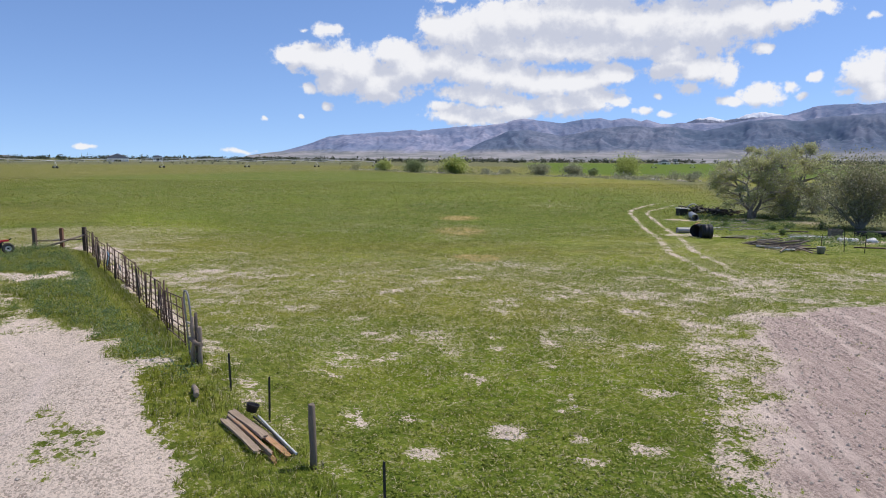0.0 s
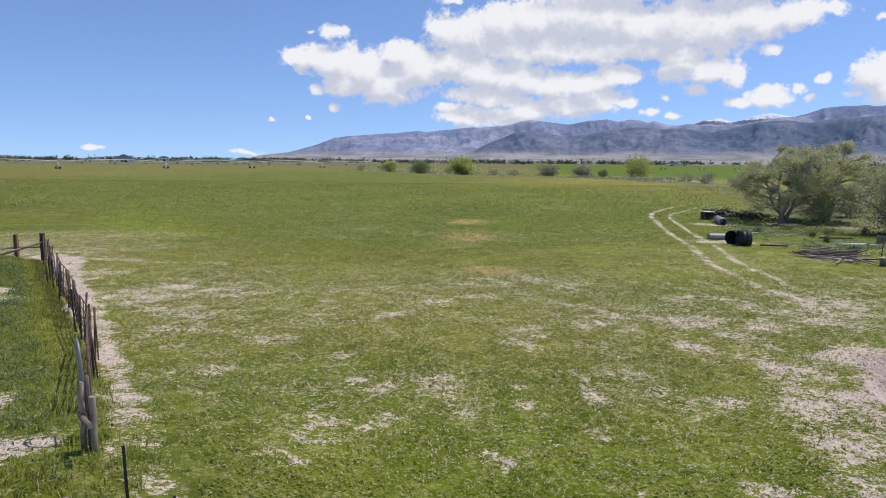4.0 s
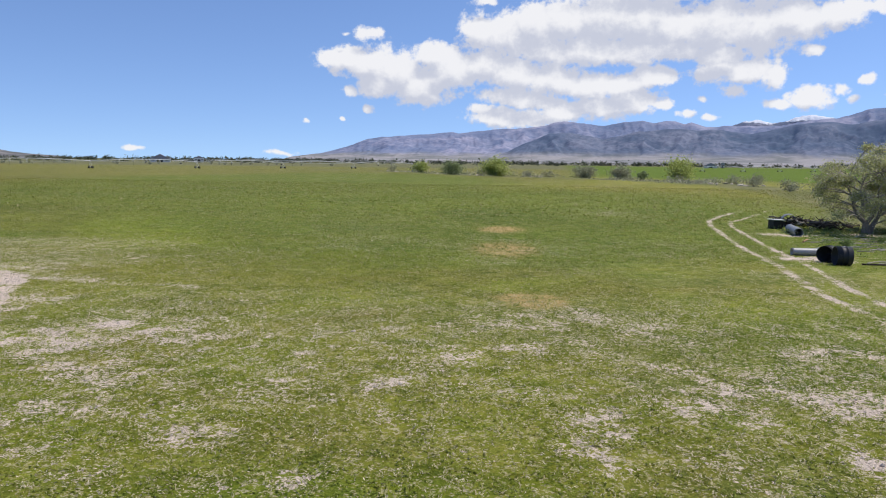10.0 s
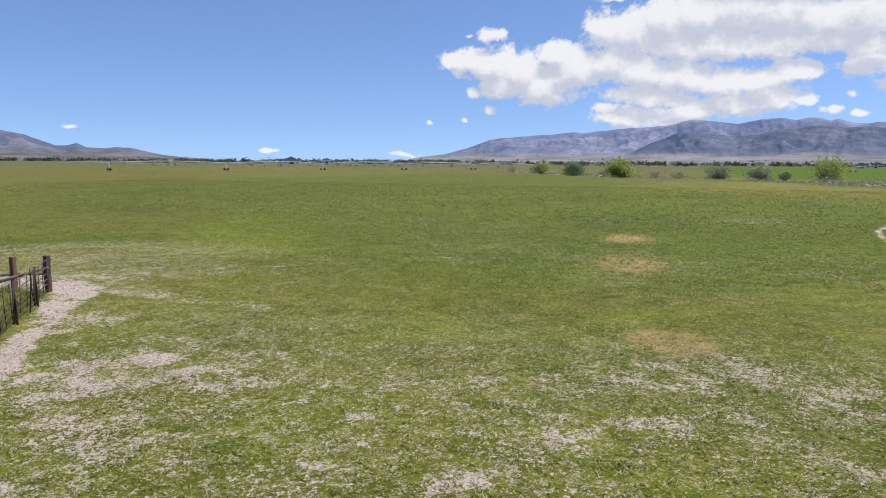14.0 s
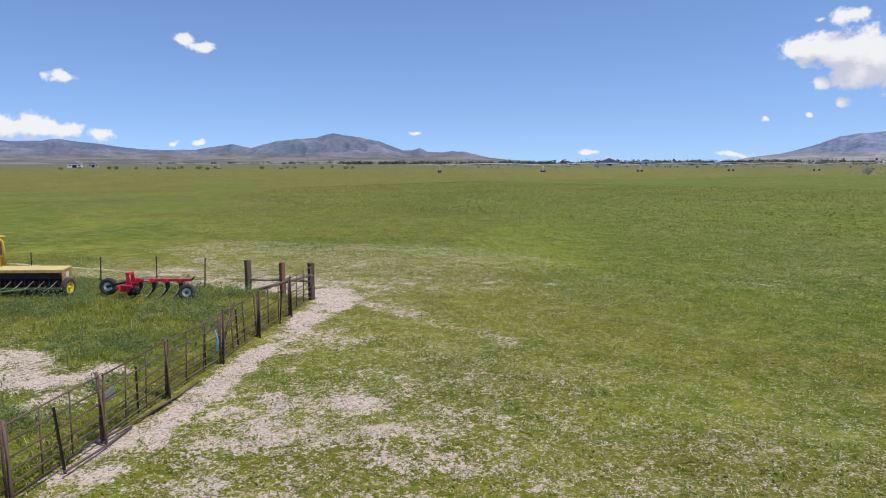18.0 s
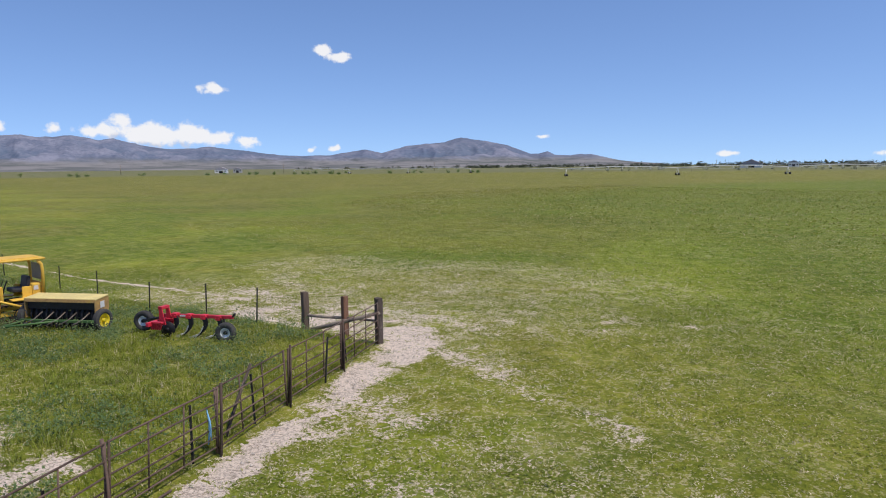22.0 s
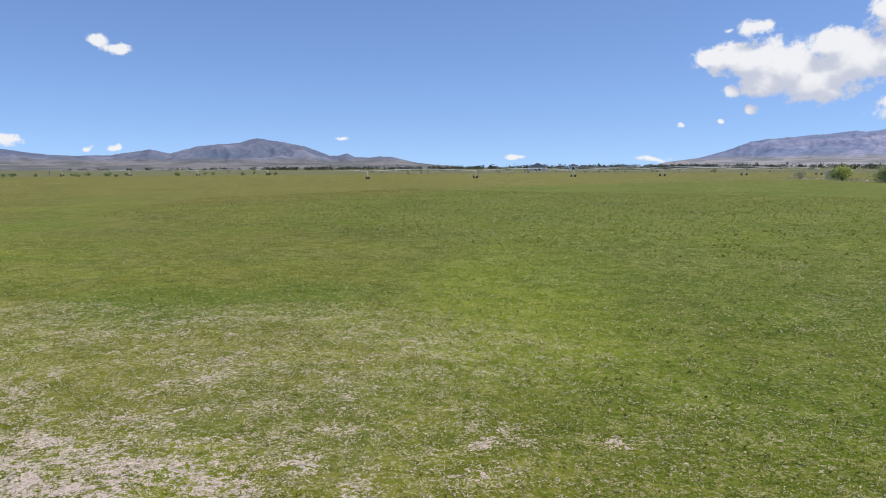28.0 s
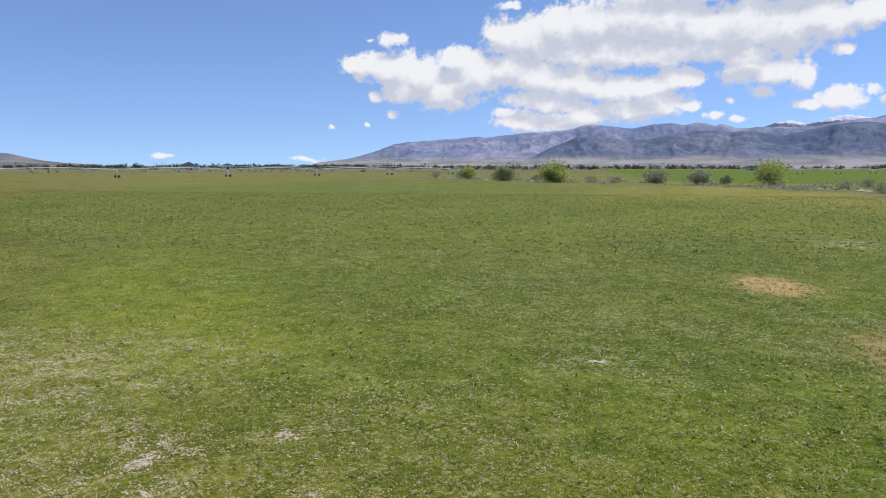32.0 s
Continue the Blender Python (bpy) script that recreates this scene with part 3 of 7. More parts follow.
def tube(bm, points, radii, sides=8, caps=True, wobble=0.0):
    """A tapered tube along the points."""
    points = [Vector(p) for p in points]
    if isinstance(radii, (int, float)):
        radii = [radii] * len(points)
    rings = []
    side = None
    for i, p in enumerate(points):
        way = (points[min(i + 1, len(points) - 1)] - points[max(i - 1, 0)]).normalized()
        if side is None:
            side = way.orthogonal().normalized()
        side = (side - way * side.dot(way)).normalized()
        up = way.cross(side)
        rings.append([bm.verts.new(p + (side * math.cos(k * math.tau / sides) + up * math.sin(k * math.tau / sides)) * radii[i] * (1 + random.uniform(-wobble, wobble)))
                      for k in range(sides)])
    for one, two in zip(rings, rings[1:]):
        for k in range(sides):
            bm.faces.new((one[k], one[(k + 1) % sides], two[(k + 1) % sides], two[k])).smooth = sides > 5
    if caps:
        bm.faces.new(rings[0][::-1])
        bm.faces.new(rings[-1])


def ring(bm, profile, m=Matrix(), sides=24, closed=True):
    """A solid of revolution round m's x axis; the profile is (along, radius)."""
    rows = [[bm.verts.new(m @ Vector((a, r * math.cos(k * math.tau / sides), r * math.sin(k * math.tau / sides)))) for k in range(sides)] for a, r in profile]
    pairs = list(zip(rows, rows[1:])) + ([(rows[-1], rows[0])] if closed else [])
    for one, two in pairs:
        for k in range(sides):
            bm.faces.new((one[k], two[k], two[(k + 1) % sides], one[(k + 1) % sides])).smooth = True
    if not closed:
        bm.faces.new(rows[0])
        bm.faces.new(rows[-1][::-1])


def plate(bm, outline, thick, m=Matrix()):
    """A flat plate: an outline in m's xz plane, thick along y."""
    near = [bm.verts.new(m @ Vector((x, -thick / 2, z))) for x, z in outline]
    far = [bm.verts.new(m @ Vector((x, thick / 2, z))) for x, z in outline]
    bm.faces.new(near)
    bm.faces.new(far[::-1])
    for k in range(len(outline)):
        n = (k + 1) % len(outline)
        bm.faces.new((near[n], near[k], far[k], far[n]))


def mesh_of(name, bm, mat):
    bmesh.ops.recalc_face_normals(bm, faces=bm.faces)
    me = bpy.data.meshes.new(name)
    bm.to_mesh(me)
    bm.free()
    me.materials.append(mat)
    return me


def part(name, bm, mat, parent, label=""):
    ob = new(name, mesh_of(name, bm, mat))
    ob.parent = parent
    return tagged(ob, label)


def thing(name, m, label, category, group="", kind=""):
    """An empty at the foot of a thing, to hold its parts."""
    ob = new(name)
    ob.matrix_basis = m
    ob.empty_display_size = 0.2
    return tagged(ob, label, category, group, kind)


def solid(name, bm, mat, m, label, category, group="", kind=""):
    ob = new(name, mesh_of(name, bm, mat))
    ob.matrix_basis = m
    return tagged(ob, label, category, group, kind)


def sheet(name, verts, faces, mat, label, category, kind, smooth_faces=True):
    me = bpy.data.meshes.new(name)
    verts, faces = np.asarray(verts, np.float32), np.asarray(faces, np.int32)
    n, k = faces.shape
    me.vertices.add(len(verts))
    me.vertices.foreach_set("co", verts.ravel())
    me.loops.add(n * k)
    me.loops.foreach_set("vertex_index", faces.ravel())
    me.polygons.add(n)
    me.polygons.foreach_set("loop_start", np.arange(0, n * k, k, dtype=np.int32))
    me.polygons.foreach_set("loop_total", np.full(n, k, np.int32))
    me.polygons.foreach_set("use_smooth", np.full(n, smooth_faces))
    me.update(calc_edges=True)
    me.materials.append(mat)
    return tagged(new(name, me), label, category, "", kind)


def weigh(ob, name, values):
    ob.data.attributes.new(name, "FLOAT", "POINT").data.foreach_set("value", np.ascontiguousarray(values, np.float32))


# ---------------------------------------------------------------- the lie of the land
CORNER, NEAR_POST = np.array((-21.3, 33.4)), np.array((-1.7, 5.75))
FENCE_WAY = (NEAR_POST - CORNER) / np.linalg.norm(NEAR_POST - CORNER)
FENCE_OUT = np.array((-FENCE_WAY[1], FENCE_WAY[0]))       # to the meadow


def step(low, high, x):
    t = np.clip((np.asarray(x, float) - low) / (high - low), 0, 1)
    return t * t * (3 - 2 * t)


def lattice(x, y, seed):
    ix, iy = np.floor(x).astype(np.int64), np.floor(y).astype(np.int64)
    fx, fy = x - ix, y - iy
    fx, fy = fx * fx * (3 - 2 * fx), fy * fy * (3 - 2 * fy)

    def val(a, b):
        h = (a * 374761393 + b * 668265263 + seed * 2147483647) & 0xFFFFFFFF
        h = ((h ^ (h >> 13)) * 1274126177) & 0xFFFFFFFF
        return ((h ^ (h >> 16)) & 0xFFFF) / 65535.0
    top = val(ix, iy) * (1 - fx) + val(ix + 1, iy) * fx
    low = val(ix, iy + 1) * (1 - fx) + val(ix + 1, iy + 1) * fx
    return top * (1 - fy) + low * fy


def rough(x, y, size, octaves=4, seed=1):
    """Noise from 0 to 1 with features of that size in metres."""
    total, weight, amount = 0.0, 0.0, 1.0
    for k in range(octaves):
        total = total + amount * lattice(np.asarray(x, float) / size * 2 ** k + 17.3 * k, np.asarray(y, float) / size * 2 ** k - 9.1 * k, seed + k)
        weight += amount
        amount *= 0.55
    return total / weight


def along(x, y, points):
    """Distance to a line through the points."""
    best = np.full(np.shape(x), 1e9)
    for (ax, ay), (bx, by) in zip(points, points[1:]):
        dx, dy = bx - ax, by - ay
        t = np.clip(((x - ax) * dx + (y - ay) * dy) / (dx * dx + dy * dy), 0, 1)
        best = np.minimum(best, np.hypot(x - ax - t * dx, y - ay - t * dy))
    return best


def spot(x, y, cx, cy, rx, ry, turn=0.0):
    """1 in the middle of an oval, 0 at its rim and beyond."""
    c, s = math.cos(radians(turn)), math.sin(radians(turn))
    u, v = (x - cx) * c + (y - cy) * s, -(x - cx) * s + (y - cy) * c
    return np.clip(1 - np.hypot(u / rx, v / ry), 0, 1)


def fence_place(x, y):
    """How far along the fence from the corner post, and how far out from it into the meadow."""
    u, v = x - CORNER[0], y - CORNER[1]
    return u * FENCE_WAY[0] + v * FENCE_WAY[1], u * FENCE_OUT[0] + v * FENCE_OUT[1]


BACK_FENCE = [(-60.0, 23.5), (-38.7, 28.3), (-30.0, 31.2), (-23.6, 32.3), (-21.3, 33.4)]


def behind(x, y):
    """How far beyond the yard's back fence a place lies (negative: in the yard)."""
    line = np.interp(x, [p[0] for p in BACK_FENCE], [p[1] for p in BACK_FENCE])
    return y - line


def in_yard(x, y):
    s, out = fence_place(x, y)
    return step(0.2, -2.2, out) * step(0.1, -1.3, behind(x, y))


def height(x, y):
    x, y = np.asarray(x, float), np.asarray(y, float)
    z = 0.35 - 0.6 * step(32, 60, y) + 0.3 * step(66, 95, y)
    z = z - 0.25 * step(-23, -32, x) * step(20, 30, y) * step(48, 36, y)
    z = z + 0.38 * in_yard(x, y) * step(9, 17, y)
    z = z + (rough(x, y, 1.6, 3, 5) - 0.5) * 0.07 + (rough(x, y, 9, 2, 8) - 0.5) * 0.12
    # the low bank on which the gateway stands
    z = z + 0.85 * np.exp(-1.6 * (((x + 6) / 5) ** 2 + ((y - 8.5) / 5.5) ** 2))
    away = np.hypot(x, y)
    return z + (rough(x, y, 60, 2, 3) - 0.5) * 0.5 * step(90, 200, away) * step(5000, 800, away)


def foot(x, y):
    return float(height(np.array([x]), np.array([y]))[0])


ROAD_EDGE = [(-8.0, 2.5), (0.0, -1.2), (4.13, -3.25), (5.3, -4.1), (6.65, -5.3), (8.65, -6.65), (11.6, -8.6), (13.8, -10.6), (15.6, -13.1), (20.0, -16.5), (22.5, -17.6), (24.0, -21.0), (25.0, -30.0)]
LOT_EDGE = [(-8.0, 8.0), (3.0, 5.6), (6.0, 5.6), (9.0, 7.0), (12.0, 8.2), (15.5, 9.2), (18.0, 10.6), (20.0, 13.5), (20.9, 17.0), (22.5, 40.0)]
FENCE_PATH = [(-22.2, 34.9), (-20.4, 33.8), (-16.2, 27.3), (-11.5, 20.6), (-8.4, 15.9), (-6.2, 12.1), (-4.4, 8.95), (-3.35, 7.5), (-2.6, 6.6)]
BACK_PATH = [(-20.4, 34.0), (-22.8, 35.5), (-28.3, 34.8), (-37.0, 32.1), (-43.0, 29.8), (-60.0, 25.6)]
SIDE_PATH = [(-21.9, 34.9), (-20.1, 34.6), (-18.5, 34.15), (-17.4, 33.9), (-16.4, 33.75), (-14.0, 33.4), (-11.8, 33.1)]
TRACK_A = [(14.3, 22.5), (12.9, 29.0), (13.0, 35.4), (15.1, 45.7), (16.9, 57.4), (19.5, 73.5), (20.6, 78.0), (23.0, 83.0), (31.2, 97.0), (40.5, 112.5), (52.0, 124.0)]
TRACK_B = [(15.8, 23.0), (14.4, 29.0), (14.7, 36.0), (17.3, 48.5), (19.3, 60.5), (21.2, 73.0), (22.5, 77.5), (24.6, 80.5), (31.4, 92.5), (40.0, 107.0), (53.0, 121.0)]
DITCH = [(-140.0, 430.0), (-62.0, 364.0), (-4.0, 282.0), (45.0, 236.0), (62.0, 205.0), (56.0, 135.0), (45.0, 92.0), (38.0, 70.0), (40.0, 55.0), (60.0, 40.0)]


def masks(x, y):
    """What grows or lies open at each place, from 0 to 1: bare soil, dry, lush, dull or young grass, tan litter, pink tilled soil, brush, crop."""
    s, out = fence_place(x, y)
    ragged = (rough(x, y, 1.4, 4, 21) - 0.5) * 2
    yard = in_yard(x, y)
    bare = np.zeros_like(x)
    # the meadow's own thin spots
    thin = step(30, 24, y) * step(-2, 2, out) * step(8.5, 12, y) * (1 - 0.6 * step(1, 4, x) * step(15, 12, y))
    bare = np.maximum(bare, (0.40 + 0.10 * step(18, 21, y)) * thin * step(0.53, 0.64, rough(x, y, 2.2, 4, 31)))
    bare = np.maximum(bare, (0.04 + (0.13 + 0.17 * step(18, 22, y)) * step(36, 28, y) * step(8.5, 12, y) + 0.12 * step(0.55, 0.66, rough(x, y, 5, 3, 33))) * step(0, 2, out))
    bare = np.maximum(bare, 0.52 * step(0.70, 0.76, rough(x, y, 1.1, 3, 39)) * step(3, 6, y) * step(16, 12, y) * step(0.5, 1.5, out))
    for cx, cy, rx, ry, turn, amount in ((-9.6, 25.8, 5.2, 2.2, 2, 1.3), (-12.6, 25.2, 2.6, 1.6, -10, 1.3), (-4.9, 26.1, 2.2, 0.9, 8, 0.9), (-4.8, 24.3, 0.75, 0.5, 8, 2.2), (-3.0, 25.6, 0.5, 0.4, 0, 1.4),
                                         (0.7, 25.5, 2.6, 1.2, 8, 1.0), (4.6, 24.0, 2.0, 1.0, 10, 1.2), (4.6, 21.6, 2.1, 1.7, 8, 1.15), (-2.8, 28.3, 3.0, 0.8, 0, 0.6), (1.9, 20.6, 1.2, 1.1, 10, 1.1), (12.0, 23.8, 1.2, 1.3, 0, 1.2),
                                         (-5.3, 18.8, 1.5, 1.1, 5, 1.5), (-2.9, 17.2, 0.65, 0.6, 5, 1.5), (-2.1, 15.0, 0.45, 0.55, 0, 1.7), (-4.9, 13.1, 0.5, 0.75, 10, 1.6), (-6.4, 14.9, 1.1, 1.2, 0, 0.9), (2.4, 18.2, 0.5, 0.75, 0, 1.4),
                                         (6.9, 18.6, 1.2, 2.4, 0, 1.15), (8.5, 16.8, 0.9, 2.4, 0, 1.2), (1.8, 13.7, 0.5, 0.5, 5, 1.6), (3.5, 14.2, 0.7, 1.1, 0, 1.3), (6.2, 14.2, 0.8, 0.9, 0, 1.2), (1.8, 14.9, 0.35, 0.45, 0, 1.2), (-1.35, 5.45, 0.6, 0.4, -40, 1.3),
                                         (0.2, 6.2, 0.52, 0.42, 8, 2.0), (1.8, 7.4, 0.55, 0.62, 0, 2.2), (-0.2, 7.8, 0.32, 0.27, 10, 1.5), (0.6, 9.0, 0.36, 0.34, 10, 1.4), (3.2, 7.1, 0.3, 0.34, 0, 1.6), (3.7, 8.7, 0.28, 0.22, 0, 1.4),
                                         (5.3, 8.3, 0.42, 0.22, 6, 1.5), (4.4, 6.5, 0.24, 0.2, 0, 1.5), (2.8, 10.6, 0.3, 0.32, 0, 1.4), (-11.9, 25.9, 2.3, 2.0, 49, 1.8), (-13.7, 27.1, 0.8, 1.1, 49, 1.1), (-9.7, 27.6, 1.0, 0.95, 50, 1.3), (-11.8, 33.1, 0.5, 0.4, 50, 1.3),
                                         (-8.1, 30.5, 0.25, 0.22, 0, 1.6), (-15.4, 40.7, 0.35, 0.3, 26, 1.4), (-16.8, 43.2, 0.8, 0.6, 0, 1.3)):
        bare = np.maximum(bare, np.clip(spot(x, y, cx, cy, rx, ry, turn) * amount, 0, 1) ** 0.8 * 0.56)
    straw = np.zeros_like(x)
    for cx, cy, rx, ry, turn, amount in ((-28.5, 45.0, 11.5, 9.0, 20, 0.47), (-22.5, 39.4, 7.0, 5.0, 20, 0.46), (-20.2, 42.0, 3.0, 2.0, 0, 0.5), (-38.5, 41.5, 7.5, 5.5, 0, 0.36), (-24.0, 36.9, 6.0, 2.8, 0, 0.62), (-32.0, 37.0, 7.0, 2.8, -14, 0.5), (-17.8, 34.6, 2.6, 1.6, -30, 0.62),
                                         (-28.3, 63.5, 2.5, 2.2, 0, 0.32), (-24.0, 72.0, 4.0, 5.0, 0, 0.34), (-24.2, 60.5, 1.2, 0.8, 0, 0.4), (-9.9, 50.3, 0.45, 0.3, 0, 0.9), (12.0, 84.0, 5.0, 5.0, 0, 0.5),
                                         (-16.0, 29.5, 2.2, 2.4, 0, 0.6), (-11.6, 25.4, 3.0, 2.6, 49, 0.86)):
        bare = np.maximum(bare, step(0, 0.5, spot(x, y, cx, cy, rx, ry, turn) + 0.12 * ragged) * amount * np.where((y > 35) & (amount < 0.63), 0.48 + (0.12 + 0.22 * step(47, 41, y)) * step(0.42, 0.60, rough(x, y, 0.9, 4, 219)), 0.72))
        if cy > 36:
            straw = np.maximum(straw, step(0, 0.5, spot(x, y, cx, cy, rx, ry, turn) + 0.12 * ragged) * min(1.0, amount * 1.6))
    # trodden paths
    wide = np.interp(s, [-3, 1, 6, 10, 13, 16, 20, 27, 32], [1.2, 0.92, 0.42, 0.48, 0.66, 0.52, 0.40, 0.46, 0.4])
    bare = np.maximum(bare, step(1.35, 0.55, (along(x, y, FENCE_PATH) + 0.42 * ragged) / wide) * np.interp(s, [0, 12, 18, 26, 29], [0.80, 0.78, 0.66, 0.62, 0.46]))
    bare = np.maximum(bare, step(1.4, 0.5, (along(x, y, BACK_PATH) + 0.2 * ragged) / np.interp(x, [-45, -30, -22], [0.14, 0.2, 0.6])) * 0.7)
    bare = np.maximum(bare, np.interp(x, [-18, -13], [0.66, 0.44]) * step(0.55, 0.15, along(x, y, SIDE_PATH) + 0.3 * ragged))
    bare = np.maximum(bare, 0.60 * step(0.3, 1.2, spot(x, y, -26.6, 33.5, 7.5, 2.4, 14) * 2.2 + 0.3 * ragged) * step(-0.5, 0.6, behind(x, y)))
    bare = np.maximum(bare, 0.44 * step(4.2, 1.5, along(x, y, BACK_PATH) + 0.8 * ragged) * step(-0.6, 0.5, behind(x, y)) * step(-42, -34, x) * step(-19, -21, x))
    for line in (TRACK_A, TRACK_B):
        fade = step(20, 27, y) * step(112, 84, y)
        bare = np.maximum(bare, fade * 0.60 * step(0.42, 0.10, along(x, y, line) + 0.16 * ragged))
    # the farm road and the yard's open ground
    edge = np.interp(y, [p[0] for p in ROAD_EDGE], [p[1] for p in ROAD_EDGE])
    road = step(0.9, -0.5, x - edge + 0.9 * ragged) * step(26, 21.5, y + 0.6 * ragged)
    verge = spot(x, y, -6.2, 5.4, 1.4, 2.6, 30)
    bare = np.maximum(bare * (1 - yard), road * (1.0 - 0.34 * step(0.2, 0.7, verge)) * (1 - 0.58 * step(11, 17, y)))
    bare = np.maximum(bare, 0.60 * yard * step(0.0, 0.5, np.maximum(spot(x, y, -19.4, 21.9, 5.4, 2.0, 10), spot(x, y, -16.2, 23.0, 2.6, 1.3, -40)) + 0.3 * ragged))
    bare = np.maximum(bare, 0.54 * step(0.1, 0.6, spot(x, y, -6.2, 9.1, 0.9, 1.1, 20) + 0.25 * ragged))
    bare = np.where((yard > 0.5) & (road < 0.3), np.minimum(bare, 0.75), bare)
    # the ploughed-up lot
    edge = np.interp(y, [p[0] for p in LOT_EDGE], [p[1] for p in LOT_EDGE])
    lot = step(-0.9, 0.9, x - edge + 1.3 * ragged) * step(22.4, 20.2, y - 0.06 * (x - 14) + 0.5 * ragged)
    outer = step(1.6, 0.3, x - edge + 0.8 * ragged)
    bare = np.maximum(bare, lot * (1 - 0.34 * outer))
    pink = lot
    bare = np.maximum(bare, 0.54 * step(-1, -0.15, (x - edge + 1.1 * ragged) / np.interp(y, [5, 9, 13, 20], [0.7, 1.2, 2.4, 2.6])) * step(24, 20, y))
    pink = pink * (1 - 0.8 * outer)
    # round the scrap heap and under the trees
    for cx, cy, rx, ry, amount in ((18.6, 49.0, 3.2, 2.6, 0.9), (23.5, 66.0, 4.0, 2.6, 0.7), (34.5, 64.5, 3.6, 2.2, 1.3), (30.0, 67.0, 4.0, 2.0, 0.8), (21.0, 38.6, 3.0, 1.6, 0.45), (29.0, 44.0, 5.0, 3.0, 0.6), (47.0, 92.0, 8.0, 9.0, 0.8)):
        bare = np.maximum(bare, step(0.0, 0.6, spot(x, y, cx, cy, rx, ry) + 0.12 * ragged) * amount * 0.8)
    bare = np.maximum(bare, 1.2 * step(0, 0.4, spot(x, y, -61, 364, 14, 5)))
    blotch = np.clip(0.10 + 1.8 * rough(x, y, 0.7, 4, 97), 0.45, 1.35)
    bare = np.where(bare < 0.8, bare * blotch, bare)
    torn = 0.55 * (rough(x, y, 0.9, 4, 99) - 0.5)
    tan = (1 + 2 * torn) * np.maximum.reduce([np.clip(spot(x, y, 0.1, 65.8, 2.9, 5.0) * 1.7, 0, 0.95), np.clip(spot(x, y, 0.4, 51.0, 3.2, 6.6) * 1.5, 0, 0.8), np.clip(spot(x, y, 1.5, 32.3, 1.9, 2.2) * 1.7, 0, 0.85), 0 * x])
    far = np.hypot(x, y)
    dry = np.clip(0.25 + 0.3 * step(70, 240, far) + 0.5 * (rough(x, y, 22, 3, 41) - 0.5) - 0.25 * step(38, 50, y) * step(75, 60, y), 0, 1)
    dry = np.maximum(dry, 0.9 * step(75, 110, y) * step(5, 20, x) * step(260, 200, y))
    dry = np.maximum(dry, 0.55 * step(1.5, 0.2, np.abs(out + 0.3)) * step(-2, 2, s) * step(30, 24, s))
    lush = np.clip(0.9 * step(0.46, 0.62, rough(x, y, 13, 3, 51)) * step(260, 90, far) + 0.95 * step(0, 0.5, spot(x, y, 5, 95, 75, 62)) + 0.5 * step(0, 0.5, spot(x, y, -6, 46, 20, 8, 8)), 0, 1) * (1 - 0.5 * bare)
    rank = step(0, 0.4, spot(x, y, -55, 190, 70, 140))
    dry = dry * (1 - 0.75 * np.maximum(rank, step(0, 0.4, spot(x, y, -12, 110, 60, 75))))
    lush = np.maximum(lush, 0.9 * rank)
    lush = np.maximum(lush, np.maximum(0.8 * step(0, 0.4, spot(x, y, 3.0, 7.5, 6.0, 5.5)), 0.9 * step(0, 0.5, spot(x, y, -13.5, 47.5, 9.0, 10.0)) * (1 - bare)))
    lush = np.maximum(lush * (1 - 0.6 * yard), 0.45 * yard * step(0.45, 0.6, rough(x, y, 2.5, 3, 61)))
    crop = step(252, 262, y + 0.62 * (x - 78)) * step(0, 30, x - 0.07 * y) * step(1500, 1400, far)
    brush = step(560, 640, far) * (1 - crop)
    brush = np.maximum(brush, step(11, 4, along(x, y, DITCH) + 3 * (rough(x, y, 8, 3, 71) - 0.5)) * 0.85)
    brush = np.maximum(brush, step(0.1, 0.3, spot(x, y, 70, 90, 36, 60)) * 0.35 * (1 - crop))
    torn2 = 0.5 * (rough(x, y, 5.0, 4, 101) - 0.5)
    dull = step(0.05, 0.45, np.maximum.reduce([spot(x, y, -9.5, 66.0, 9.5, 30.0, 25), spot(x, y, 6.0, 80.0, 22.0, 16.0), 0 * x]) + torn2)
    dull = np.maximum(dull, step(-8, -60, x - 0.25 * (y - 40)) * step(36, 70, y) * (0.45 + 0.35 * step(60, 150, np.hypot(x, y)) + 0.6 * torn2))
    young = step(0.0, 0.8, np.maximum.reduce([1.1 * spot(x, y, -28.6, 62.0, 8.0, 24.0, 30), spot(x, y, -4.5, 45.5, 8.5, 5.5, 14), spot(x, y, 9.4, 29.6, 7.0, 5.0, 5), spot(x, y, 2.5, 11.5, 7.0, 3.4), spot(x, y, -16.7, 61.0, 2.0, 2.4, 26)]) + torn2)
    return {"straw": straw, "dull": dull * (1 - 0.7 * bare), "young": young * (1 - 0.5 * bare), "bare": bare, "dry": dry, "lush": lush, "tan": tan, "pink": pink, "brush": brush, "crop": crop, "rut": rutted(x, y)}


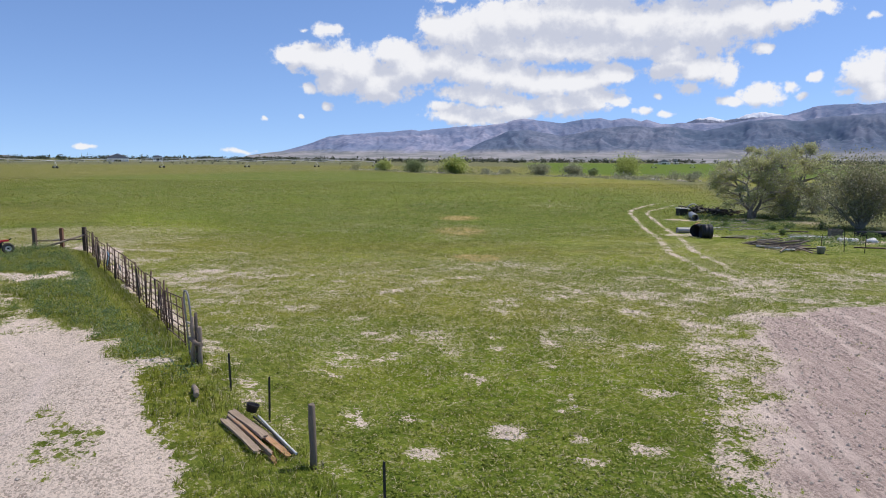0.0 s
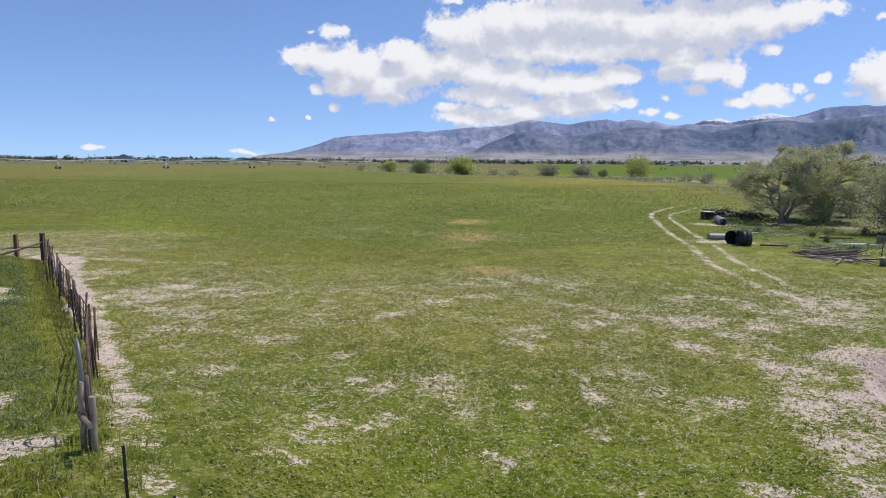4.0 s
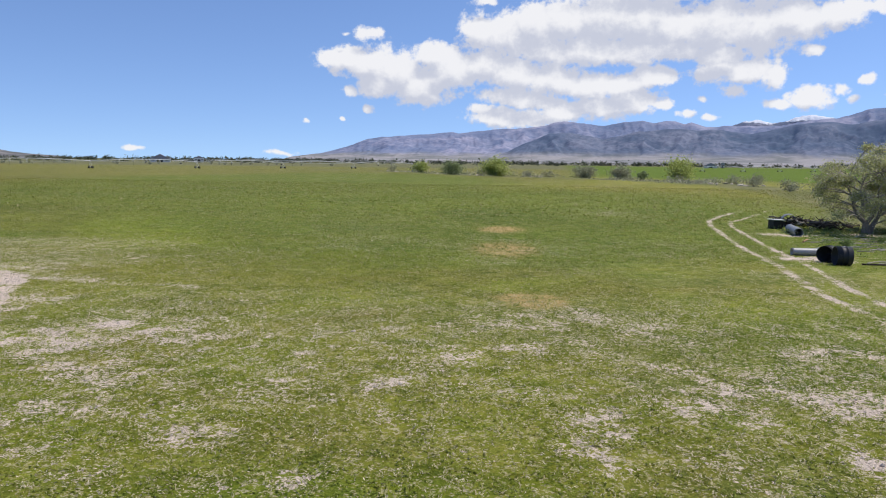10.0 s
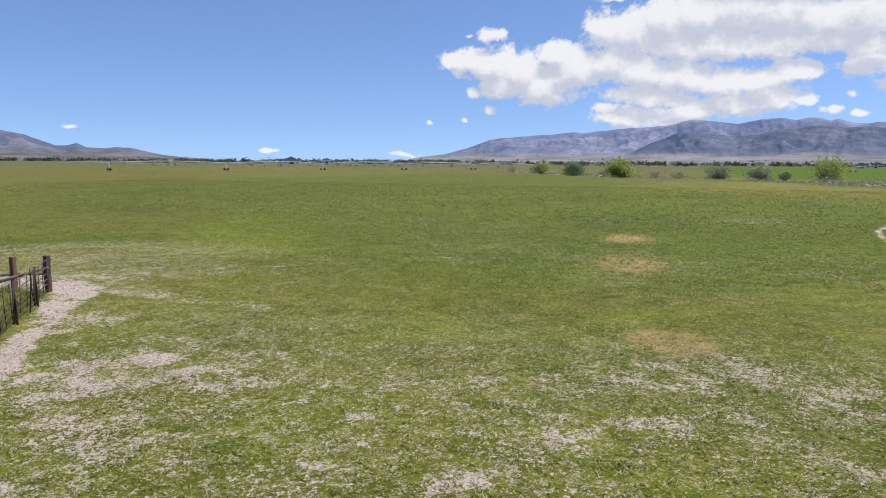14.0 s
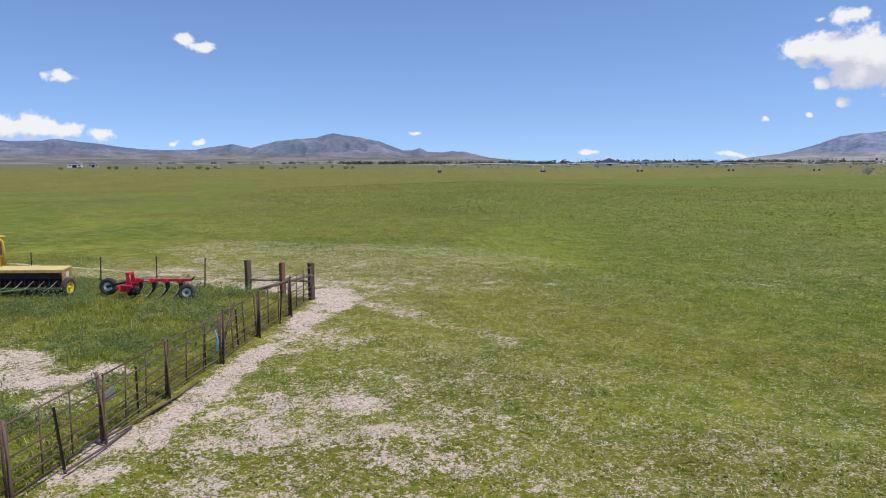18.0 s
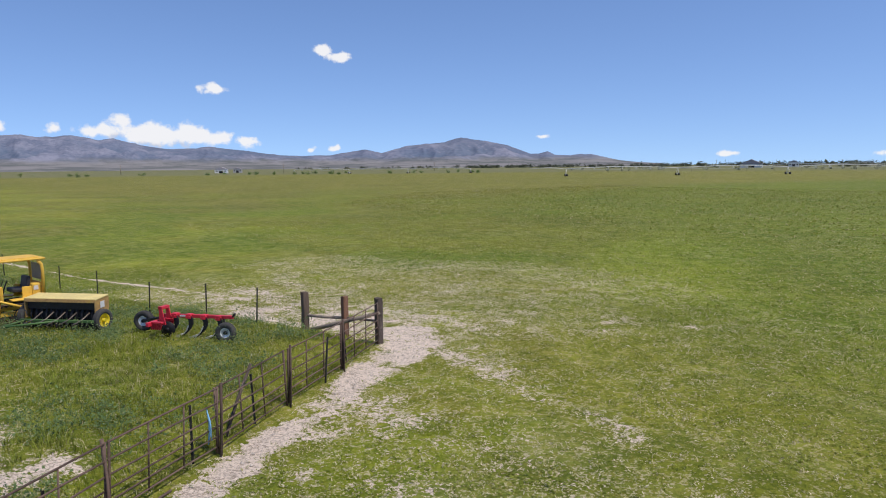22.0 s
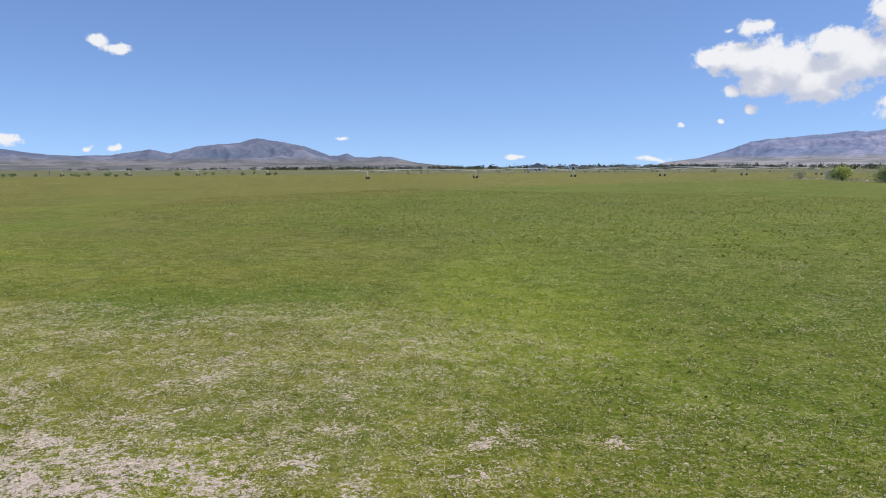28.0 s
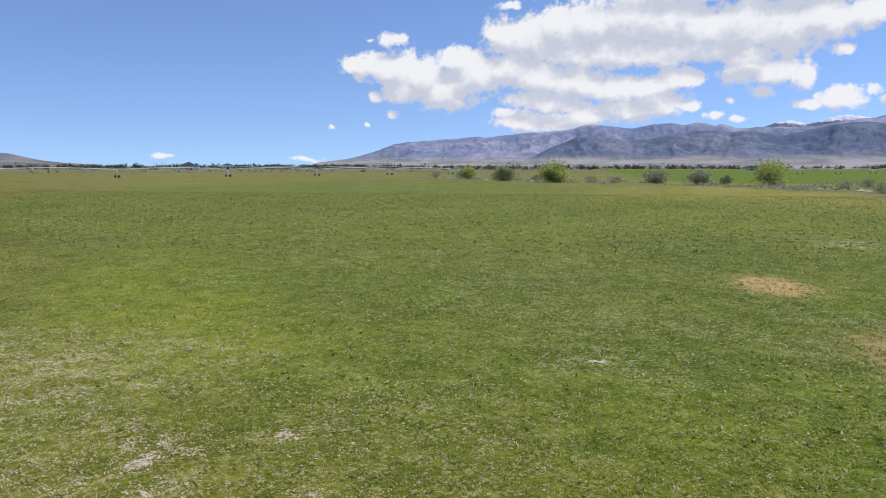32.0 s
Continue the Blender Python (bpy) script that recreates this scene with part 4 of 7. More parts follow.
RUTS = [[(12.7, 23.8), (13.3, 21.6), (12.9, 18.2), (12.4, 15.2), (12.0, 13.6), (11.9, 8.0)], [(14.2, 24.0), (14.6, 20.4), (14.25, 17.5), (13.8, 14.0), (13.9, 9.0)], [(10.9, 18.2), (10.6, 17.0), (10.1, 15.4), (9.5, 12.9), (8.7, 9.7), (8.1, 6.8), (7.9, 3.0)],
        [(9.0, 17.2), (8.6, 15.6), (8.2, 12.8), (8.0, 10.7), (7.65, 8.7), (7.4, 6.8), (7.3, 3.0)], [(5.6, 15.6), (6.1, 14.9), (6.9, 13.3), (7.25, 11.5), (7.5, 9.3), (7.0, 6.0)], [(16.0, 20.5), (15.9, 17.0), (15.6, 12.0)],
        [(17.4, 21.0), (17.2, 17.0), (16.9, 12.0)],
        [(-9.5, 2.0), (-9.0, 6.0), (-10.5, 10.0), (-13.5, 13.5), (-18.0, 17.5)], [(-7.6, 2.0), (-7.2, 6.0), (-8.8, 9.6), (-11.8, 12.6), (-16.6, 16.3)]]


def rutted(x, y):
    """1 on the polished tyre marks of the open ground."""
    mark = np.zeros_like(x)
    wave = 0.16 * (rough(x, y, 0.9, 3, 95) - 0.5)
    for line in RUTS:
        mark = np.maximum(mark, step(0.15, 0.05, np.abs(along(x, y, line) + wave)))
    return mark


def graded(low, high, pitch, reach):
    """Grid lines: even between low and high, then ever wider out to the reach."""
    lines = list(np.arange(low, high + pitch / 2, pitch))
    gap = pitch
    while lines[-1] < reach:
        gap *= 1.13
        lines.append(lines[-1] + gap)
    gap = pitch
    while lines[0] > -reach:
        gap *= 1.13
        lines.insert(0, lines[0] - gap)
    return np.array(lines)


def ground():
    gx, gy = graded(-42.0, 32.0, 0.19, 4900), graded(-2.0, 80.0, 0.19, 4900)
    x, y = (v.ravel() for v in np.meshgrid(gx, gy))
    verts = np.stack((x, y, height(x, y)), 1)
    n, m = len(gx), len(gy)
    at = (np.arange(m - 1)[:, None] * n + np.arange(n - 1)[None]).ravel()
    ob = sheet("ground", verts, np.stack((at, at + 1, at + n + 1, at + n), 1), GROUND, "green and straw meadow with bare pale soil, paths and tracks", "ground", "structure")
    for key, value in masks(x, y).items():
        if key != "straw":
            weigh(ob, key, value)


ground()


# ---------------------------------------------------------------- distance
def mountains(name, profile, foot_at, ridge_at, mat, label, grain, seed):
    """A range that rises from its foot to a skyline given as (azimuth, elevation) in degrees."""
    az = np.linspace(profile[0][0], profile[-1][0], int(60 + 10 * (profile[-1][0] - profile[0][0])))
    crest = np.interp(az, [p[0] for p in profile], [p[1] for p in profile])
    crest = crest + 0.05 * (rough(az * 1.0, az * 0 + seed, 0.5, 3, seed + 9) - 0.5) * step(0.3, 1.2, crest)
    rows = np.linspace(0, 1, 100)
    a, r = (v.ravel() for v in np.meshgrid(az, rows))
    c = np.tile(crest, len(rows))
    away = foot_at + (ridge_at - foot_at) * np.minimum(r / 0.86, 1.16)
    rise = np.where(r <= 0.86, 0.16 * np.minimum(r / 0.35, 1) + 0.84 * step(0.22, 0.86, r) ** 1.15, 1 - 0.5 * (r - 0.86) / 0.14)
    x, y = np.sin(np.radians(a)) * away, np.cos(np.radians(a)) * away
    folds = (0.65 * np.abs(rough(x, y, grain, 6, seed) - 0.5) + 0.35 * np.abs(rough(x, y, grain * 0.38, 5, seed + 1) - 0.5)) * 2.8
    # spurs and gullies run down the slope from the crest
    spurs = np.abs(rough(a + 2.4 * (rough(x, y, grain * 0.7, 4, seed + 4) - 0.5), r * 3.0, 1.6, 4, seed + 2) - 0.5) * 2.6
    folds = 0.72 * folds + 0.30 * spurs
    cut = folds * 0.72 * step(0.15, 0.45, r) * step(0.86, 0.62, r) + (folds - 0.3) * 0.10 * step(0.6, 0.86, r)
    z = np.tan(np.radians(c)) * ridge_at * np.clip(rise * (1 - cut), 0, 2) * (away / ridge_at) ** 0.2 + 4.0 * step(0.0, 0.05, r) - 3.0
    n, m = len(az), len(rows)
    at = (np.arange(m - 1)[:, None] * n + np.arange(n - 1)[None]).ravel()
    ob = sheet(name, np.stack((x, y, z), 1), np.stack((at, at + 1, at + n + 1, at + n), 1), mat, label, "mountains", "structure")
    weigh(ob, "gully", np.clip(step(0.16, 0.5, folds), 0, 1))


EAST_RANGE = [(-18.5, 0.0), (-17.5, 0.3), (-15.7, 0.56), (-15.1, 0.62), (-13.3, 1.08), (-12.0, 1.54), (-11.3, 1.85), (-10.6, 1.96), (-8.4, 2.08), (-6.1, 2.24), (-4.6, 2.39), (-4.0, 2.3), (-2.0, 2.55), (0.8, 2.79), (2.2, 2.88), (3.1, 2.98),
              (3.7, 3.25), (4.4, 3.34), (5.3, 3.25), (6.9, 3.07), (7.6, 3.02), (8.5, 3.2), (9.8, 3.37), (10.4, 3.41), (11.3, 3.23), (12.4, 3.31), (13.0, 3.26), (13.7, 3.08), (14.1, 3.16), (14.7, 3.03), (15.2, 2.85), (16.4, 2.95),
              (17.6, 2.9), (19.0, 2.92), (20.4, 3.0), (21.5, 3.2), (22.6, 3.3), (24.0, 3.43), (24.7, 3.62), (25.4, 3.88), (26.1, 4.06), (27.2, 4.14), (28.2, 4.18), (29.8, 4.13), (36.0, 4.4), (48.0, 3.5)]
WEST_RANGE = [(-100.0, 1.6), (-90.0, 2.1), (-83.4, 2.38), (-82.7, 2.44), (-82.0, 2.57), (-81.0, 2.39), (-80.0, 2.37), (-78.9, 2.51), (-78.0, 2.36), (-77.1, 2.17), (-76.1, 2.31), (-75.2, 2.03), (-73.7, 1.7), (-72.1, 1.54), (-70.4, 1.59),
              (-69.4, 1.73), (-68.4, 1.6), (-66.2, 1.34), (-65.0, 1.16), (-64.1, 1.03), (-62.3, 0.98), (-60.1, 1.02), (-58.7, 1.25), (-57.4, 1.47), (-56.6, 1.29), (-56.0, 1.15), (-55.0, 1.42), (-54.1, 1.69), (-52.3, 1.86), (-50.9, 1.95),
              (-50.4, 2.13), (-49.6, 2.35), (-48.8, 2.21), (-48.1, 2.2), (-47.2, 1.97), (-45.8, 1.68), (-45.1, 1.41), (-44.0, 0.99), (-43.3, 0.98), (-42.6, 1.16), (-42.0, 0.88), (-40.8, 0.83), (-40.0, 0.91), (-39.1, 0.9), (-38.0, 0.63),
              (-36.9, 0.4), (-35.6, 0.25), (-33.9, 0.14), (-33.0, 0.0)]
DARK_HILLS = [(-1.0, 0.6), (0.2, 1.0), (1.3, 1.57), (2.2, 1.89), (3.3, 2.39), (4.9, 2.48), (6.5, 2.22), (7.6, 1.99), (8.9, 2.22), (10.3, 2.57), (12.9, 2.74), (14.6, 2.64), (16.2, 2.67), (18.3, 2.36), (20.3, 2.76), (21.4, 3.05), (23.3, 3.15), (24.8, 3.0),
              (26.9, 3.25), (29.9, 3.4), (36.0, 2.6)]
# haze over the ranges is put into these blue-grey slope colours
mountains("mountain_range_east", EAST_RANGE, 2900, 4450, mountain_material("hazy_scrub_slopes", (0.16, 0.20, 0.31), (0.37, 0.37, 0.47), 900.0), "grey violet mountain range across the valley", 700.0, 5)
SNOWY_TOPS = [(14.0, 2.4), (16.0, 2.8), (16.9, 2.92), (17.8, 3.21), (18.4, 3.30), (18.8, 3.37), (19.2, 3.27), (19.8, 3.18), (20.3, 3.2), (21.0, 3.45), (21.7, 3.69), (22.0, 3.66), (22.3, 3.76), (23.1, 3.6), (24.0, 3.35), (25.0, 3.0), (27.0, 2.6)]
mountains("snowy_peaks", SNOWY_TOPS, 4200, 4700, mountain_material("hazy_snowy_slopes", (0.16, 0.18, 0.245), (0.29, 0.29, 0.35), 257.0), "far mountain tops with patches of snow", 260.0, 45)
mountains("mountain_range_west", WEST_RANGE, 2800, 4300, mountain_material("hazy_stony_slopes", (0.125, 0.145, 0.205), (0.25, 0.255, 0.315), 900.0, 0.66), "grey stony hills on the horizon", 420.0, 15)
mountains("foothills", DARK_HILLS, 2750, 3700, mountain_material("hazy_wooded_slopes", (0.105, 0.138, 0.205), (0.235, 0.255, 0.325), 900.0), "darker wooded foothills before the mountains", 380.0, 25)
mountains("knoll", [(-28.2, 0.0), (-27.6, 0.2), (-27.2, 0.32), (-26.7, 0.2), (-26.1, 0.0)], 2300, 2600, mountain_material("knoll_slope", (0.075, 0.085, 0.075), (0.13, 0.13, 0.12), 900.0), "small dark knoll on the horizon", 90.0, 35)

# ---------------------------------------------------------------- posts and fences
def turned(x, y, angle=0.0, lean=(0.0, 0.0), z=None, sink=0.0):
    return pose(x, y, (foot(x, y) if z is None else z) - sink, lean[0], lean[1], angle)


def round_post(bm, tall, radius, base=(0, 0), wobble=0.06):
    x, y = base
    tube(bm, [(x, y, -0.25), (x + 0.006, y, tall * 0.35), (x - 0.006, y + 0.006, tall * 0.7), (x, y, tall - 0.02), (x, y, tall)],
         [radius * 1.05, radius, radius * 0.96, radius * 0.95, radius * 0.86], 12, wobble=wobble)


def wooden_post(x, y, tall, radius, mat, label, lean=(0, 0)):
    bm = bmesh.new()
    round_post(bm, tall, radius, wobble=0.14)
    return solid("wooden_post", bm, mat, turned(x, y, random.uniform(0, 360), lean), label, "post")


def squared_post(bm, tall, wide, base, rng):
    """A sawn timber with worn arrises, a split down one side and an uneven top."""
    x, y = base
    loops = []
    corners = [(-1, -0.82), (-0.82, -1), (-0.12, -1), (0.0, -0.84), (0.1, -1), (0.82, -1), (1, -0.82), (1, 0.82), (0.82, 1), (-0.82, 1), (-1, 0.82)]
    for k, z in enumerate((-0.25, tall * 0.3, tall * 0.62, tall * 0.9, tall)):
        dx, dy = rng.gauss(0, 0.006), rng.gauss(0, 0.006)
        loops.append([bm.verts.new((x + dx + a * wide / 2 * rng.uniform(0.95, 1.03), y + dy + b * wide / 2 * rng.uniform(0.95, 1.03), z + (rng.uniform(-0.025, 0.01) if k == 4 else 0))) for a, b in corners])
    n = len(corners)
    for one, two in zip(loops, loops[1:]):
        for k in range(n):
            bm.faces.new((one[k], one[(k + 1) % n], two[(k + 1) % n], two[k]))
    bm.faces.new(loops[-1])
    bmesh.ops.recalc_face_normals(bm, faces=bm.faces)


def corner_brace():
    """The three dark posts at the fence corner, with the rails between them and the long sloping brace."""
    x0, y0 = -21.3, 33.4
    z0 = foot(x0, y0)
    t = thing("corner_brace", pose(x0, y0, z0), "three dark fence posts with pole rails and a sloping brace", "fence brace")
    mid, end = (-1.0, -0.6), (-2.1, -1.38)
    for (px, py), tall, r, mat in (((0, 0), 1.42, 0.11, WOOD_DARK), (mid, 1.40, 0.10, WOOD_RED), (end, 1.48, 0.11, WOOD_BROWN)):
        bm = bmesh.new()
        squared_post(bm, tall, r * 1.8, (px, py), random.Random(int(tall * 100) + len(t.children)))
        part("post", bm, mat, t)
    for i, (one, two, za, zb, r) in enumerate(((mid, (0, 0), 0.74, 0.70, 0.035), (end, mid, 0.74, 0.72, 0.045))):
        bm = bmesh.new()
        tube(bm, [(*one, za), ((one[0] + two[0]) / 2, (one[1] + two[1]) / 2, (za + zb) / 2 - 0.02), (*two, zb)], r, 8, wobble=0.05)
        part("rail", bm, WOOD_GREY, t)
    bm = bmesh.new()
    tube(bm, [(0.1, -0.04, 0.98), (-0.9, -0.78, 0.62), (-2.35, -1.72, 0.12)], [0.055, 0.062, 0.068], 10, wobble=0.06)
    part("sloping_brace", bm, WOOD_GREY, t)
    for z in (0.45, 0.6, 0.75, 0.9, 1.02):
        bm = bmesh.new()
        ring(bm, [(-0.006, 0.108), (-0.006, 0.118), (0.006, 0.118), (0.006, 0.108)], pose(0, 0, z, 0, 90, 0), 14)
        part("wire_tie", bm, STEEL_DARK, t)


def pipe_fence():
    """The pipe fence: welded panels (two ends, two uprights, six rails each) tied to steel posts."""
    t = thing("pipe_fence", Matrix(), "long rusty brown pipe fence of welded livestock panels", "fence")
    length = 2.72
    stations = [0.12, 2.9, 5.65, 8.45, 11.2, 13.75, 16.2, 18.65, 21.1, 23.25, 27.33]
    uprights = []
    for x, r, low, high in ((length - 0.03, 0.024, 0.02, 1.30), (length * 0.36, 0.016, 0.12, 1.29), (length * 0.68, 0.016, 0.12, 1.29)):
        bm = bmesh.new()
        tube(bm, [(x, 0.0, low), (x, 0.0, high)], r, 6)
        uprights.append(mesh_of("upright", bm, RUST))
    bm = bmesh.new()
    tube(bm, [(0.03, 0.0, 0.02), (0.03, 0.0, 1.30)], 0.024, 6)
    frame_mesh = mesh_of("panel", bm, RUST)
    rails = []
    for z in (0.14, 0.34, 0.54, 0.76, 1.0, 1.28):
        bm = bmesh.new()
        sag = random.uniform(-0.02, 0.02)
        tube(bm, [(0, 0, z), (length * 0.33, 0, z + sag), (length * 0.66, 0, z + sag * 0.7), (length, 0, z)], 0.017, 6)
        rails.append(mesh_of("rail", bm, RUST))
    bend = [0.0, 0.05, -0.04, 0.02, -0.04, 0.03, 0.05, -0.05, -0.04, -0.29, -0.68]
    places = [CORNER + FENCE_WAY * stations[k] + FENCE_OUT * bend[k] for k in range(11)]
    for k in range(10):
        a, b = places[k], places[k + 1]
        run = float(np.linalg.norm(b - a))
        za, zb = foot(*a), foot(*b)
        panel = new("panel", frame_mesh)
        panel.parent = t
        panel.matrix_basis = Matrix.Translation((a[0], a[1], za + random.uniform(-0.02, 0.03))) @ Euler((radians(random.uniform(-3, 3)), -math.atan2(zb - za, run), math.atan2(b[1] - a[1], b[0] - a[0]))).to_matrix().to_4x4() @ Matrix.Diagonal((run / 2.74, 1, 1, 1))
        for me in rails:
            new("rail", me).parent = panel
        for me in uprights:
            new("upright", me).parent = panel
        if k:
            bm = bmesh.new()
            tube(bm, [(0, 0, -0.3), (0.0, 0.01, 0.7), (0.01, 0.0, 1.38)], [0.028, 0.026, 0.03], 8, wobble=0.08)
            tube(bm, [(0.13, -0.06, -0.2), (0.05, 0.0, 0.7), (-0.02, 0.02, 1.3)], 0.02, 6, wobble=0.05)
            post = part("post", bm, RUST, t)
            post.matrix_basis = turned(a[0] + FENCE_OUT[0] * 0.07, a[1] + FENCE_OUT[1] * 0.07, 0, (random.uniform(-4, 4), random.uniform(-5, 5)))
    # dark stakes that stiffen the panels
    for s, out, tall, lean in ((2.2, -0.12, 1.2, (3, -2)), (4.0, 0.1, 1.25, (-2, 4)), (6.9, -0.14, 1.15, (2, 3)), (9.0, -0.15, 1.1, (0, 0)), (12.2, -0.16, 1.0, (0, 1)), (15.0, 0.12, 1.2, (4, 4)), (17.6, -0.12, 1.3, (0, -4)),
                               (19.4, 0.12, 1.25, (2, 2)), (20.8, -0.1, 1.2, (-3, 3))):
        x, y = CORNER + FENCE_WAY * s + FENCE_OUT * out
        tee_post(x, y, tall, lean, "dark steel stake driven beside the pipe panels")
    x, y = CORNER + FENCE_WAY * 7.3 + FENCE_OUT * -0.25
    bm = bmesh.new()
    tube(bm, [(-0.5, 0, -0.05), (0.0, 0.02, 0.62), (0.5, 0, 1.25)], 0.032, 7, wobble=0.08)
    solid("leaning_stake", bm, WOOD_DARK, pose(x, y, foot(x, y), 0, 0, math.degrees(math.atan2(FENCE_WAY[1], FENCE_WAY[0])) + 178), "black wooden stake leaning slantwise against the pipe panels", "stake")
    for s, length, swing in ((10.0, 2.3, 1.5), (11.2, 2.6, -2.0), (13.0, 2.2, 2.5)):
        x, y = CORNER + FENCE_WAY * s + FENCE_OUT * 0.16
        bm = bmesh.new()
        tube(bm, [(0, 0, 0.05), (length / 2, 0.03, 0.10), (length, 0, 0.16)], 0.022, 7, wobble=0.05)
        solid("loose_rail", bm, RUST, pose(x, y, foot(x, y) - 0.02, 0, 0, math.degrees(math.atan2(FENCE_WAY[1], FENCE_WAY[0])) + swing), "loose rusty pipe lying along the foot of the fence", "pipe")
    x, y = CORNER + FENCE_WAY * 8.75 + FENCE_OUT * 0.03
    bm = bmesh.new()
    tube(bm, [(0.0, 0, 0.98), (0.04, 0.03, 0.75), (-0.03, 0.05, 0.5), (-0.07, 0.03, 0.28)], [0.012, 0.025, 0.02, 0.008], 6, wobble=0.3)
    tube(bm, [(0.02, 0, 0.98), (0.09, 0.03, 0.7), (0.06, 0.05, 0.4)], [0.01, 0.018, 0.008], 6, wobble=0.3)
    solid("blue_twine", bm, BLUE, pose(x, y, foot(x, y)), "hank of blue baling twine hanging from the pipe fence", "twine")
    x, y = CORNER + FENCE_WAY * 13.2 + FENCE_OUT * -0.1
    bm = bmesh.new()
    box(bm, (0.42, 0.02, 0.15), pose(0, 0, 0.78), 0.004)
    solid("sign_plate", bm, GALVANISED, pose(x, y, foot(x, y), 0, 6, math.degrees(math.atan2(FENCE_WAY[1], FENCE_WAY[0]))), "blank grey-white sheet tied inside the pipe fence", "plate")


TEE = {}


def tee_post(x, y, tall, lean, label, group=""):
    key = round(tall, 1)
    if key not in TEE:
        bm = bmesh.new()
        plate(bm, [(-0.02, -0.3), (0.02, -0.3), (0.02, key), (-0.02, key)], 0.006)
        box(bm, (0.007, 0.035, key + 0.3), pose(0, 0.02, key / 2 - 0.15))
        for k in range(int(key / 0.09)):
            box(bm, (0.012, 0.012, 0.018), pose(0, -0.008, 0.1 + k * 0.09))
        TEE[key] = mesh_of("steel_stake", bm, STEEL_DARK)
    ob = new("steel_stake", TEE[key])
    ob.matrix_basis = turned(x, y, random.uniform(-40, 40), lean)
    return tagged(ob, label, "stake", group)


def line_posts():
    for x, y, tall in ((-3.92, 7.78, 0.8), (-2.83, 6.77, 0.9), (-0.2, 3.5, 1.15), (0.9, 1.9, 1.2), (2.2, 0.2, 1.2)):
        tee_post(x, y, tall, (random.uniform(-2, 2), random.uniform(-2, 2)), "thin dark steel fence stake standing in the grass", "stakes of the field fence")
    for x, y in ((-24.89, 31.04), (-26.95, 30.16), (-29.31, 28.99), (-36.7, 28.9), (-39.3, 27.9), (-42.0, 27.1), (-45.0, 26.4)):
        tee_post(x, y, 1.2, (random.uniform(-3, 3), random.uniform(-3, 3)), "thin dark steel stake of the wire fence behind the machines", "stakes of the back fence")
    wooden_post(-1.66, 5.32, 1.62 - foot(-1.66, 5.32), 0.06, WOOD_GREY, "grey weathered round wooden post beside the field fence", (0, -1))


def gateway():
    wooden_post(-4.98, 8.9, 0.9, 0.048, WOOD_GREY, "grey split wooden gate post at the path", (0, 1))
    x, y = -5.2, 8.95
    t = thing("leaning_gate_post", turned(x, y, 0, (5, 5)), "grey gnarled double post leaning at the gateway", "post")
    bm = bmesh.new()
    tube(bm, [(0.05, 0, -0.2), (0.0, 0.02, 0.25), (0.05, -0.02, 0.55), (-0.03, 0.02, 0.85), (0.0, 0.0, 1.12)], [0.05, 0.04, 0.035, 0.04, 0.025], 9, wobble=0.3)
    part("post", bm, WOOD_GREY, t)
    bm = bmesh.new()
    tube(bm, [(0.14, 0.05, -0.1), (0.1, 0.04, 0.4), (0.05, 0.09, 0.8), (0.04, 0.06, 1.2)], [0.05, 0.04, 0.042, 0.028], 9, wobble=0.3)
    part("split_post", bm, WOOD_GREY, t)
    bm = bmesh.new()
    tube(bm, [(-5.2, 8.93, 0.62), (-5.0, 8.72, 0.56), (-4.78, 8.47, 0.60)], [0.045, 0.05, 0.045], 9, wobble=0.1)
    solid("gate_rail", bm, WOOD_GREY, pose(0, 0, foot(-5.0, 8.7)), "short grey pole wedged between two gate posts", "rail")
    x, y = -5.5, 9.6
    t = thing("walk_gate", turned(x, y, math.degrees(math.atan2(FENCE_WAY[1], FENCE_WAY[0])), (3, -4)), "narrow galvanised pipe gate with an arched top", "gate")
    bm = bmesh.new()
    tube(bm, [(0, 0, 0.05), (0, 0, 1.35), (0.05, 0, 1.52), (0.16, 0, 1.6), (0.34, 0, 1.6), (0.45, 0, 1.52), (0.5, 0, 1.35), (0.5, 0, 0.05)], 0.022, 8)
    part("arch", bm, GALVANISED, t)
    for z in (0.15, 0.5, 0.85):
        bm = bmesh.new()
        tube(bm, [(0, 0, z), (0.5, 0, z)], 0.017, 7)
        part("bar", bm, GALVANISED, t)


def old_plank(bm, length, wide, thick, rng):
    """A weathered board along x: sides worn wavy, ends split into uneven teeth."""
    stations = [0.0, 0.04, 0.3, 0.62, 0.95, 1.0]
    loops = []
    for k, u in enumerate(stations):
        loop = []
        for a, b in ((-1, 0), (-0.3, 0), (0.35, 0), (1, 0), (1, 1), (0.35, 1), (-0.3, 1), (-1, 1)):
            tooth = rng.uniform(-0.05, 0.05) if k in (0, 5) else 0
            loop.append(bm.verts.new((u * length + tooth, a * wide / 2 + rng.uniform(-1, 1) * wide * 0.05, b * thick + rng.uniform(-1, 1) * thick * 0.09 + 0.02 * math.sin(u * 3))))
        loops.append(loop)
    for one, two in zip(loops, loops[1:]):
        for k in range(8):
            bm.faces.new((one[k], one[(k + 1) % 8], two[(k + 1) % 8], two[k]))
    bm.faces.new(loops[0][::-1])
    bm.faces.new(loops[-1])
    bmesh.ops.recalc_face_normals(bm, faces=bm.faces)


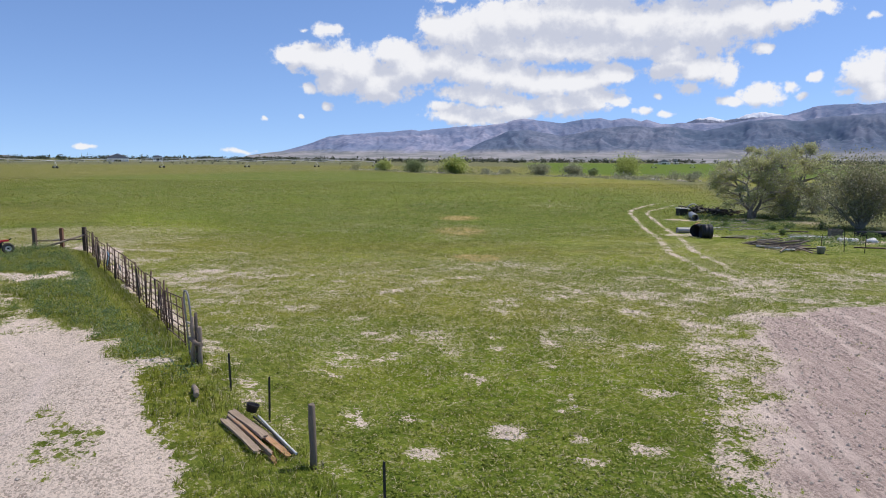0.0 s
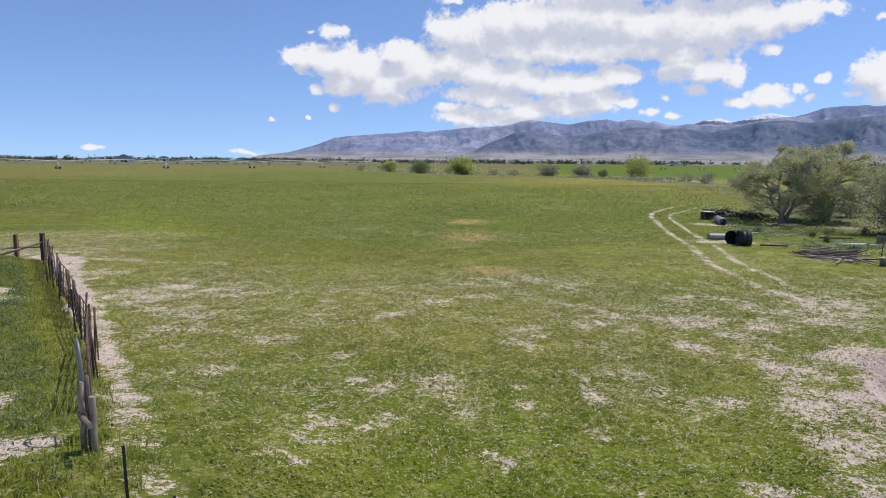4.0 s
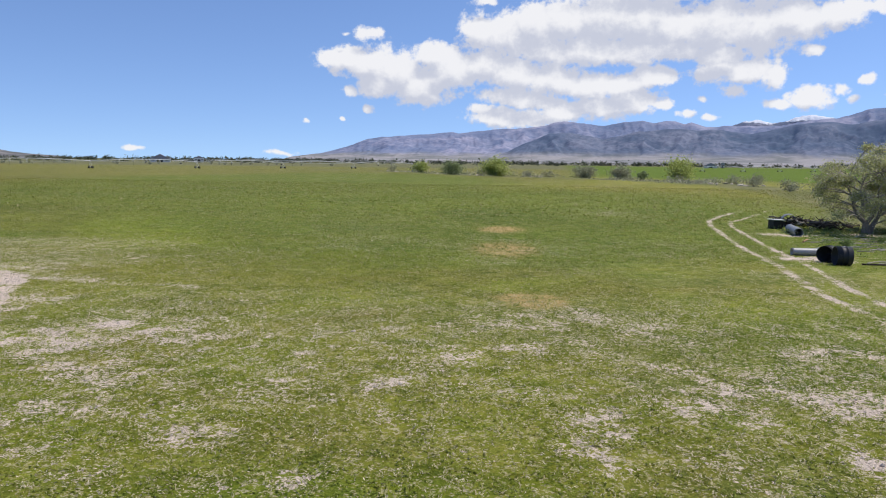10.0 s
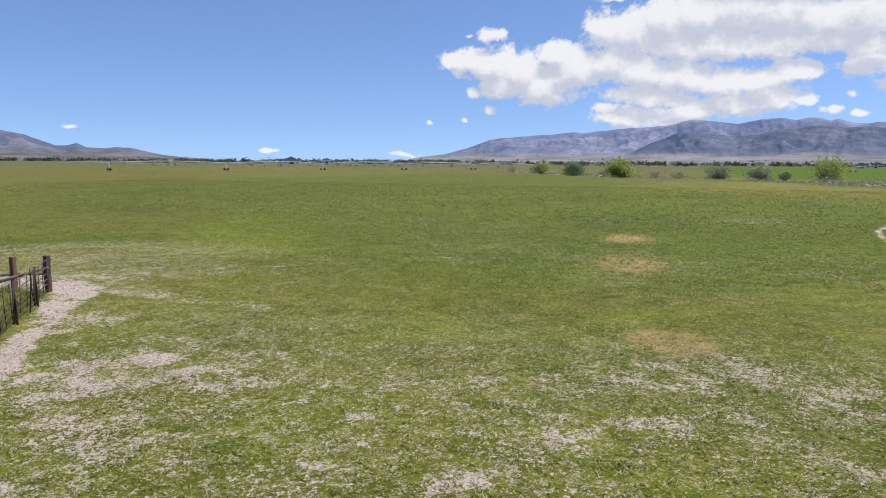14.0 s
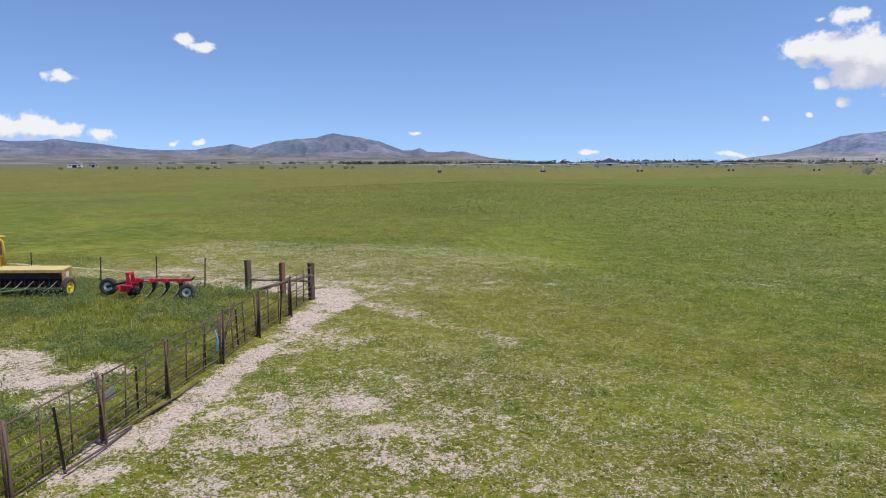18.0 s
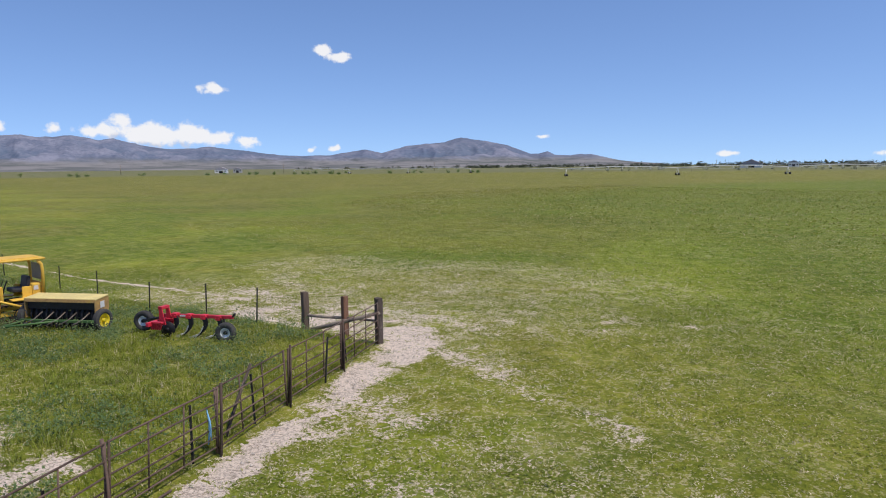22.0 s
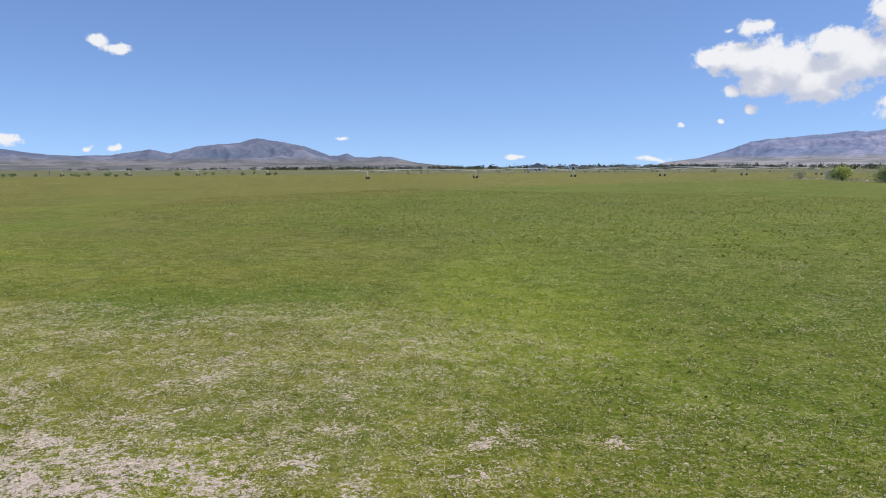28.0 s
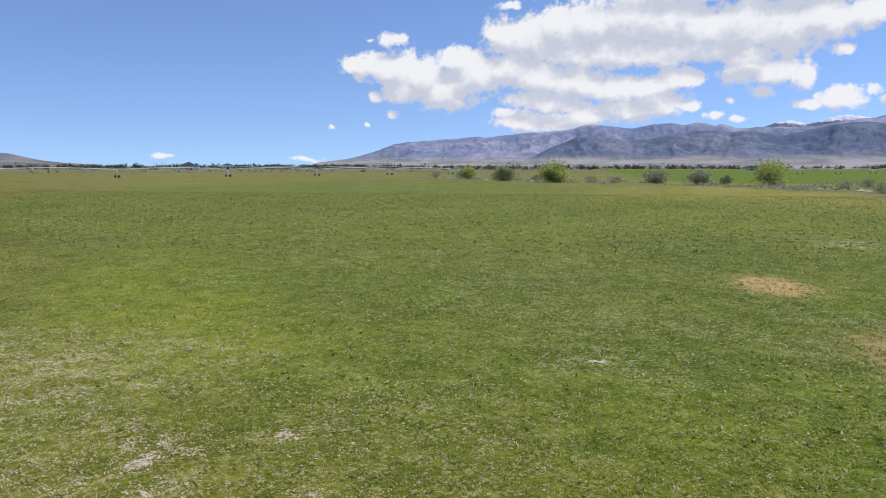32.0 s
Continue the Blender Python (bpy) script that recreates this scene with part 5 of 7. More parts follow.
def plank_heap():
    rng = random.Random(17)
    ox, oy = -3.6, 6.42
    for along_by, side, angle, length, wide, thick, up, tilt, mat, label in (
            (0.0, 0.0, -52, 1.75, 0.17, 0.05, 0.10, 2, PLANK_GREY, "grey weathered split plank in a heap in the grass"),
            (-0.06, 0.15, -50, 2.1, 0.07, 0.06, 0.13, 3, PLANK, "narrow orange-brown plank in a heap in the grass"),
            (-0.12, 0.30, -49, 1.55, 0.19, 0.05, 0.16, 1, PLANK_GREY, "grey weathered split plank in a heap in the grass"),
            (0.25, 0.40, -47, 1.85, 0.14, 0.05, 0.10, 3, PLANK, "orange-brown plank with a split end in a heap"),
            (0.95, 0.22, -55, 0.95, 0.11, 0.05, 0.05, 1, PLANK, "short broken orange-brown plank sunk in the grass"),
            (0.4, 0.56, -49, 1.6, 0.08, 0.04, 0.08, 2, PLANK_GREY, "narrow grey plank at the edge of the heap")):
        bm = bmesh.new()
        old_plank(bm, length * 0.76, wide * 0.78, thick, rng)
        x, y = ox + 0.72 * along_by + 0.52 * side, oy - 0.69 * along_by + 0.54 * side
        solid("plank", bm, mat, pose(x, y, foot(x, y) + up - 0.06, rng.uniform(-5, 5), tilt + 7, angle + 7), label, "plank", "planks in the heap")
    x, y = -3.04, 6.7
    bm = bmesh.new()
    tube(bm, [(0, 0, 0.12), (0.7, 0, 0.11), (1.5, 0.02, 0.09)], 0.024, 9)
    solid("white_pipe", bm, WHITE, pose(x, y, foot(x, y), 0, 9, -48), "thin white pipe lying along the plank heap", "pipe")
    x, y = -3.12, 6.68
    bm = bmesh.new()
    tube(bm, [(0, 0, 0.10), (0.7, 0.02, 0.11), (1.5, 0, 0.09)], 0.02, 7)
    solid("dark_rod", bm, STEEL_DARK, pose(x, y, foot(x, y), 0, 9, -47), "dark iron rod lying beside the white pipe", "rod")
    x, y = -3.15, 6.66
    t = thing("black_bucket", pose(x, y, foot(x, y) + 0.14, 0, 0, 0), "dented black bucket lying at the end of the planks", "bucket")
    bm = bmesh.new()
    ring(bm, [(0, 0.0), (0.0, 0.10), (0.13, 0.125), (0.14, 0.135), (0.15, 0.125), (0.13, 0.115), (0.015, 0.09), (0.015, 0.0)], pose(0, 0, 0.06, 0, -72, 30), 18, closed=False)
    part("body", bm, BLACK, t)
    bm = bmesh.new()
    tube(bm, [(-0.02, 0.125, 0.18), (-0.1, 0.09, 0.21), (-0.13, 0.0, 0.22), (-0.1, -0.09, 0.21), (-0.02, -0.125, 0.18)], 0.006, 6)
    part("handle", bm, STEEL_DARK, t)
    x, y = -4.47, 7.26
    bm = bmesh.new()
    tube(bm, [(-0.22, 0, 0.10), (0, 0.02, 0.12), (0.22, 0, 0.12)], [0.055, 0.06, 0.05], 11, wobble=0.1)
    solid("cut_log", bm, WOOD_GREY, pose(x, y, foot(x, y), 0, 8, -62), "short grey cut log half hidden in the grass", "log")


# ---------------------------------------------------------------- farm machines
def wheel(parent, m, radius, wide, rim_mat, rim_share=0.6, hub_mat=None):
    """A wheel round m's x axis: tyre with rim and hub beneath it."""
    bm = bmesh.new()
    r, w = radius, wide / 2
    ring(bm, [(-w * 0.8, r * rim_share), (-w, r * 0.72), (-w, r * 0.88), (-w * 0.72, r * 0.98), (-w * 0.5, r * 0.995), (-w * 0.42, r * 0.96), (-w * 0.34, r), (-w * 0.04, r), (0, r * 0.965), (w * 0.04, r), (w * 0.34, r), (w * 0.42, r * 0.96), (w * 0.5, r * 0.995), (w * 0.72, r * 0.98), (w, r * 0.88), (w, r * 0.72), (w * 0.8, r * rim_share)], Matrix(), 28)
    tyre = part("tyre", bm, RUBBER, parent, "worn black ribbed tyre")
    tyre.matrix_basis = m
    bm = bmesh.new()
    ring(bm, [(-w * 0.75, r * rim_share), (-w * 0.75, r * rim_share * 0.9), (-w * 0.2, r * rim_share * 0.82), (-w * 0.15, r * 0.16), (w * 0.15, r * 0.16), (w * 0.2, r * rim_share * 0.82), (w * 0.75, r * rim_share * 0.9), (w * 0.75, r * rim_share)], Matrix(), 24)
    rim = part("rim", bm, rim_mat, tyre)
    bm = bmesh.new()
    ring(bm, [(-w * 0.9, 0.02), (-w * 0.9, r * 0.17), (w * 0.9, r * 0.17), (w * 0.9, 0.02)], Matrix(), 12, closed=False)
    part("hub", bm, hub_mat or rim_mat, tyre)
    return tyre


def plough():
    """A mounted red plough: beam from its headstock to the tail wheel, four shares below."""
    head, tail = Vector((-25.3, 27.75)), Vector((-22.95, 29.35))
    way = (tail - head).normalized()
    head += way * 0.36 + Vector((-0.25, 0.2))
    z = foot(-24.3, 28.5)
    t = thing("plough", pose(head.x, head.y, z, 0, 0, math.degrees(math.atan2(way.y, way.x))) @ Matrix.Scale(0.87, 4), "red four-furrow plough with worn steel shares standing in tall grass", "plough")
    bm = bmesh.new()
    box(bm, (2.75, 0.11, 0.11), pose(1.48, 0.12, 0.74, 0, -1.5, 0), 0.012)
    part("beam", bm, RED, t)
    bm = bmesh.new()
    plate(bm, [(0.0, 0.48), (0.24, 0.48), (0.14, 0.92), (0.1, 1.08), (0.0, 1.08)], 0.04, pose(0.25, 0.05, 0))
    plate(bm, [(0.0, 0.48), (0.24, 0.48), (0.14, 0.92), (0.1, 1.08), (0.0, 1.08)], 0.04, pose(0.25, -0.3, 0))
    box(bm, (0.16, 0.4, 0.1), pose(0.3, -0.12, 1.04), 0.01)
    part("headstock", bm, RED, t)
    bm = bmesh.new()
    box(bm, (0.12, 1.15, 0.14), pose(0.12, -0.2, 0.55), 0.012)
    part("cross_shaft", bm, RED, t)
    for y in (-0.45, 0.15):
        bm = bmesh.new()
        for k in range(5):
            box(bm, (0.05, 0.07, 0.22), pose(0.18 + 0.08 * k, y - 0.12, 0.46, 0, 25, 0), 0.006)
        box(bm, (0.5, 0.12, 0.06), pose(0.34, y - 0.12, 0.6), 0.01)
        part("spring_bank", bm, RED, t)
    bm = bmesh.new()
    tube(bm, [(-1.0, 0.36, 0.38), (-0.5, 0.2, 0.52), (0.15, 0.05, 0.66)], 0.045, 8)
    part("wheel_arm", bm, BLACK, t)
    spine = [(0.06, 0.76, 0.15), (0.13, 0.62, 0.17), (0.13, 0.46, 0.16), (0.04, 0.29, 0.13), (-0.12, 0.13, 0.09), (-0.34, -0.02, 0.03)]
    front, back = [(px - w / 2, pz - w * 0.18) for px, pz, w in spine], [(px + w / 2, pz + w * 0.1) for px, pz, w in spine]
    for k in range(4):
        x = 0.55 + k * 0.58
        bm = bmesh.new()
        plate(bm, front + back[::-1], 0.05, pose(x, 0.02, 0))
        shank = part("shank", bm, BLACK, t, "black crescent-shaped plough shank")
        bm = bmesh.new()
        plate(bm, [(a - 0.035, b - 0.012) for a, b in front[2:]] + [(a + 0.012, b + 0.004) for a, b in front[2:]][::-1], 0.09, pose(x, 0.02, 0))
        part("wear_bar", bm, BRIGHT_STEEL, t, "bare polished steel leading edge")
        bm = bmesh.new()
        plate(bm, [(-0.62, -0.02), (-0.28, 0.10), (-0.18, 0.10), (-0.30, -0.03)], 0.12, pose(x, 0.0, 0.02))
        part("share", bm, BRIGHT_STEEL, t, "pale worn steel share point")
        bm = bmesh.new()
        box(bm, (0.2, 0.2, 0.16), pose(x + 0.05, 0.08, 0.74), 0.015)
        for dx in (-0.06, 0.06):
            tube(bm, [(x + 0.05 + dx, -0.04, 0.74), (x + 0.05 + dx, -0.07, 0.74)], 0.02, 6)
        part("clamp", bm, RED, t)
    bm = bmesh.new()
    ring(bm, [(-0.015, 0.03), (-0.012, 0.27), (0.012, 0.27), (0.015, 0.03)], pose(0.42, -0.12, 0.28, 0, 0, 96), 24, closed=False)
    ring(bm, [(-0.06, 0.0), (-0.06, 0.06), (0.06, 0.06), (0.06, 0.0)], pose(0.42, -0.12, 0.28, 0, 0, 96), 12, closed=False)
    part("disc_coulter", bm, BLACK, t)
    bm = bmesh.new()
    tube(bm, [(0.42, -0.08, 0.28), (0.40, 0.02, 0.5), (0.45, 0.1, 0.74)], 0.035, 8)
    part("coulter_arm", bm, BLACK, t)
    bm = bmesh.new()
    box(bm, (0.42, 0.012, 0.05), pose(1.0, 0.056, 0.735, 0, -1.5, 0), 0.002)
    part("decal", bm, WHITE, t, "worn white maker's mark on the beam")
    bm = bmesh.new()
    tube(bm, [(2.76, 0.1, 0.74), (2.9, 0.1, 0.84), (2.96, 0.08, 0.92)], 0.035, 8)
    part("tail_stub", bm, BLACK, t)
    bm = bmesh.new()
    tube(bm, [(2.5, 0.1, 0.7), (2.66, -0.05, 0.5), (2.76, -0.2, 0.34)], 0.03, 8)
    part("tail_wheel_arm", bm, BLACK, t)
    wheel(t, pose(2.78, -0.22, 0.33, 0, 0, 102), 0.34, 0.22, RIM_WHITE, 0.5, BLACK)
    wheel(t, pose(-1.0, 0.42, 0.38, 0, 0, 98), 0.36, 0.24, RIM_WHITE, 0.5, BLACK)


def seed_drill():
    """A grain drill: long hopper with a yellow lid, dark opener rows below, end wheels and a drawbar."""
    left, right = Vector((-29.3, 25.24)), Vector((-27.48, 26.89))
    way = (right - left).normalized()
    length = (right - left).length
    z = foot(-28.2, 26.2) - 0.03
    m = pose(left.x, left.y, z, 0, 0, math.degrees(math.atan2(way.y, way.x)))
    t = thing("seed_drill", m, "old grain drill with a faded yellow lid and green frame", "seed drill")
    # towards the viewer is -y
    # hopper in black: the shade under the lid is put into its colour
    bm = bmesh.new()
    plate(bm, [(-0.02, 0.95), (0.0, 0.7), (0.22, 0.55), (0.42, 0.7), (0.55, 1.05), (0.0, 1.02)], length - 0.1, pose(length / 2, 0.05, 0, 0, 0, 90))
    part("hopper", bm, BLACK, t, "black seed hopper")
    bm = bmesh.new()
    box(bm, (length + 0.06, 0.66, 0.045), pose(length / 2, 0.3, 1.06, 5, 0, 0), 0.012)
    part("lid", bm, LID_YELLOW, t, "long faded yellow hopper lid")
    bm = bmesh.new()
    box(bm, (length + 0.04, 0.03, 0.10), pose(length / 2, -0.03, 0.985, -8, 0, 0), 0.006)
    part("hopper_front", bm, LID_RUST, t, "rusty brown strip below the lid")
    for x in (0.0, length):
        bm = bmesh.new()
        plate(bm, [(-0.06, 0.42), (0.5, 0.42), (0.62, 0.7), (0.62, 1.05), (-0.06, 1.02)], 0.03, pose(x, 0.02, 0, 0, 0, 90))
        part("end_plate", bm, LID_RUST, t, "rusted yellow end plate")
    bm = bmesh.new()
    box(bm, (0.012, 0.2, 0.2), pose(length + 0.022, 0.3, 0.84), 0.002)
    part("decal", bm, WHITE, t, "pale square decal with a worn mark")
    # black here too, for the shaded void below the hopper
    bm = bmesh.new()
    box(bm, (length - 0.1, 0.34, 0.5), pose(length / 2, 0.36, 0.5), 0.02)
    part("feed_box", bm, BLACK, t)
    for k in range(13):
        x = 0.16 + k * (length - 0.32) / 12
        bm = bmesh.new()
        tube(bm, [(x, 0.1, 0.72), (x, 0.0, 0.5), (x, 0.08, 0.22)], [0.035, 0.028, 0.03], 7)
        ring(bm, [(-0.01, 0.02), (-0.012, 0.15), (0.012, 0.15), (0.01, 0.02)], pose(x, 0.1, 0.17), 12, closed=False)
        part("opener", bm, BLACK, t)
    bm = bmesh.new()
    box(bm, (length + 0.1, 0.08, 0.08), pose(length / 2, -0.22, 0.38), 0.008)
    part("front_bar", bm, GREEN, t)
    for x in (0.45, 0.85, 1.25, 1.65, 2.1):
        bm = bmesh.new()
        tube(bm, [(x - 0.12, -0.5, 0.32), (x, -0.22, 0.42), (x + 0.14, 0.0, 0.62)], 0.02, 6)
        part("lift_rod", bm, PLOUGH_STEEL, t)
    for one, two in (((0.25, -0.25, 0.4), (-0.15, -0.95, 0.3)), ((1.3, -0.25, 0.38), (-0.1, -0.93, 0.3))):
        bm = bmesh.new()
        tube(bm, [one, two], 0.035, 7)
        part("drawbar", bm, GREEN, t)
    bm = bmesh.new()
    tube(bm, [(-0.1, -0.9, 0.32), (-0.35, -1.2, 0.12)], 0.03, 7)
    part("hitch", bm, RUST, t)
    bm = bmesh.new()
    tube(bm, [(0.1 + 0.22 * math.cos(a), -0.35 + 0.05 * math.sin(a), 0.55 + 0.22 * math.sin(a)) for a in np.linspace(0, 5.6, 16)], 0.015, 6)
    part("hose", bm, BLACK, t)
    wheel(t, pose(length + 0.10, 0.16, 0.36, 0, 0, -8), 0.36, 0.2, HUB_YELLOW)
    wheel(t, pose(-0.14, 0.22, 0.40), 0.40, 0.22, HUB_YELLOW)


def crawler_tractor():
    """A small yellow crawler. Forward is +x of its own axes, up is z."""
    x0, y0 = -30.95, 24.9
    z = foot(x0, y0)
    t = thing("crawler_tractor", pose(x0, y0, z + 0.1, 0, 0, -80), "old yellow crawler tractor with an open canopy", "tractor")
    for side in (-1, 1):
        y = side * 0.56
        bm = bmesh.new()
        path = [(1.3, 0.32), (1.2, 0.12), (0.95, 0.03), (-0.55, 0.03), (-0.8, 0.12), (-0.9, 0.32), (-0.8, 0.52), (-0.55, 0.6), (0.95, 0.56), (1.2, 0.5)]
        pts = []
        for (ax, az), (bx, bz) in zip(path, path[1:] + path[:1]):
            n = max(1, int(math.hypot(bx - ax, bz - az) / 0.15))
            pts += [((ax + (bx - ax) * k / n), (az + (bz - az) * k / n), math.atan2(bz - az, bx - ax)) for k in range(n)]
        for px, pz, angle in pts:
            box(bm, (0.135, 0.32, 0.035), pose(px, y, pz, 0, -math.degrees(angle), 0))
            box(bm, (0.025, 0.32, 0.05), pose(px, y, pz, 0, -math.degrees(angle), 0) @ pose(0, 0, -0.03))
        track = part("track", bm, IRON, t, "rusty steel crawler track")
        bm = bmesh.new()
        box(bm, (1.7, 0.16, 0.14), pose(0.22, y, 0.28), 0.02)
        part("track_frame", bm, YELLOW, track)
        for px, pz, r in ((0.97, 0.3, 0.24), (-0.58, 0.32, 0.26), (0.0, 0.15, 0.1), (0.33, 0.15, 0.1), (0.66, 0.15, 0.1)):
            bm = bmesh.new()
            ring(bm, [(-0.06, 0.03), (-0.06, r), (0.06, r), (0.06, 0.03)], pose(px, y, pz, 0, 0, 90), 18, closed=False)
            part("roller", bm, IRON, track)
        bm = bmesh.new()
        box(bm, (0.95, 0.36, 0.05), pose(-0.45, y, 0.72, 0, 0, 0), 0.02)
        box(bm, (0.5, 0.05, 0.42), pose(-0.62, y - side * 0.16, 0.9), 0.02)
        part("fender", bm, YELLOW, t)
    bm = bmesh.new()
    box(bm, (0.16, 0.74, 0.86), pose(1.4, 0, 0.78), 0.03)
    for k in range(5):
        box(bm, (0.03, 0.03, 0.74), pose(1.49, -0.28 + 0.14 * k, 0.78), 0.006)
    part("radiator_guard", bm, YELLOW, t)
    bm = bmesh.new()
    box(bm, (1.0, 0.6, 0.1), pose(0.88, 0, 1.17), 0.035)
    part("hood", bm, YELLOW, t)
    bm = bmesh.new()
    box(bm, (0.95, 0.44, 0.52), pose(0.86, 0, 0.82), 0.04)
    for k in range(4):
        ring(bm, [(-0.08, 0.02), (-0.08, 0.07), (0.08, 0.07), (0.08, 0.02)], pose(0.56 + 0.19 * k, 0.25, 0.85, 0, 0, 90), 10, closed=False)
    part("engine", bm, IRON, t, "grimy brown engine block")
    for k in range(4):
        bm = bmesh.new()
        tube(bm, [(0.56 + 0.19 * k, 0.24, 0.95), (0.56 + 0.19 * k, 0.33, 0.9), (0.56 + 0.19 * k, 0.3, 0.72)], 0.03, 7)
        part("manifold_pipe", bm, YELLOW, t)
    bm = bmesh.new()
    ring(bm, [(0, 0.03), (0, 0.16), (0.05, 0.19), (0.2, 0.19), (0.24, 0.15), (0.24, 0.05), (0.32, 0.05), (0.34, 0.1), (0.36, 0.1), (0.36, 0.02)], pose(0.95, 0.06, 1.2, 0, -90, 0), 18, closed=False)
    part("air_cleaner", bm, YELLOW, t)
    bm = bmesh.new()
    tube(bm, [(0.75, -0.16, 1.15), (0.75, -0.16, 1.6), (0.75, -0.16, 1.95)], [0.045, 0.04, 0.035], 9)
    part("exhaust_pipe", bm, GALVANISED, t)
    bm = bmesh.new()
    box(bm, (0.32, 0.7, 0.5), pose(0.32, 0, 0.92), 0.04)
    part("dashboard", bm, YELLOW, t)
    bm = bmesh.new()
    box(bm, (0.5, 0.6, 0.14), pose(-0.36, 0, 0.98, 0, -4, 0), 0.04)
    part("seat", bm, SEAT, t, "cracked black vinyl seat")
    bm = bmesh.new()
    box(bm, (0.12, 0.6, 0.42), pose(-0.62, 0, 1.22, 0, -10, 0), 0.04)
    part("backrest", bm, SEAT, t)
    bm = bmesh.new()
    box(bm, (0.4, 0.95, 0.42), pose(-0.86, 0, 0.98), 0.05)
    part("fuel_tank", bm, YELLOW, t)
    bm = bmesh.new()
    box(bm, (0.01, 0.14, 0.14), pose(-0.78, 0.482, 1.04, 0, 0, 90), 0.001)
    part("decal", bm, WHITE, t, "pale square decal with a worn mark")
    for k, (lx, ly) in enumerate(((0.1, 0.12), (0.14, -0.08), (0.12, 0.24))):
        bm = bmesh.new()
        tube(bm, [(lx + 0.05, ly, 0.85), (lx - 0.05, ly, 1.15), (lx - 0.13, ly, 1.34)], 0.014, 6)
        part("lever", bm, BLACK, t)
    for px, py in ((0.38, 0.58), (0.38, -0.58), (-0.98, 0.58), (-0.98, -0.58)):
        bm = bmesh.new()
        rear = px < 0
        tube(bm, [(px, py, 0.6), (px, py, 1.6), (px + (0.02 if rear else 0.0), py * 0.99, 1.82), (px + (0.12 if rear else -0.06), py * 0.95, 1.97)], 0.055, 8)
        part("canopy_post", bm, YELLOW, t)
    bm = bmesh.new()
    box(bm, (1.62, 1.28, 0.07), pose(-0.28, 0, 2.02), 0.03)
    box(bm, (1.3, 1.0, 0.03), pose(-0.28, 0, 2.065), 0.012)
    part("canopy_roof", bm, YELLOW, t)
    bm = bmesh.new()
    box(bm, (0.02, 0.95, 0.55), pose(-1.0, 0, 1.55), 0.004)
    part("rear_screen", bm, material("wire_screen", (0.35, 0.33, 0.28), 0.7, 0.3), t, "dusty wire rear screen")
    for py in (0.45, -0.45):
        bm = bmesh.new()
        ring(bm, [(0, 0.02), (0, 0.06), (0.08, 0.085), (0.1, 0.08), (0.1, 0.02)], pose(0.36, py, 1.86), 12, closed=False)
        part("work_lamp", bm, BLACK, t)
    for side in (-1, 1):
        bm = bmesh.new()
        y = side * 0.78
        tube(bm, [(-0.4, y, 0.42), (0.45, y, 0.78), (1.1, y, 0.4), (1.45, y, 0.36)], 0.045, 8)
        tube(bm, [(0.45, y, 0.78), (0.4, y * 0.85, 0.35)], 0.04, 8)
        part("push_arm", bm, YELLOW, t)
    bm = bmesh.new()
    box(bm, (0.35, 0.4, 0.3), pose(-1.05, 0, 0.5), 0.03)
    part("rear_hitch", bm, IRON, t)


# ---------------------------------------------------------------- scrap by the trees
def open_drum(name, x, y, radius, length, angle, mat, label, category, up=0.0, tilt=0.0, wall=0.03, end=True, bands=0):
    bm = bmesh.new()
    profile = [(0, radius - wall), (0, radius), (length, radius), (length, radius - wall), (length if not end else length - 0.04, radius - wall)]
    if end:
        ring(bm, [(0, radius - wall), (0, radius), (length * 0.33, radius), (length * 0.34, radius + 0.015), (length * 0.36, radius), (length * 0.66, radius), (length * 0.67, radius + 0.015), (length * 0.69, radius),
                  (length - 0.03, radius), (length, radius - 0.04), (length, 0.02), (length - 0.04, 0.02), (length - 0.05, radius - wall)], Matrix(), 28)
    else:
        ridges = [(k * length / (bands or 1) / 1.0, radius + (0.015 if k % 2 else 0)) for k in range((bands or 1) + 1)]
        ring(bm, [(0, radius - wall)] + ridges + [(length, radius - wall)], Matrix(), 24)
    return solid(name, bm, mat, pose(x, y, foot(x, y) + radius + up - 0.03, 0, tilt, angle), label, category)


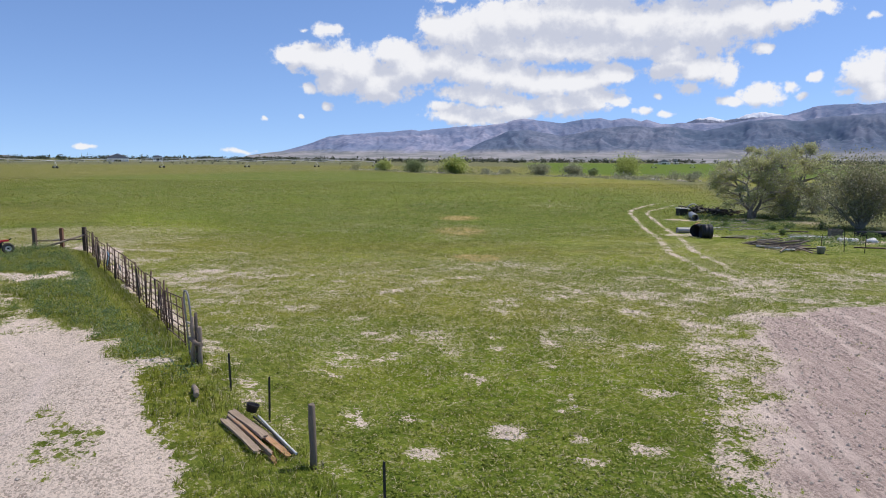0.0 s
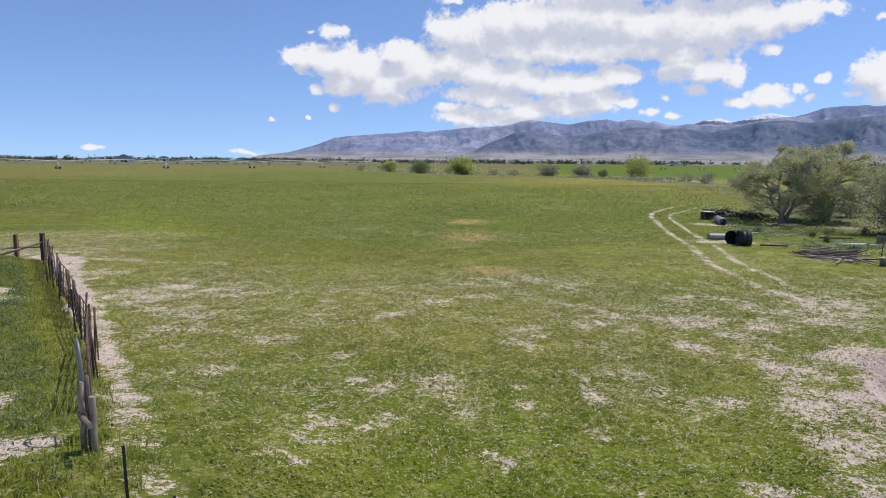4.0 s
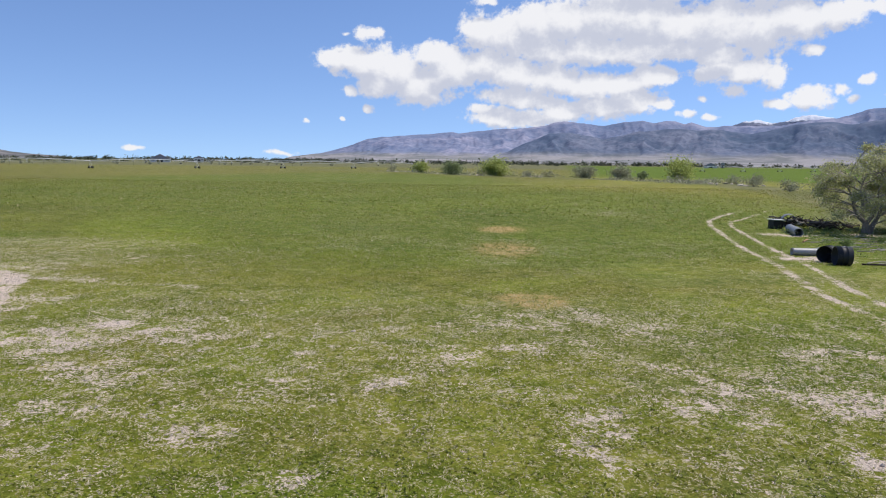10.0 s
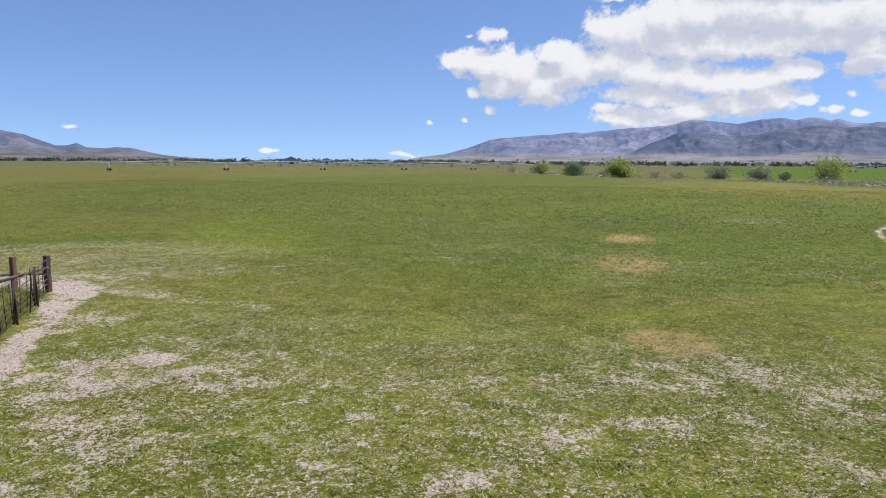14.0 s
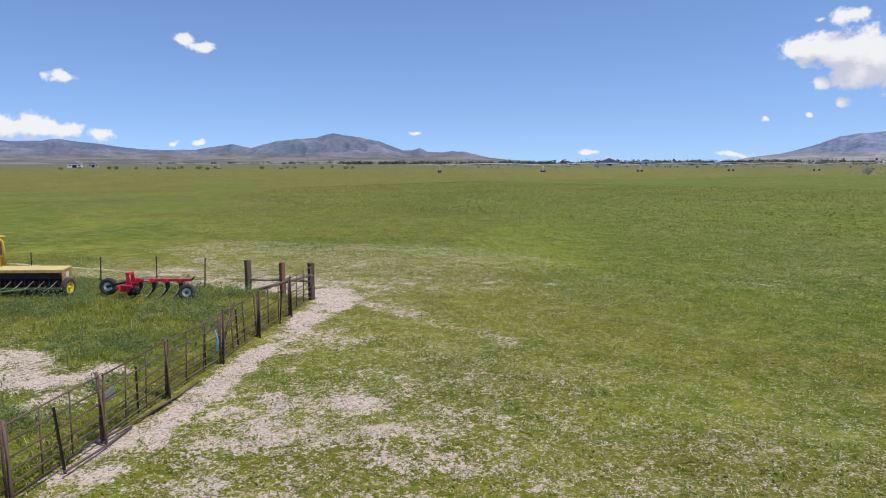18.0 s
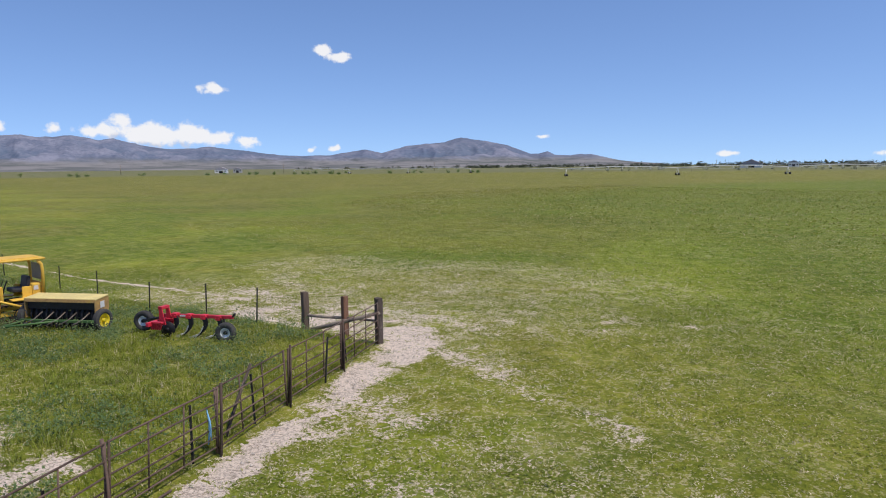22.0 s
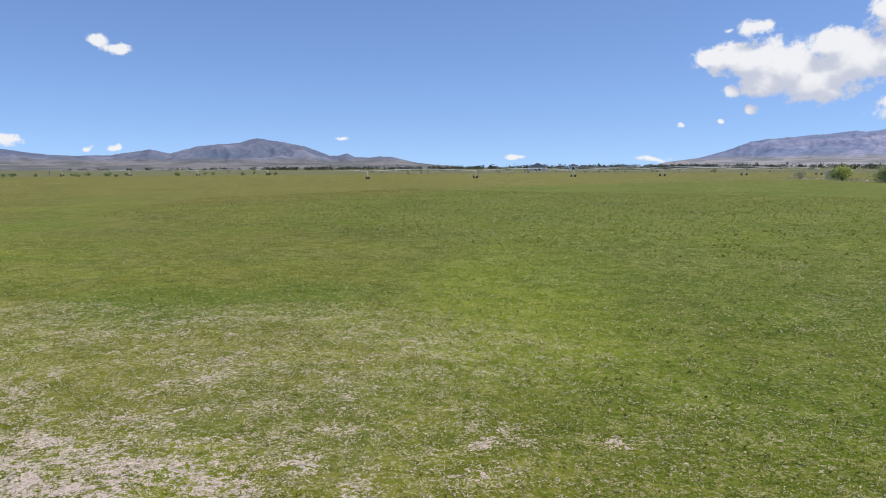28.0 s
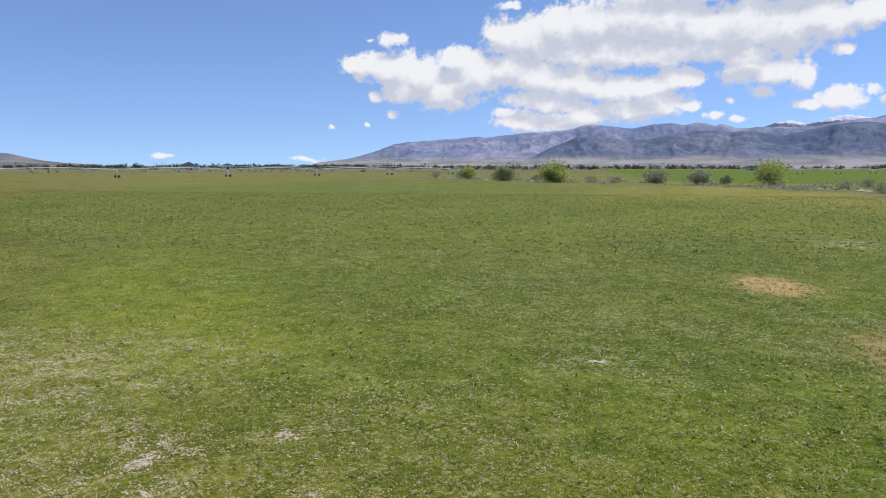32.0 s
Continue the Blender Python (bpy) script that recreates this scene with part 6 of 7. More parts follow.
def scrap():
    open_drum("black_tank", 18.35, 46.2, 0.53, 0.8, -6, BLACK, "dented black steel tank lying on its side in the grass", "tank")
    open_drum("black_drum", 18.32, 47.35, 0.48, 0.7, 38, BLACK, "open black steel drum lying beside the tank", "drum")
    open_drum("culvert_pipe", 18.1, 51.3, 0.24, 1.5, -3, GALVANISED, "short grey culvert pipe lying in dry grass", "pipe", end=False, bands=16)
    open_drum("culvert_pipe", 24.0, 65.0, 0.34, 4.2, 78, GALVANISED, "long grey corrugated culvert pipe lying by the scrap", "pipe", end=False, bands=26)
    open_drum("wide_culvert", 26.4, 73.2, 0.6, 1.5, 75, GALVANISED, "wide grey corrugated culvert section standing in the grass", "pipe", end=False, bands=10)
    t = thing("scrap_box", turned(24.7, 71.8, 12), "dark box with a pale lid among the scrap", "box")
    bm = bmesh.new()
    box(bm, (0.95, 0.9, 0.75), pose(0, 0, 0.38), 0.03)
    part("body", bm, BLACK, t)
    bm = bmesh.new()
    box(bm, (1.15, 1.05, 0.06), pose(0.03, 0, 0.8, 0, 2, 0), 0.015)
    part("lid", bm, WHITE, t)
    # boards thrown into a heap
    plank_rng = random.Random(71)
    for k in range(38):
        x, y = 19.2 + random.uniform(0, 2.6), 40.3 + random.gauss(0, 0.45)
        y -= (x - 19.2) * 0.8
        length = random.uniform(1.0, 2.6)
        bm = bmesh.new()
        old_plank(bm, length, random.uniform(0.07, 0.15), random.uniform(0.03, 0.07), plank_rng)
        dark = random.random()
        solid("board", bm, WOOD_GREY if dark < 0.6 else PLANK_GREY if dark < 0.9 else WOOD_BROWN, turned(x, y, -34 + random.gauss(0, 36), (random.uniform(-12, 12), random.uniform(-11, 9)), sink=-0.04 - 0.2 * random.random()),
              "weathered loose board in a lumber heap", "board", "boards in the lumber heap")
    for x, y, length, angle in ((19.8, 39.6, 1.5, -62), (20.5, 39.5, 1.3, -55), (21.0, 38.4, 1.2, -12), (20.2, 38.6, 1.0, -46), (20.4, 37.2, 0.8, 8)):
        bm = bmesh.new()
        tube(bm, [(0, 0, 0.1), (length / 2, 0.02, 0.12), (length, 0, 0.12)], 0.055, 9, wobble=0.06)
        solid("white_pole", bm, WHITE, turned(x, y, angle), "pale peeled pole lying on the lumber heap", "pole")
    t = thing("wash_tub", turned(22.1, 36.0, 20), "grey metal tub standing at the end of the boards", "tub")
    bm = bmesh.new()
    ring(bm, [(0, 0.02), (0, 0.2), (0.38, 0.24), (0.4, 0.25), (0.4, 0.22), (0.03, 0.18), (0.03, 0.02)], pose(0, 0, 0.02, 0, -90, 0), 20, closed=False)
    part("tub", bm, GALVANISED, t)
    for x, y, length, angle, r, mat, name, label in ((25.5, 47.6, 2.3, 12, 0.07, WHITE, "white_pipe", "straight white plastic pipe lying in the grass"), (27.7, 48.0, 1.0, -55, 0.07, WHITE, "white_pipe", "short white plastic pipe lying aslant in the grass"),
                                                    (31.2, 49.0, 5.5, -3, 0.26, BLACK, "black_pipe", "long thick black pipe lying by the bushes"), (26.0, 39.6, 2.4, -14, 0.05, RUST, "rusty_pipe", "thin rusty pipe lying in the grass"),
                                                    (27.5, 54.0, 2.4, -6, 0.06, WOOD_DARK, "dark_pole", "dark wooden pole lying in the grass"), (22.35, 40.4, 5.0, -91, 0.07, WOOD_DARK, "dark_pole", "long dark beam lying across the boards"), (20.0, 46.6, 1.8, -8, 0.05, WOOD_DARK, "dark_pole", "thin dark pole lying behind the tank"),
                                                    (22.8, 46.4, 2.4, -4, 0.05, WOOD_GREY, "grey_pole", "thin bleached pole lying in the grass"), (21.6, 56.0, 3.0, 30, 0.05, WHITE, "white_pole", "bleached white branch lying in the grass"),
                                                    (22.4, 60.2, 2.2, 60, 0.06, PLANK, "pale_pole", "pale broken pole lying aslant by the culvert")):
        bm = bmesh.new()
        tube(bm, [(0, 0, r), (length * 0.5, 0.03, r * 1.15), (length, 0, r)], r, 9, wobble=0.03)
        solid(name, bm, mat, turned(x, y, angle), label, "pipe" if "pipe" in name else "pole")
    for k, (x, y, angle) in enumerate(((28.0, 43.9, 15), (28.9, 43.4, -20), (29.6, 44.2, 35), (27.6, 44.6, 5))):
        t = thing("white_can", turned(x, y, angle), "dirty white plastic can lying on its side", "can", "white cans by the bushes")
        bm = bmesh.new()
        ring(bm, [(0, 0.05), (0.0, 0.13), (0.04, 0.15), (0.62, 0.15), (0.7, 0.11), (0.7, 0.05)], pose(0, 0, 0.13), 16, closed=False)
        part("body", bm, WHITE, t)
        bm = bmesh.new()
        ring(bm, [(0.7, 0.02), (0.7, 0.05), (0.76, 0.05), (0.76, 0.02)], pose(0, 0, 0.13), 10, closed=False)
        part("spout", bm, WHITE, t)
    t = thing("wooden_crate", turned(30.3, 50.2, -8), "grey slatted crate standing by the bushes", "crate")
    for k in range(4):
        for y in (-0.35, 0.35):
            bm = bmesh.new()
            box(bm, (0.9, 0.03, 0.11), pose(0, y, 0.08 + k * 0.14), 0.004)
            part("slat", bm, WOOD_GREY, t)
    for x in (-0.42, 0.42):
        bm = bmesh.new()
        box(bm, (0.06, 0.66, 0.56), pose(x, 0, 0.28), 0.006)
        part("end_panel", bm, WOOD_GREY, t)
    for k in range(5):
        bm = bmesh.new()
        r = 0.42 + 0.015 * k
        ring(bm, [(-0.02, r - 0.02), (-0.02, r + 0.02), (0.02, r + 0.02), (0.02, r - 0.02)], pose(0, 0, 0.45, 0, 0, 70), 22)
        if k == 0:
            t = thing("wire_coil", turned(29.9, 40.8, 10, (8, 0)), "coil of grey fence wire standing on edge", "wire coil")
        ob = part("loop", bm, GALVANISED, t)
        ob.location = (0.03 * k, 0.0, 0.01 * k)
    for x, y, tall in ((23.9, 36.8, 1.3), (24.9, 36.4, 1.2), (23.2, 38.2, 1.0)):
        tee_post(x, y, tall, (random.uniform(-4, 4), random.uniform(-4, 4)), "dark steel stake standing in the lumber heap")
    # brush heap of dark limbs, added in place of the shaded bank under the trees
    for k in range(46):
        f = random.random()
        x, y = 26.6 + 3.4 * f + random.gauss(0, 0.3), 75.0 - 5.6 * f + random.gauss(0, 0.9)
        length = random.uniform(1.2, 3.2)
        bm = bmesh.new()
        pts = [(length * (i / 4 - 0.5), random.gauss(0, 0.18), 0.08 + random.uniform(0, 0.75)) for i in range(5)]
        tube(bm, pts, [0.09, 0.075, 0.06, 0.045, 0.02], 6, wobble=0.1)
        for i in (1, 2, 3):
            q = Vector(pts[i])
            tube(bm, [q, q + Vector((random.gauss(0, 0.3), random.gauss(0, 0.3), random.uniform(0.1, 0.45)))], [0.03, 0.01], 5, caps=False)
        solid("fallen_limb", bm, WOOD_DARK if k % 4 else BARK, turned(x, y, random.uniform(-70, 70)), "dark dead limb in the brush heap under the trees", "branch", "limbs in the brush heap")
    for x, y, angle, s in ((-4.0, 26.9, 40, 0.16), (3.4, 9.0, 0, 0.12)):
        bm = bmesh.new()
        bmesh.ops.create_icosphere(bm, subdivisions=2, radius=s * 0.5)
        for v in bm.verts:
            v.co *= 1 + 0.35 * (noise.noise(v.co * 3.1 / s) )
            v.co.z *= 0.6
        solid("stone", bm, STONE, turned(x, y, angle), "pale grey stone lying in the grass", "stone")


# ---------------------------------------------------------------- trees and bushes
def leaves(points, size, mat, name, parent, spread, droop=0.3):
    """A crown of single small leaves, as many as there are points; each is a bent pair of triangles."""
    pts = np.asarray(points, float)
    n = len(pts)
    rng = np.random.default_rng(n + int(spread * 1000))
    pts = pts + rng.normal(0, spread, pts.shape)
    a = rng.normal(0, 1, (n, 3))
    a[:, 2] -= droop
    a /= np.linalg.norm(a, axis=1)[:, None]
    b = np.cross(a, rng.normal(0, 1, (n, 3)))
    b /= np.linalg.norm(b, axis=1)[:, None]
    c = np.cross(a, b)
    s = size * rng.uniform(0.6, 1.4, (n, 1))
    verts = np.stack((pts, pts + a * s * 0.55 + b * s * 0.3, pts + a * s * 1.1 + c * s * 0.15, pts + a * s * 0.55 - b * s * 0.3), 1).reshape(-1, 3)
    faces = np.arange(4 * n).reshape(n, 4)
    ob = sheet(name, verts, faces, mat, "", "", "", False)
    ob.parent = parent
    return ob


def tree(name, x, y, wide, tall, seed, clumps, label, mat, stems=4, low=0.2, bare=0.16):
    """A spreading tree: stems that fork near the ground, limbs out to clumps of leaves over an uneven dome; some twigs are dead."""
    rng = random.Random(seed)
    t = thing(name, turned(x, y), label, "tree")
    trunk = bmesh.new()
    nodes = []
    for k in range(stems):
        a = math.tau * (k + rng.uniform(-0.25, 0.25)) / stems
        out = rng.uniform(0.3, 0.55) * wide / 2
        end = Vector((math.cos(a) * out, math.sin(a) * out, tall * rng.uniform(0.55, 0.75)))
        pts = [Vector((0.22 * math.cos(a), 0.22 * math.sin(a), -0.2))]
        for f in (0.15, 0.32, 0.5, 0.68, 0.85, 1.0):
            pts.append(Vector((end.x * f ** 0.85, end.y * f ** 0.85, end.z * f)) + Vector((rng.gauss(0, 0.14), rng.gauss(0, 0.14), rng.gauss(0, 0.08))))
        tube(trunk, pts, [0.034 * tall, 0.027 * tall, 0.023 * tall, 0.018 * tall, 0.014 * tall, 0.010 * tall, 0.006 * tall], 9, caps=False, wobble=0.12)
        nodes += pts[1:]
    part("trunk", trunk, BARK, t, "grey trunk forked near the ground")
    limbs, places = bmesh.new(), []
    for k in range(clumps):
        up = rng.uniform(-0.8, 1.0)
        a, r = rng.uniform(0, math.tau), rng.uniform(0.62, 1.0) ** 0.7
        flat = math.sqrt(max(0.0, 1 - max(0.0, up) ** 2)) * (1.0 if up > 0 else 1 + 0.35 * up)
        c = Vector((math.cos(a) * flat * r * wide / 2, math.sin(a) * flat * r * wide / 2, tall * (0.54 + 0.45 * up * r)))
        c *= 1 + 0.30 * noise.noise(c * 0.5 + Vector((seed, 0, 0)))
        c.z = min(max(c.z, low * tall), tall)
        start = min(nodes, key=lambda p: (p - c).length + 1.2 * max(0.0, p.z - c.z + 0.5))
        mid = start.lerp(c, 0.5) + Vector((rng.gauss(0, 0.2), rng.gauss(0, 0.2), rng.uniform(-0.05, 0.3)))
        tube(limbs, [start, start.lerp(mid, 0.55) + Vector((0, 0, 0.08)), mid, mid.lerp(c, 0.6), c], [0.075, 0.06, 0.045, 0.03, 0.014], 6, caps=False)
        dead = rng.random() < bare
        for i in range(7 if dead else 5):
            tip = c + Vector((rng.gauss(0, 0.6), rng.gauss(0, 0.6), rng.gauss(0.1, 0.4)))
            tube(limbs, [mid.lerp(c, rng.uniform(0.3, 0.9)), c.lerp(tip, 0.5) + Vector((0, 0, 0.06)), tip], [0.022, 0.014, 0.006], 4, caps=False)
        size = rng.uniform(0.22, 0.46)
        for i in range(60 if dead else rng.randint(210, 360)):
            places.append((c.x + rng.gauss(0, size), c.y + rng.gauss(0, size), max(0.3, c.z + rng.gauss(0, size * 0.62))))
    part("branchwork", limbs, LIMB, t, "pale grey limbs and twigs")
    leaves(places, 0.15, mat, "crown", t, 0.05)
    return t


def bush(name, x, y, wide, tall, count, seed, mat, leaf, label, group="", stems=9):
    """A bush: many thin stems from one foot, leaves in uneven clumps."""
    rng = random.Random(seed)
    nrng = np.random.default_rng(seed)
    t = thing(name, turned(x, y), label, "bush", group)
    bm = bmesh.new()
    clumps = []
    for k in range(stems):
        a, out = rng.uniform(0, math.tau), rng.uniform(0.1, 0.95)
        end = Vector((math.cos(a) * out * wide / 2, math.sin(a) * out * wide / 2, tall * (1 - 0.55 * out ** 2) * rng.uniform(0.7, 1.0)))
        mid = end * 0.5 + Vector((rng.gauss(0, 0.08), rng.gauss(0, 0.08), 0.08)) * wide
        tube(bm, [(0, 0, -0.1), mid, end], [0.02 * tall, 0.012 * tall, 0.004 * tall], 5, caps=False)
        for q in (0.35, 0.6, 0.8, 1.0):
            c = mid * (2 * q) if q < 0.5 else mid + (end - mid) * (2 * q - 1)
            clumps.append((c, rng.uniform(0.10, 0.2) * wide))
    part("stem_tangle", bm, BARK, t)
    pts = []
    for c, r in clumps:
        q = nrng.normal(0, 1, (count // len(clumps), 3)) * r * (0.8, 0.8, 0.6) + np.array(c)
        pts.append(q)
    pts = np.concatenate(pts)
    pts[:, 2] = np.abs(pts[:, 2])
    leaves(pts, leaf, mat, "foliage", t, 0.02 * wide)
    return t


def plants():
    tree("cottonwood_tree", 31.1, 68.9, 9.0, 7.3, 12, 92, "wide olive-green tree with a dark forked trunk", LEAF_OLIVE)
    tree("cottonwood_tree", 36.0, 70.6, 8.2, 7.6, 23, 92, "tall olive-green tree growing beside another one", LEAF_OLIVE, low=0.12)
    bush("willow_bush", 34.4, 68.6, 4.2, 2.4, 3600, 31, LEAF_OLIVE, 0.12, "low olive-green thicket at the foot of the trees", stems=14)
    bush("willow_bush", 36.6, 58.2, 8.4, 6.2, 26000, 37, LEAF_SHADE, 0.15, "large rounded olive-green bush above the scrap", stems=26)
    bush("willow_bush", 42.5, 57.0, 7.0, 5.2, 11000, 39, LEAF_SHADE, 0.14, "dense olive-green bush at the field's edge", stems=12)
    bush("willow_bush", -3.6, 279.0, 11.5, 6.2, 5200, 41, LEAF_GREEN, 0.6, "bright spring-green willow on the ditch bank", stems=12)
    bush("willow_bush", -22.5, 300.0, 10.0, 4.6, 3200, 43, LEAF_DITCH, 0.5, "dark green willow bush on the ditch bank", stems=10)
    bush("willow_bush", -38.0, 320.0, 8.5, 4.6, 2000, 44, LEAF_GREEN, 0.55, "small spring-green bush on the ditch bank", stems=9)
    bush("willow_bush", 58.5, 246.0, 12.0, 6.4, 4200, 47, LEAF_GREEN, 0.55, "pale green rounded willow on the ditch bank", stems=12)
    bush("willow_bush", 29.5, 272.0, 11.0, 3.2, 2600, 49, LEAF_SAGE, 0.5, "grey-green low bush on the ditch bank", stems=9)
    bush("willow_bush", 40.5, 258.0, 9.0, 3.6, 2000, 51, LEAF_SAGE, 0.5, "grey-green bush beside the ditch", stems=9)
    bush("willow_bush", 47.0, 252.0, 4.0, 2.6, 1200, 53, LEAF_DITCH, 0.45, "dark small bush beside the ditch", stems=7)
    for k, (x, y, w, h) in enumerate(((-10.0, 290.0, 6, 2.6), (8.0, 276.0, 5, 2.2), (16.0, 268.0, 6, 2.0), (66.0, 214.0, 6, 2.4), (63.0, 190.0, 5, 2.0), (60.0, 160.0, 5, 2.2), (56.0, 120.0, 5, 2.6), (50.0, 104.0, 6, 3.0), (46.0, 84.0, 6, 3.4),
                                      (54.0, 70.0, 8, 4.4), (-55.0, 340.0, 7, 2.6), (76.0, 226.0, 7, 2.0), (41.0, 76.0, 4, 2.2), (27.5, 55.0, 1.0, 0.5), (30.0, 57.5, 1.2, 0.6), (24.5, 58.0, 1.0, 0.5), (28.2, 61.0, 1.1, 0.6), (33.0, 58.0, 1.4, 0.7), (26.0, 50.0, 0.9, 0.45),
                                      (31.0, 46.5, 1.2, 0.6), (24.0, 42.5, 0.9, 0.4), (33.5, 47.0, 1.5, 0.9))):
        bush("scrub_bush", x, y, w, h, 700 if h > 1.5 else 420, 60 + k, LEAF_SAGE if h > 1.5 else LEAF_WEED, 0.32 if h > 1.5 else 0.1, "grey-green scrub bush on the ditch bank" if h > 1.5 else "dark green weed clump among the scrap", "scrub bushes" if h > 1.5 else "weeds among the scrap", 6)


def ditch_growth():
    """Low scrub, reeds and pale rubble along the ditch, far off."""
    rng = np.random.default_rng(717)
    line = np.array(DITCH[1:5])
    n = 9000
    seg = rng.integers(0, len(line) - 1, n)
    f = rng.uniform(0, 1, (n, 1))
    at = line[seg] * (1 - f) + line[seg + 1] * f + rng.normal(0, 5.0, (n, 2))
    keep = rough(at[:, 0], at[:, 1], 9.0, 3, 719) > 0.5
    at = at[keep]
    n = len(at)
    tall = 0.3 + 2.0 * np.clip(rough(at[:, 0], at[:, 1], 6.0, 3, 721) - 0.42, 0, 1) * 3
    pts = np.concatenate((at, (tall * rng.uniform(0, 1, n))[:, None]), 1)
    a, b = rng.normal(0, 1, (n, 3)), rng.normal(0, 1, (n, 3))
    verts = np.stack((pts, pts + a * 0.28, pts + b * 0.28), 1).reshape(-1, 3)
    sheet("ditch_scrub", verts, np.arange(3 * n).reshape(n, 3), LEAF_SAGE, "low grey-green scrub along the ditch", "scrub", "stuff", False)
    prng = random.Random(723)
    for k in range(44):
        x, y = prng.choice(((-58, 357), (-50, 349), (-14, 293), (-9, 287), (-30, 318), (52, 226), (60, 214), (57, 238), (10, 268), (62, 200)))
        x, y, r = x + prng.gauss(0, 4.0), y + prng.gauss(0, 3.0), prng.uniform(0.3, 0.9)
        bm = bmesh.new()
        bmesh.ops.create_icosphere(bm, subdivisions=1, radius=r)
        for v in bm.verts:
            v.co *= 1 + 0.5 * noise.noise(v.co * 1.7 / r + Vector((k, 0, 0)))
            v.co.z *= 0.6
        solid("rubble_block", bm, STONE, turned(x, y, prng.uniform(0, 360)), "pale rubble block on the ditch bank", "stone", "rubble on the ditch bank")


def tree_belt():
    """Far belts of trees along the valley, one object: uneven clumps of leaves."""
    rng = np.random.default_rng(77)
    pts, sizes = [], []
    for (x0, y0), (x1, y1), count, tall, leaf in (((-700, 1500), (1700, 1900), 420, 9.0, 2.4), ((-1500, 1300), (-300, 1750), 240, 8.5, 2.2), ((-700, 900), (150, 1250), 60, 6.0, 1.6), ((900, 2050), (2300, 1500), 260, 11.0, 2.6), ((-1900, 1000), (-900, 1350), 90, 6, 2.2)):
        f = rng.uniform(0, 1, count)
        cx, cy = x0 + (x1 - x0) * f + rng.normal(0, 18, count), y0 + (y1 - y0) * f + rng.normal(0, 18, count)
        h = tall * rng.uniform(0.45, 1.0, count)
        for k in range(count):
            m = 26
            q = rng.normal(0, 1, (m, 3)) * (h[k] * 0.55, h[k] * 0.55, h[k] * 0.28) + (cx[k], cy[k], h[k] * 0.55)
            pts.append(q)
            sizes.append(np.full(m, leaf))
    pts, sizes = np.concatenate(pts), np.concatenate(sizes)[:, None]
    pts[:, 2] = np.maximum(pts[:, 2], 0.2)
    n = len(pts)
    a, b = rng.normal(0, 1, (n, 3)), rng.normal(0, 1, (n, 3))
    verts = np.stack((pts, pts + a * sizes, pts + b * sizes), 1).reshape(-1, 3)
    sheet("tree_belt", verts, np.arange(3 * n).reshape(n, 3), leaf_material("far_tree_leaves", (0.045, 0.06, 0.035), (0.10, 0.115, 0.06), (0.13, 0.12, 0.08)), "dark line of far trees across the valley", "trees", "stuff", False)


# ---------------------------------------------------------------- irrigation machines and far buildings
def pivot_machine(start, way, count, gap, label, boom=True, tall=3.6, pipe=0.17):
    """A wheeled sprinkler line: towers on two wheels, arched truss spans between them."""
    way = Vector(way).normalized()
    t = thing("pivot_irrigator", pose(start[0], start[1], foot(*start), 0, 0, math.degrees(math.atan2(way.y, way.x))), label, "irrigator")
    for k in range(count):
        x = k * gap
        bm = bmesh.new()
        for y in (-1.9, 1.9):
            tube(bm, [(x, y, 0.5), (x, 0.0, tall)], 0.09, 6)
        tube(bm, [(x, -2.0, 0.62), (x, 2.0, 0.62)], 0.12, 6)
        box(bm, (0.35, 0.5, 0.35), pose(x, 0, 1.0), 0.02)
        tower = part("tower", bm, ZINC, t)
        for y in (-2.0, 2.0):
            bm = bmesh.new()
            ring(bm, [(-0.15, 0.2), (-0.17, 0.6), (0.17, 0.6), (0.15, 0.2)], pose(x, y, 0.58, 0, 0, 90), 16, closed=False)
            part("wheel", bm, RUBBER, tower)
        if k < count - 1:
            bm = bmesh.new()
            arch = [(x + gap * f, 0, tall + 0.9 * math.sin(math.pi * f)) for f in np.linspace(0, 1, 9)]
            tube(bm, arch, pipe, 6)
            low = [(x + gap * f, 0, tall - 0.1 - 0.35 * math.sin(math.pi * f)) for f in np.linspace(0, 1, 9)]
            tube(bm, low, pipe * 0.35, 4)
            span = part("span", bm, ZINC, t)
            for i in range(1, 8):
                bm = bmesh.new()
                for y in (-0.7, 0.7):
                    tube(bm, [arch[i], (low[i][0], y, low[i][2])], pipe * 0.5, 4)
                part("strut", bm, ZINC, span)
            for i in range(1, 8, 2):
                bm = bmesh.new()
                tube(bm, [arch[i], (arch[i][0], 0, 1.6)], pipe * 0.2, 4)
                part("drop_hose", bm, BLACK, span)
    if boom:
        bm = bmesh.new()
        tube(bm, [(0, 0, tall), (-9, 0, tall + 0.7), (-18, 0, tall + 0.1)], pipe * 0.6, 6)
        tube(bm, [(0, 0, tall + 1.2), (-10, 0, tall + 0.7)], pipe * 0.3, 4)
        part("end_boom", bm, ZINC, t)


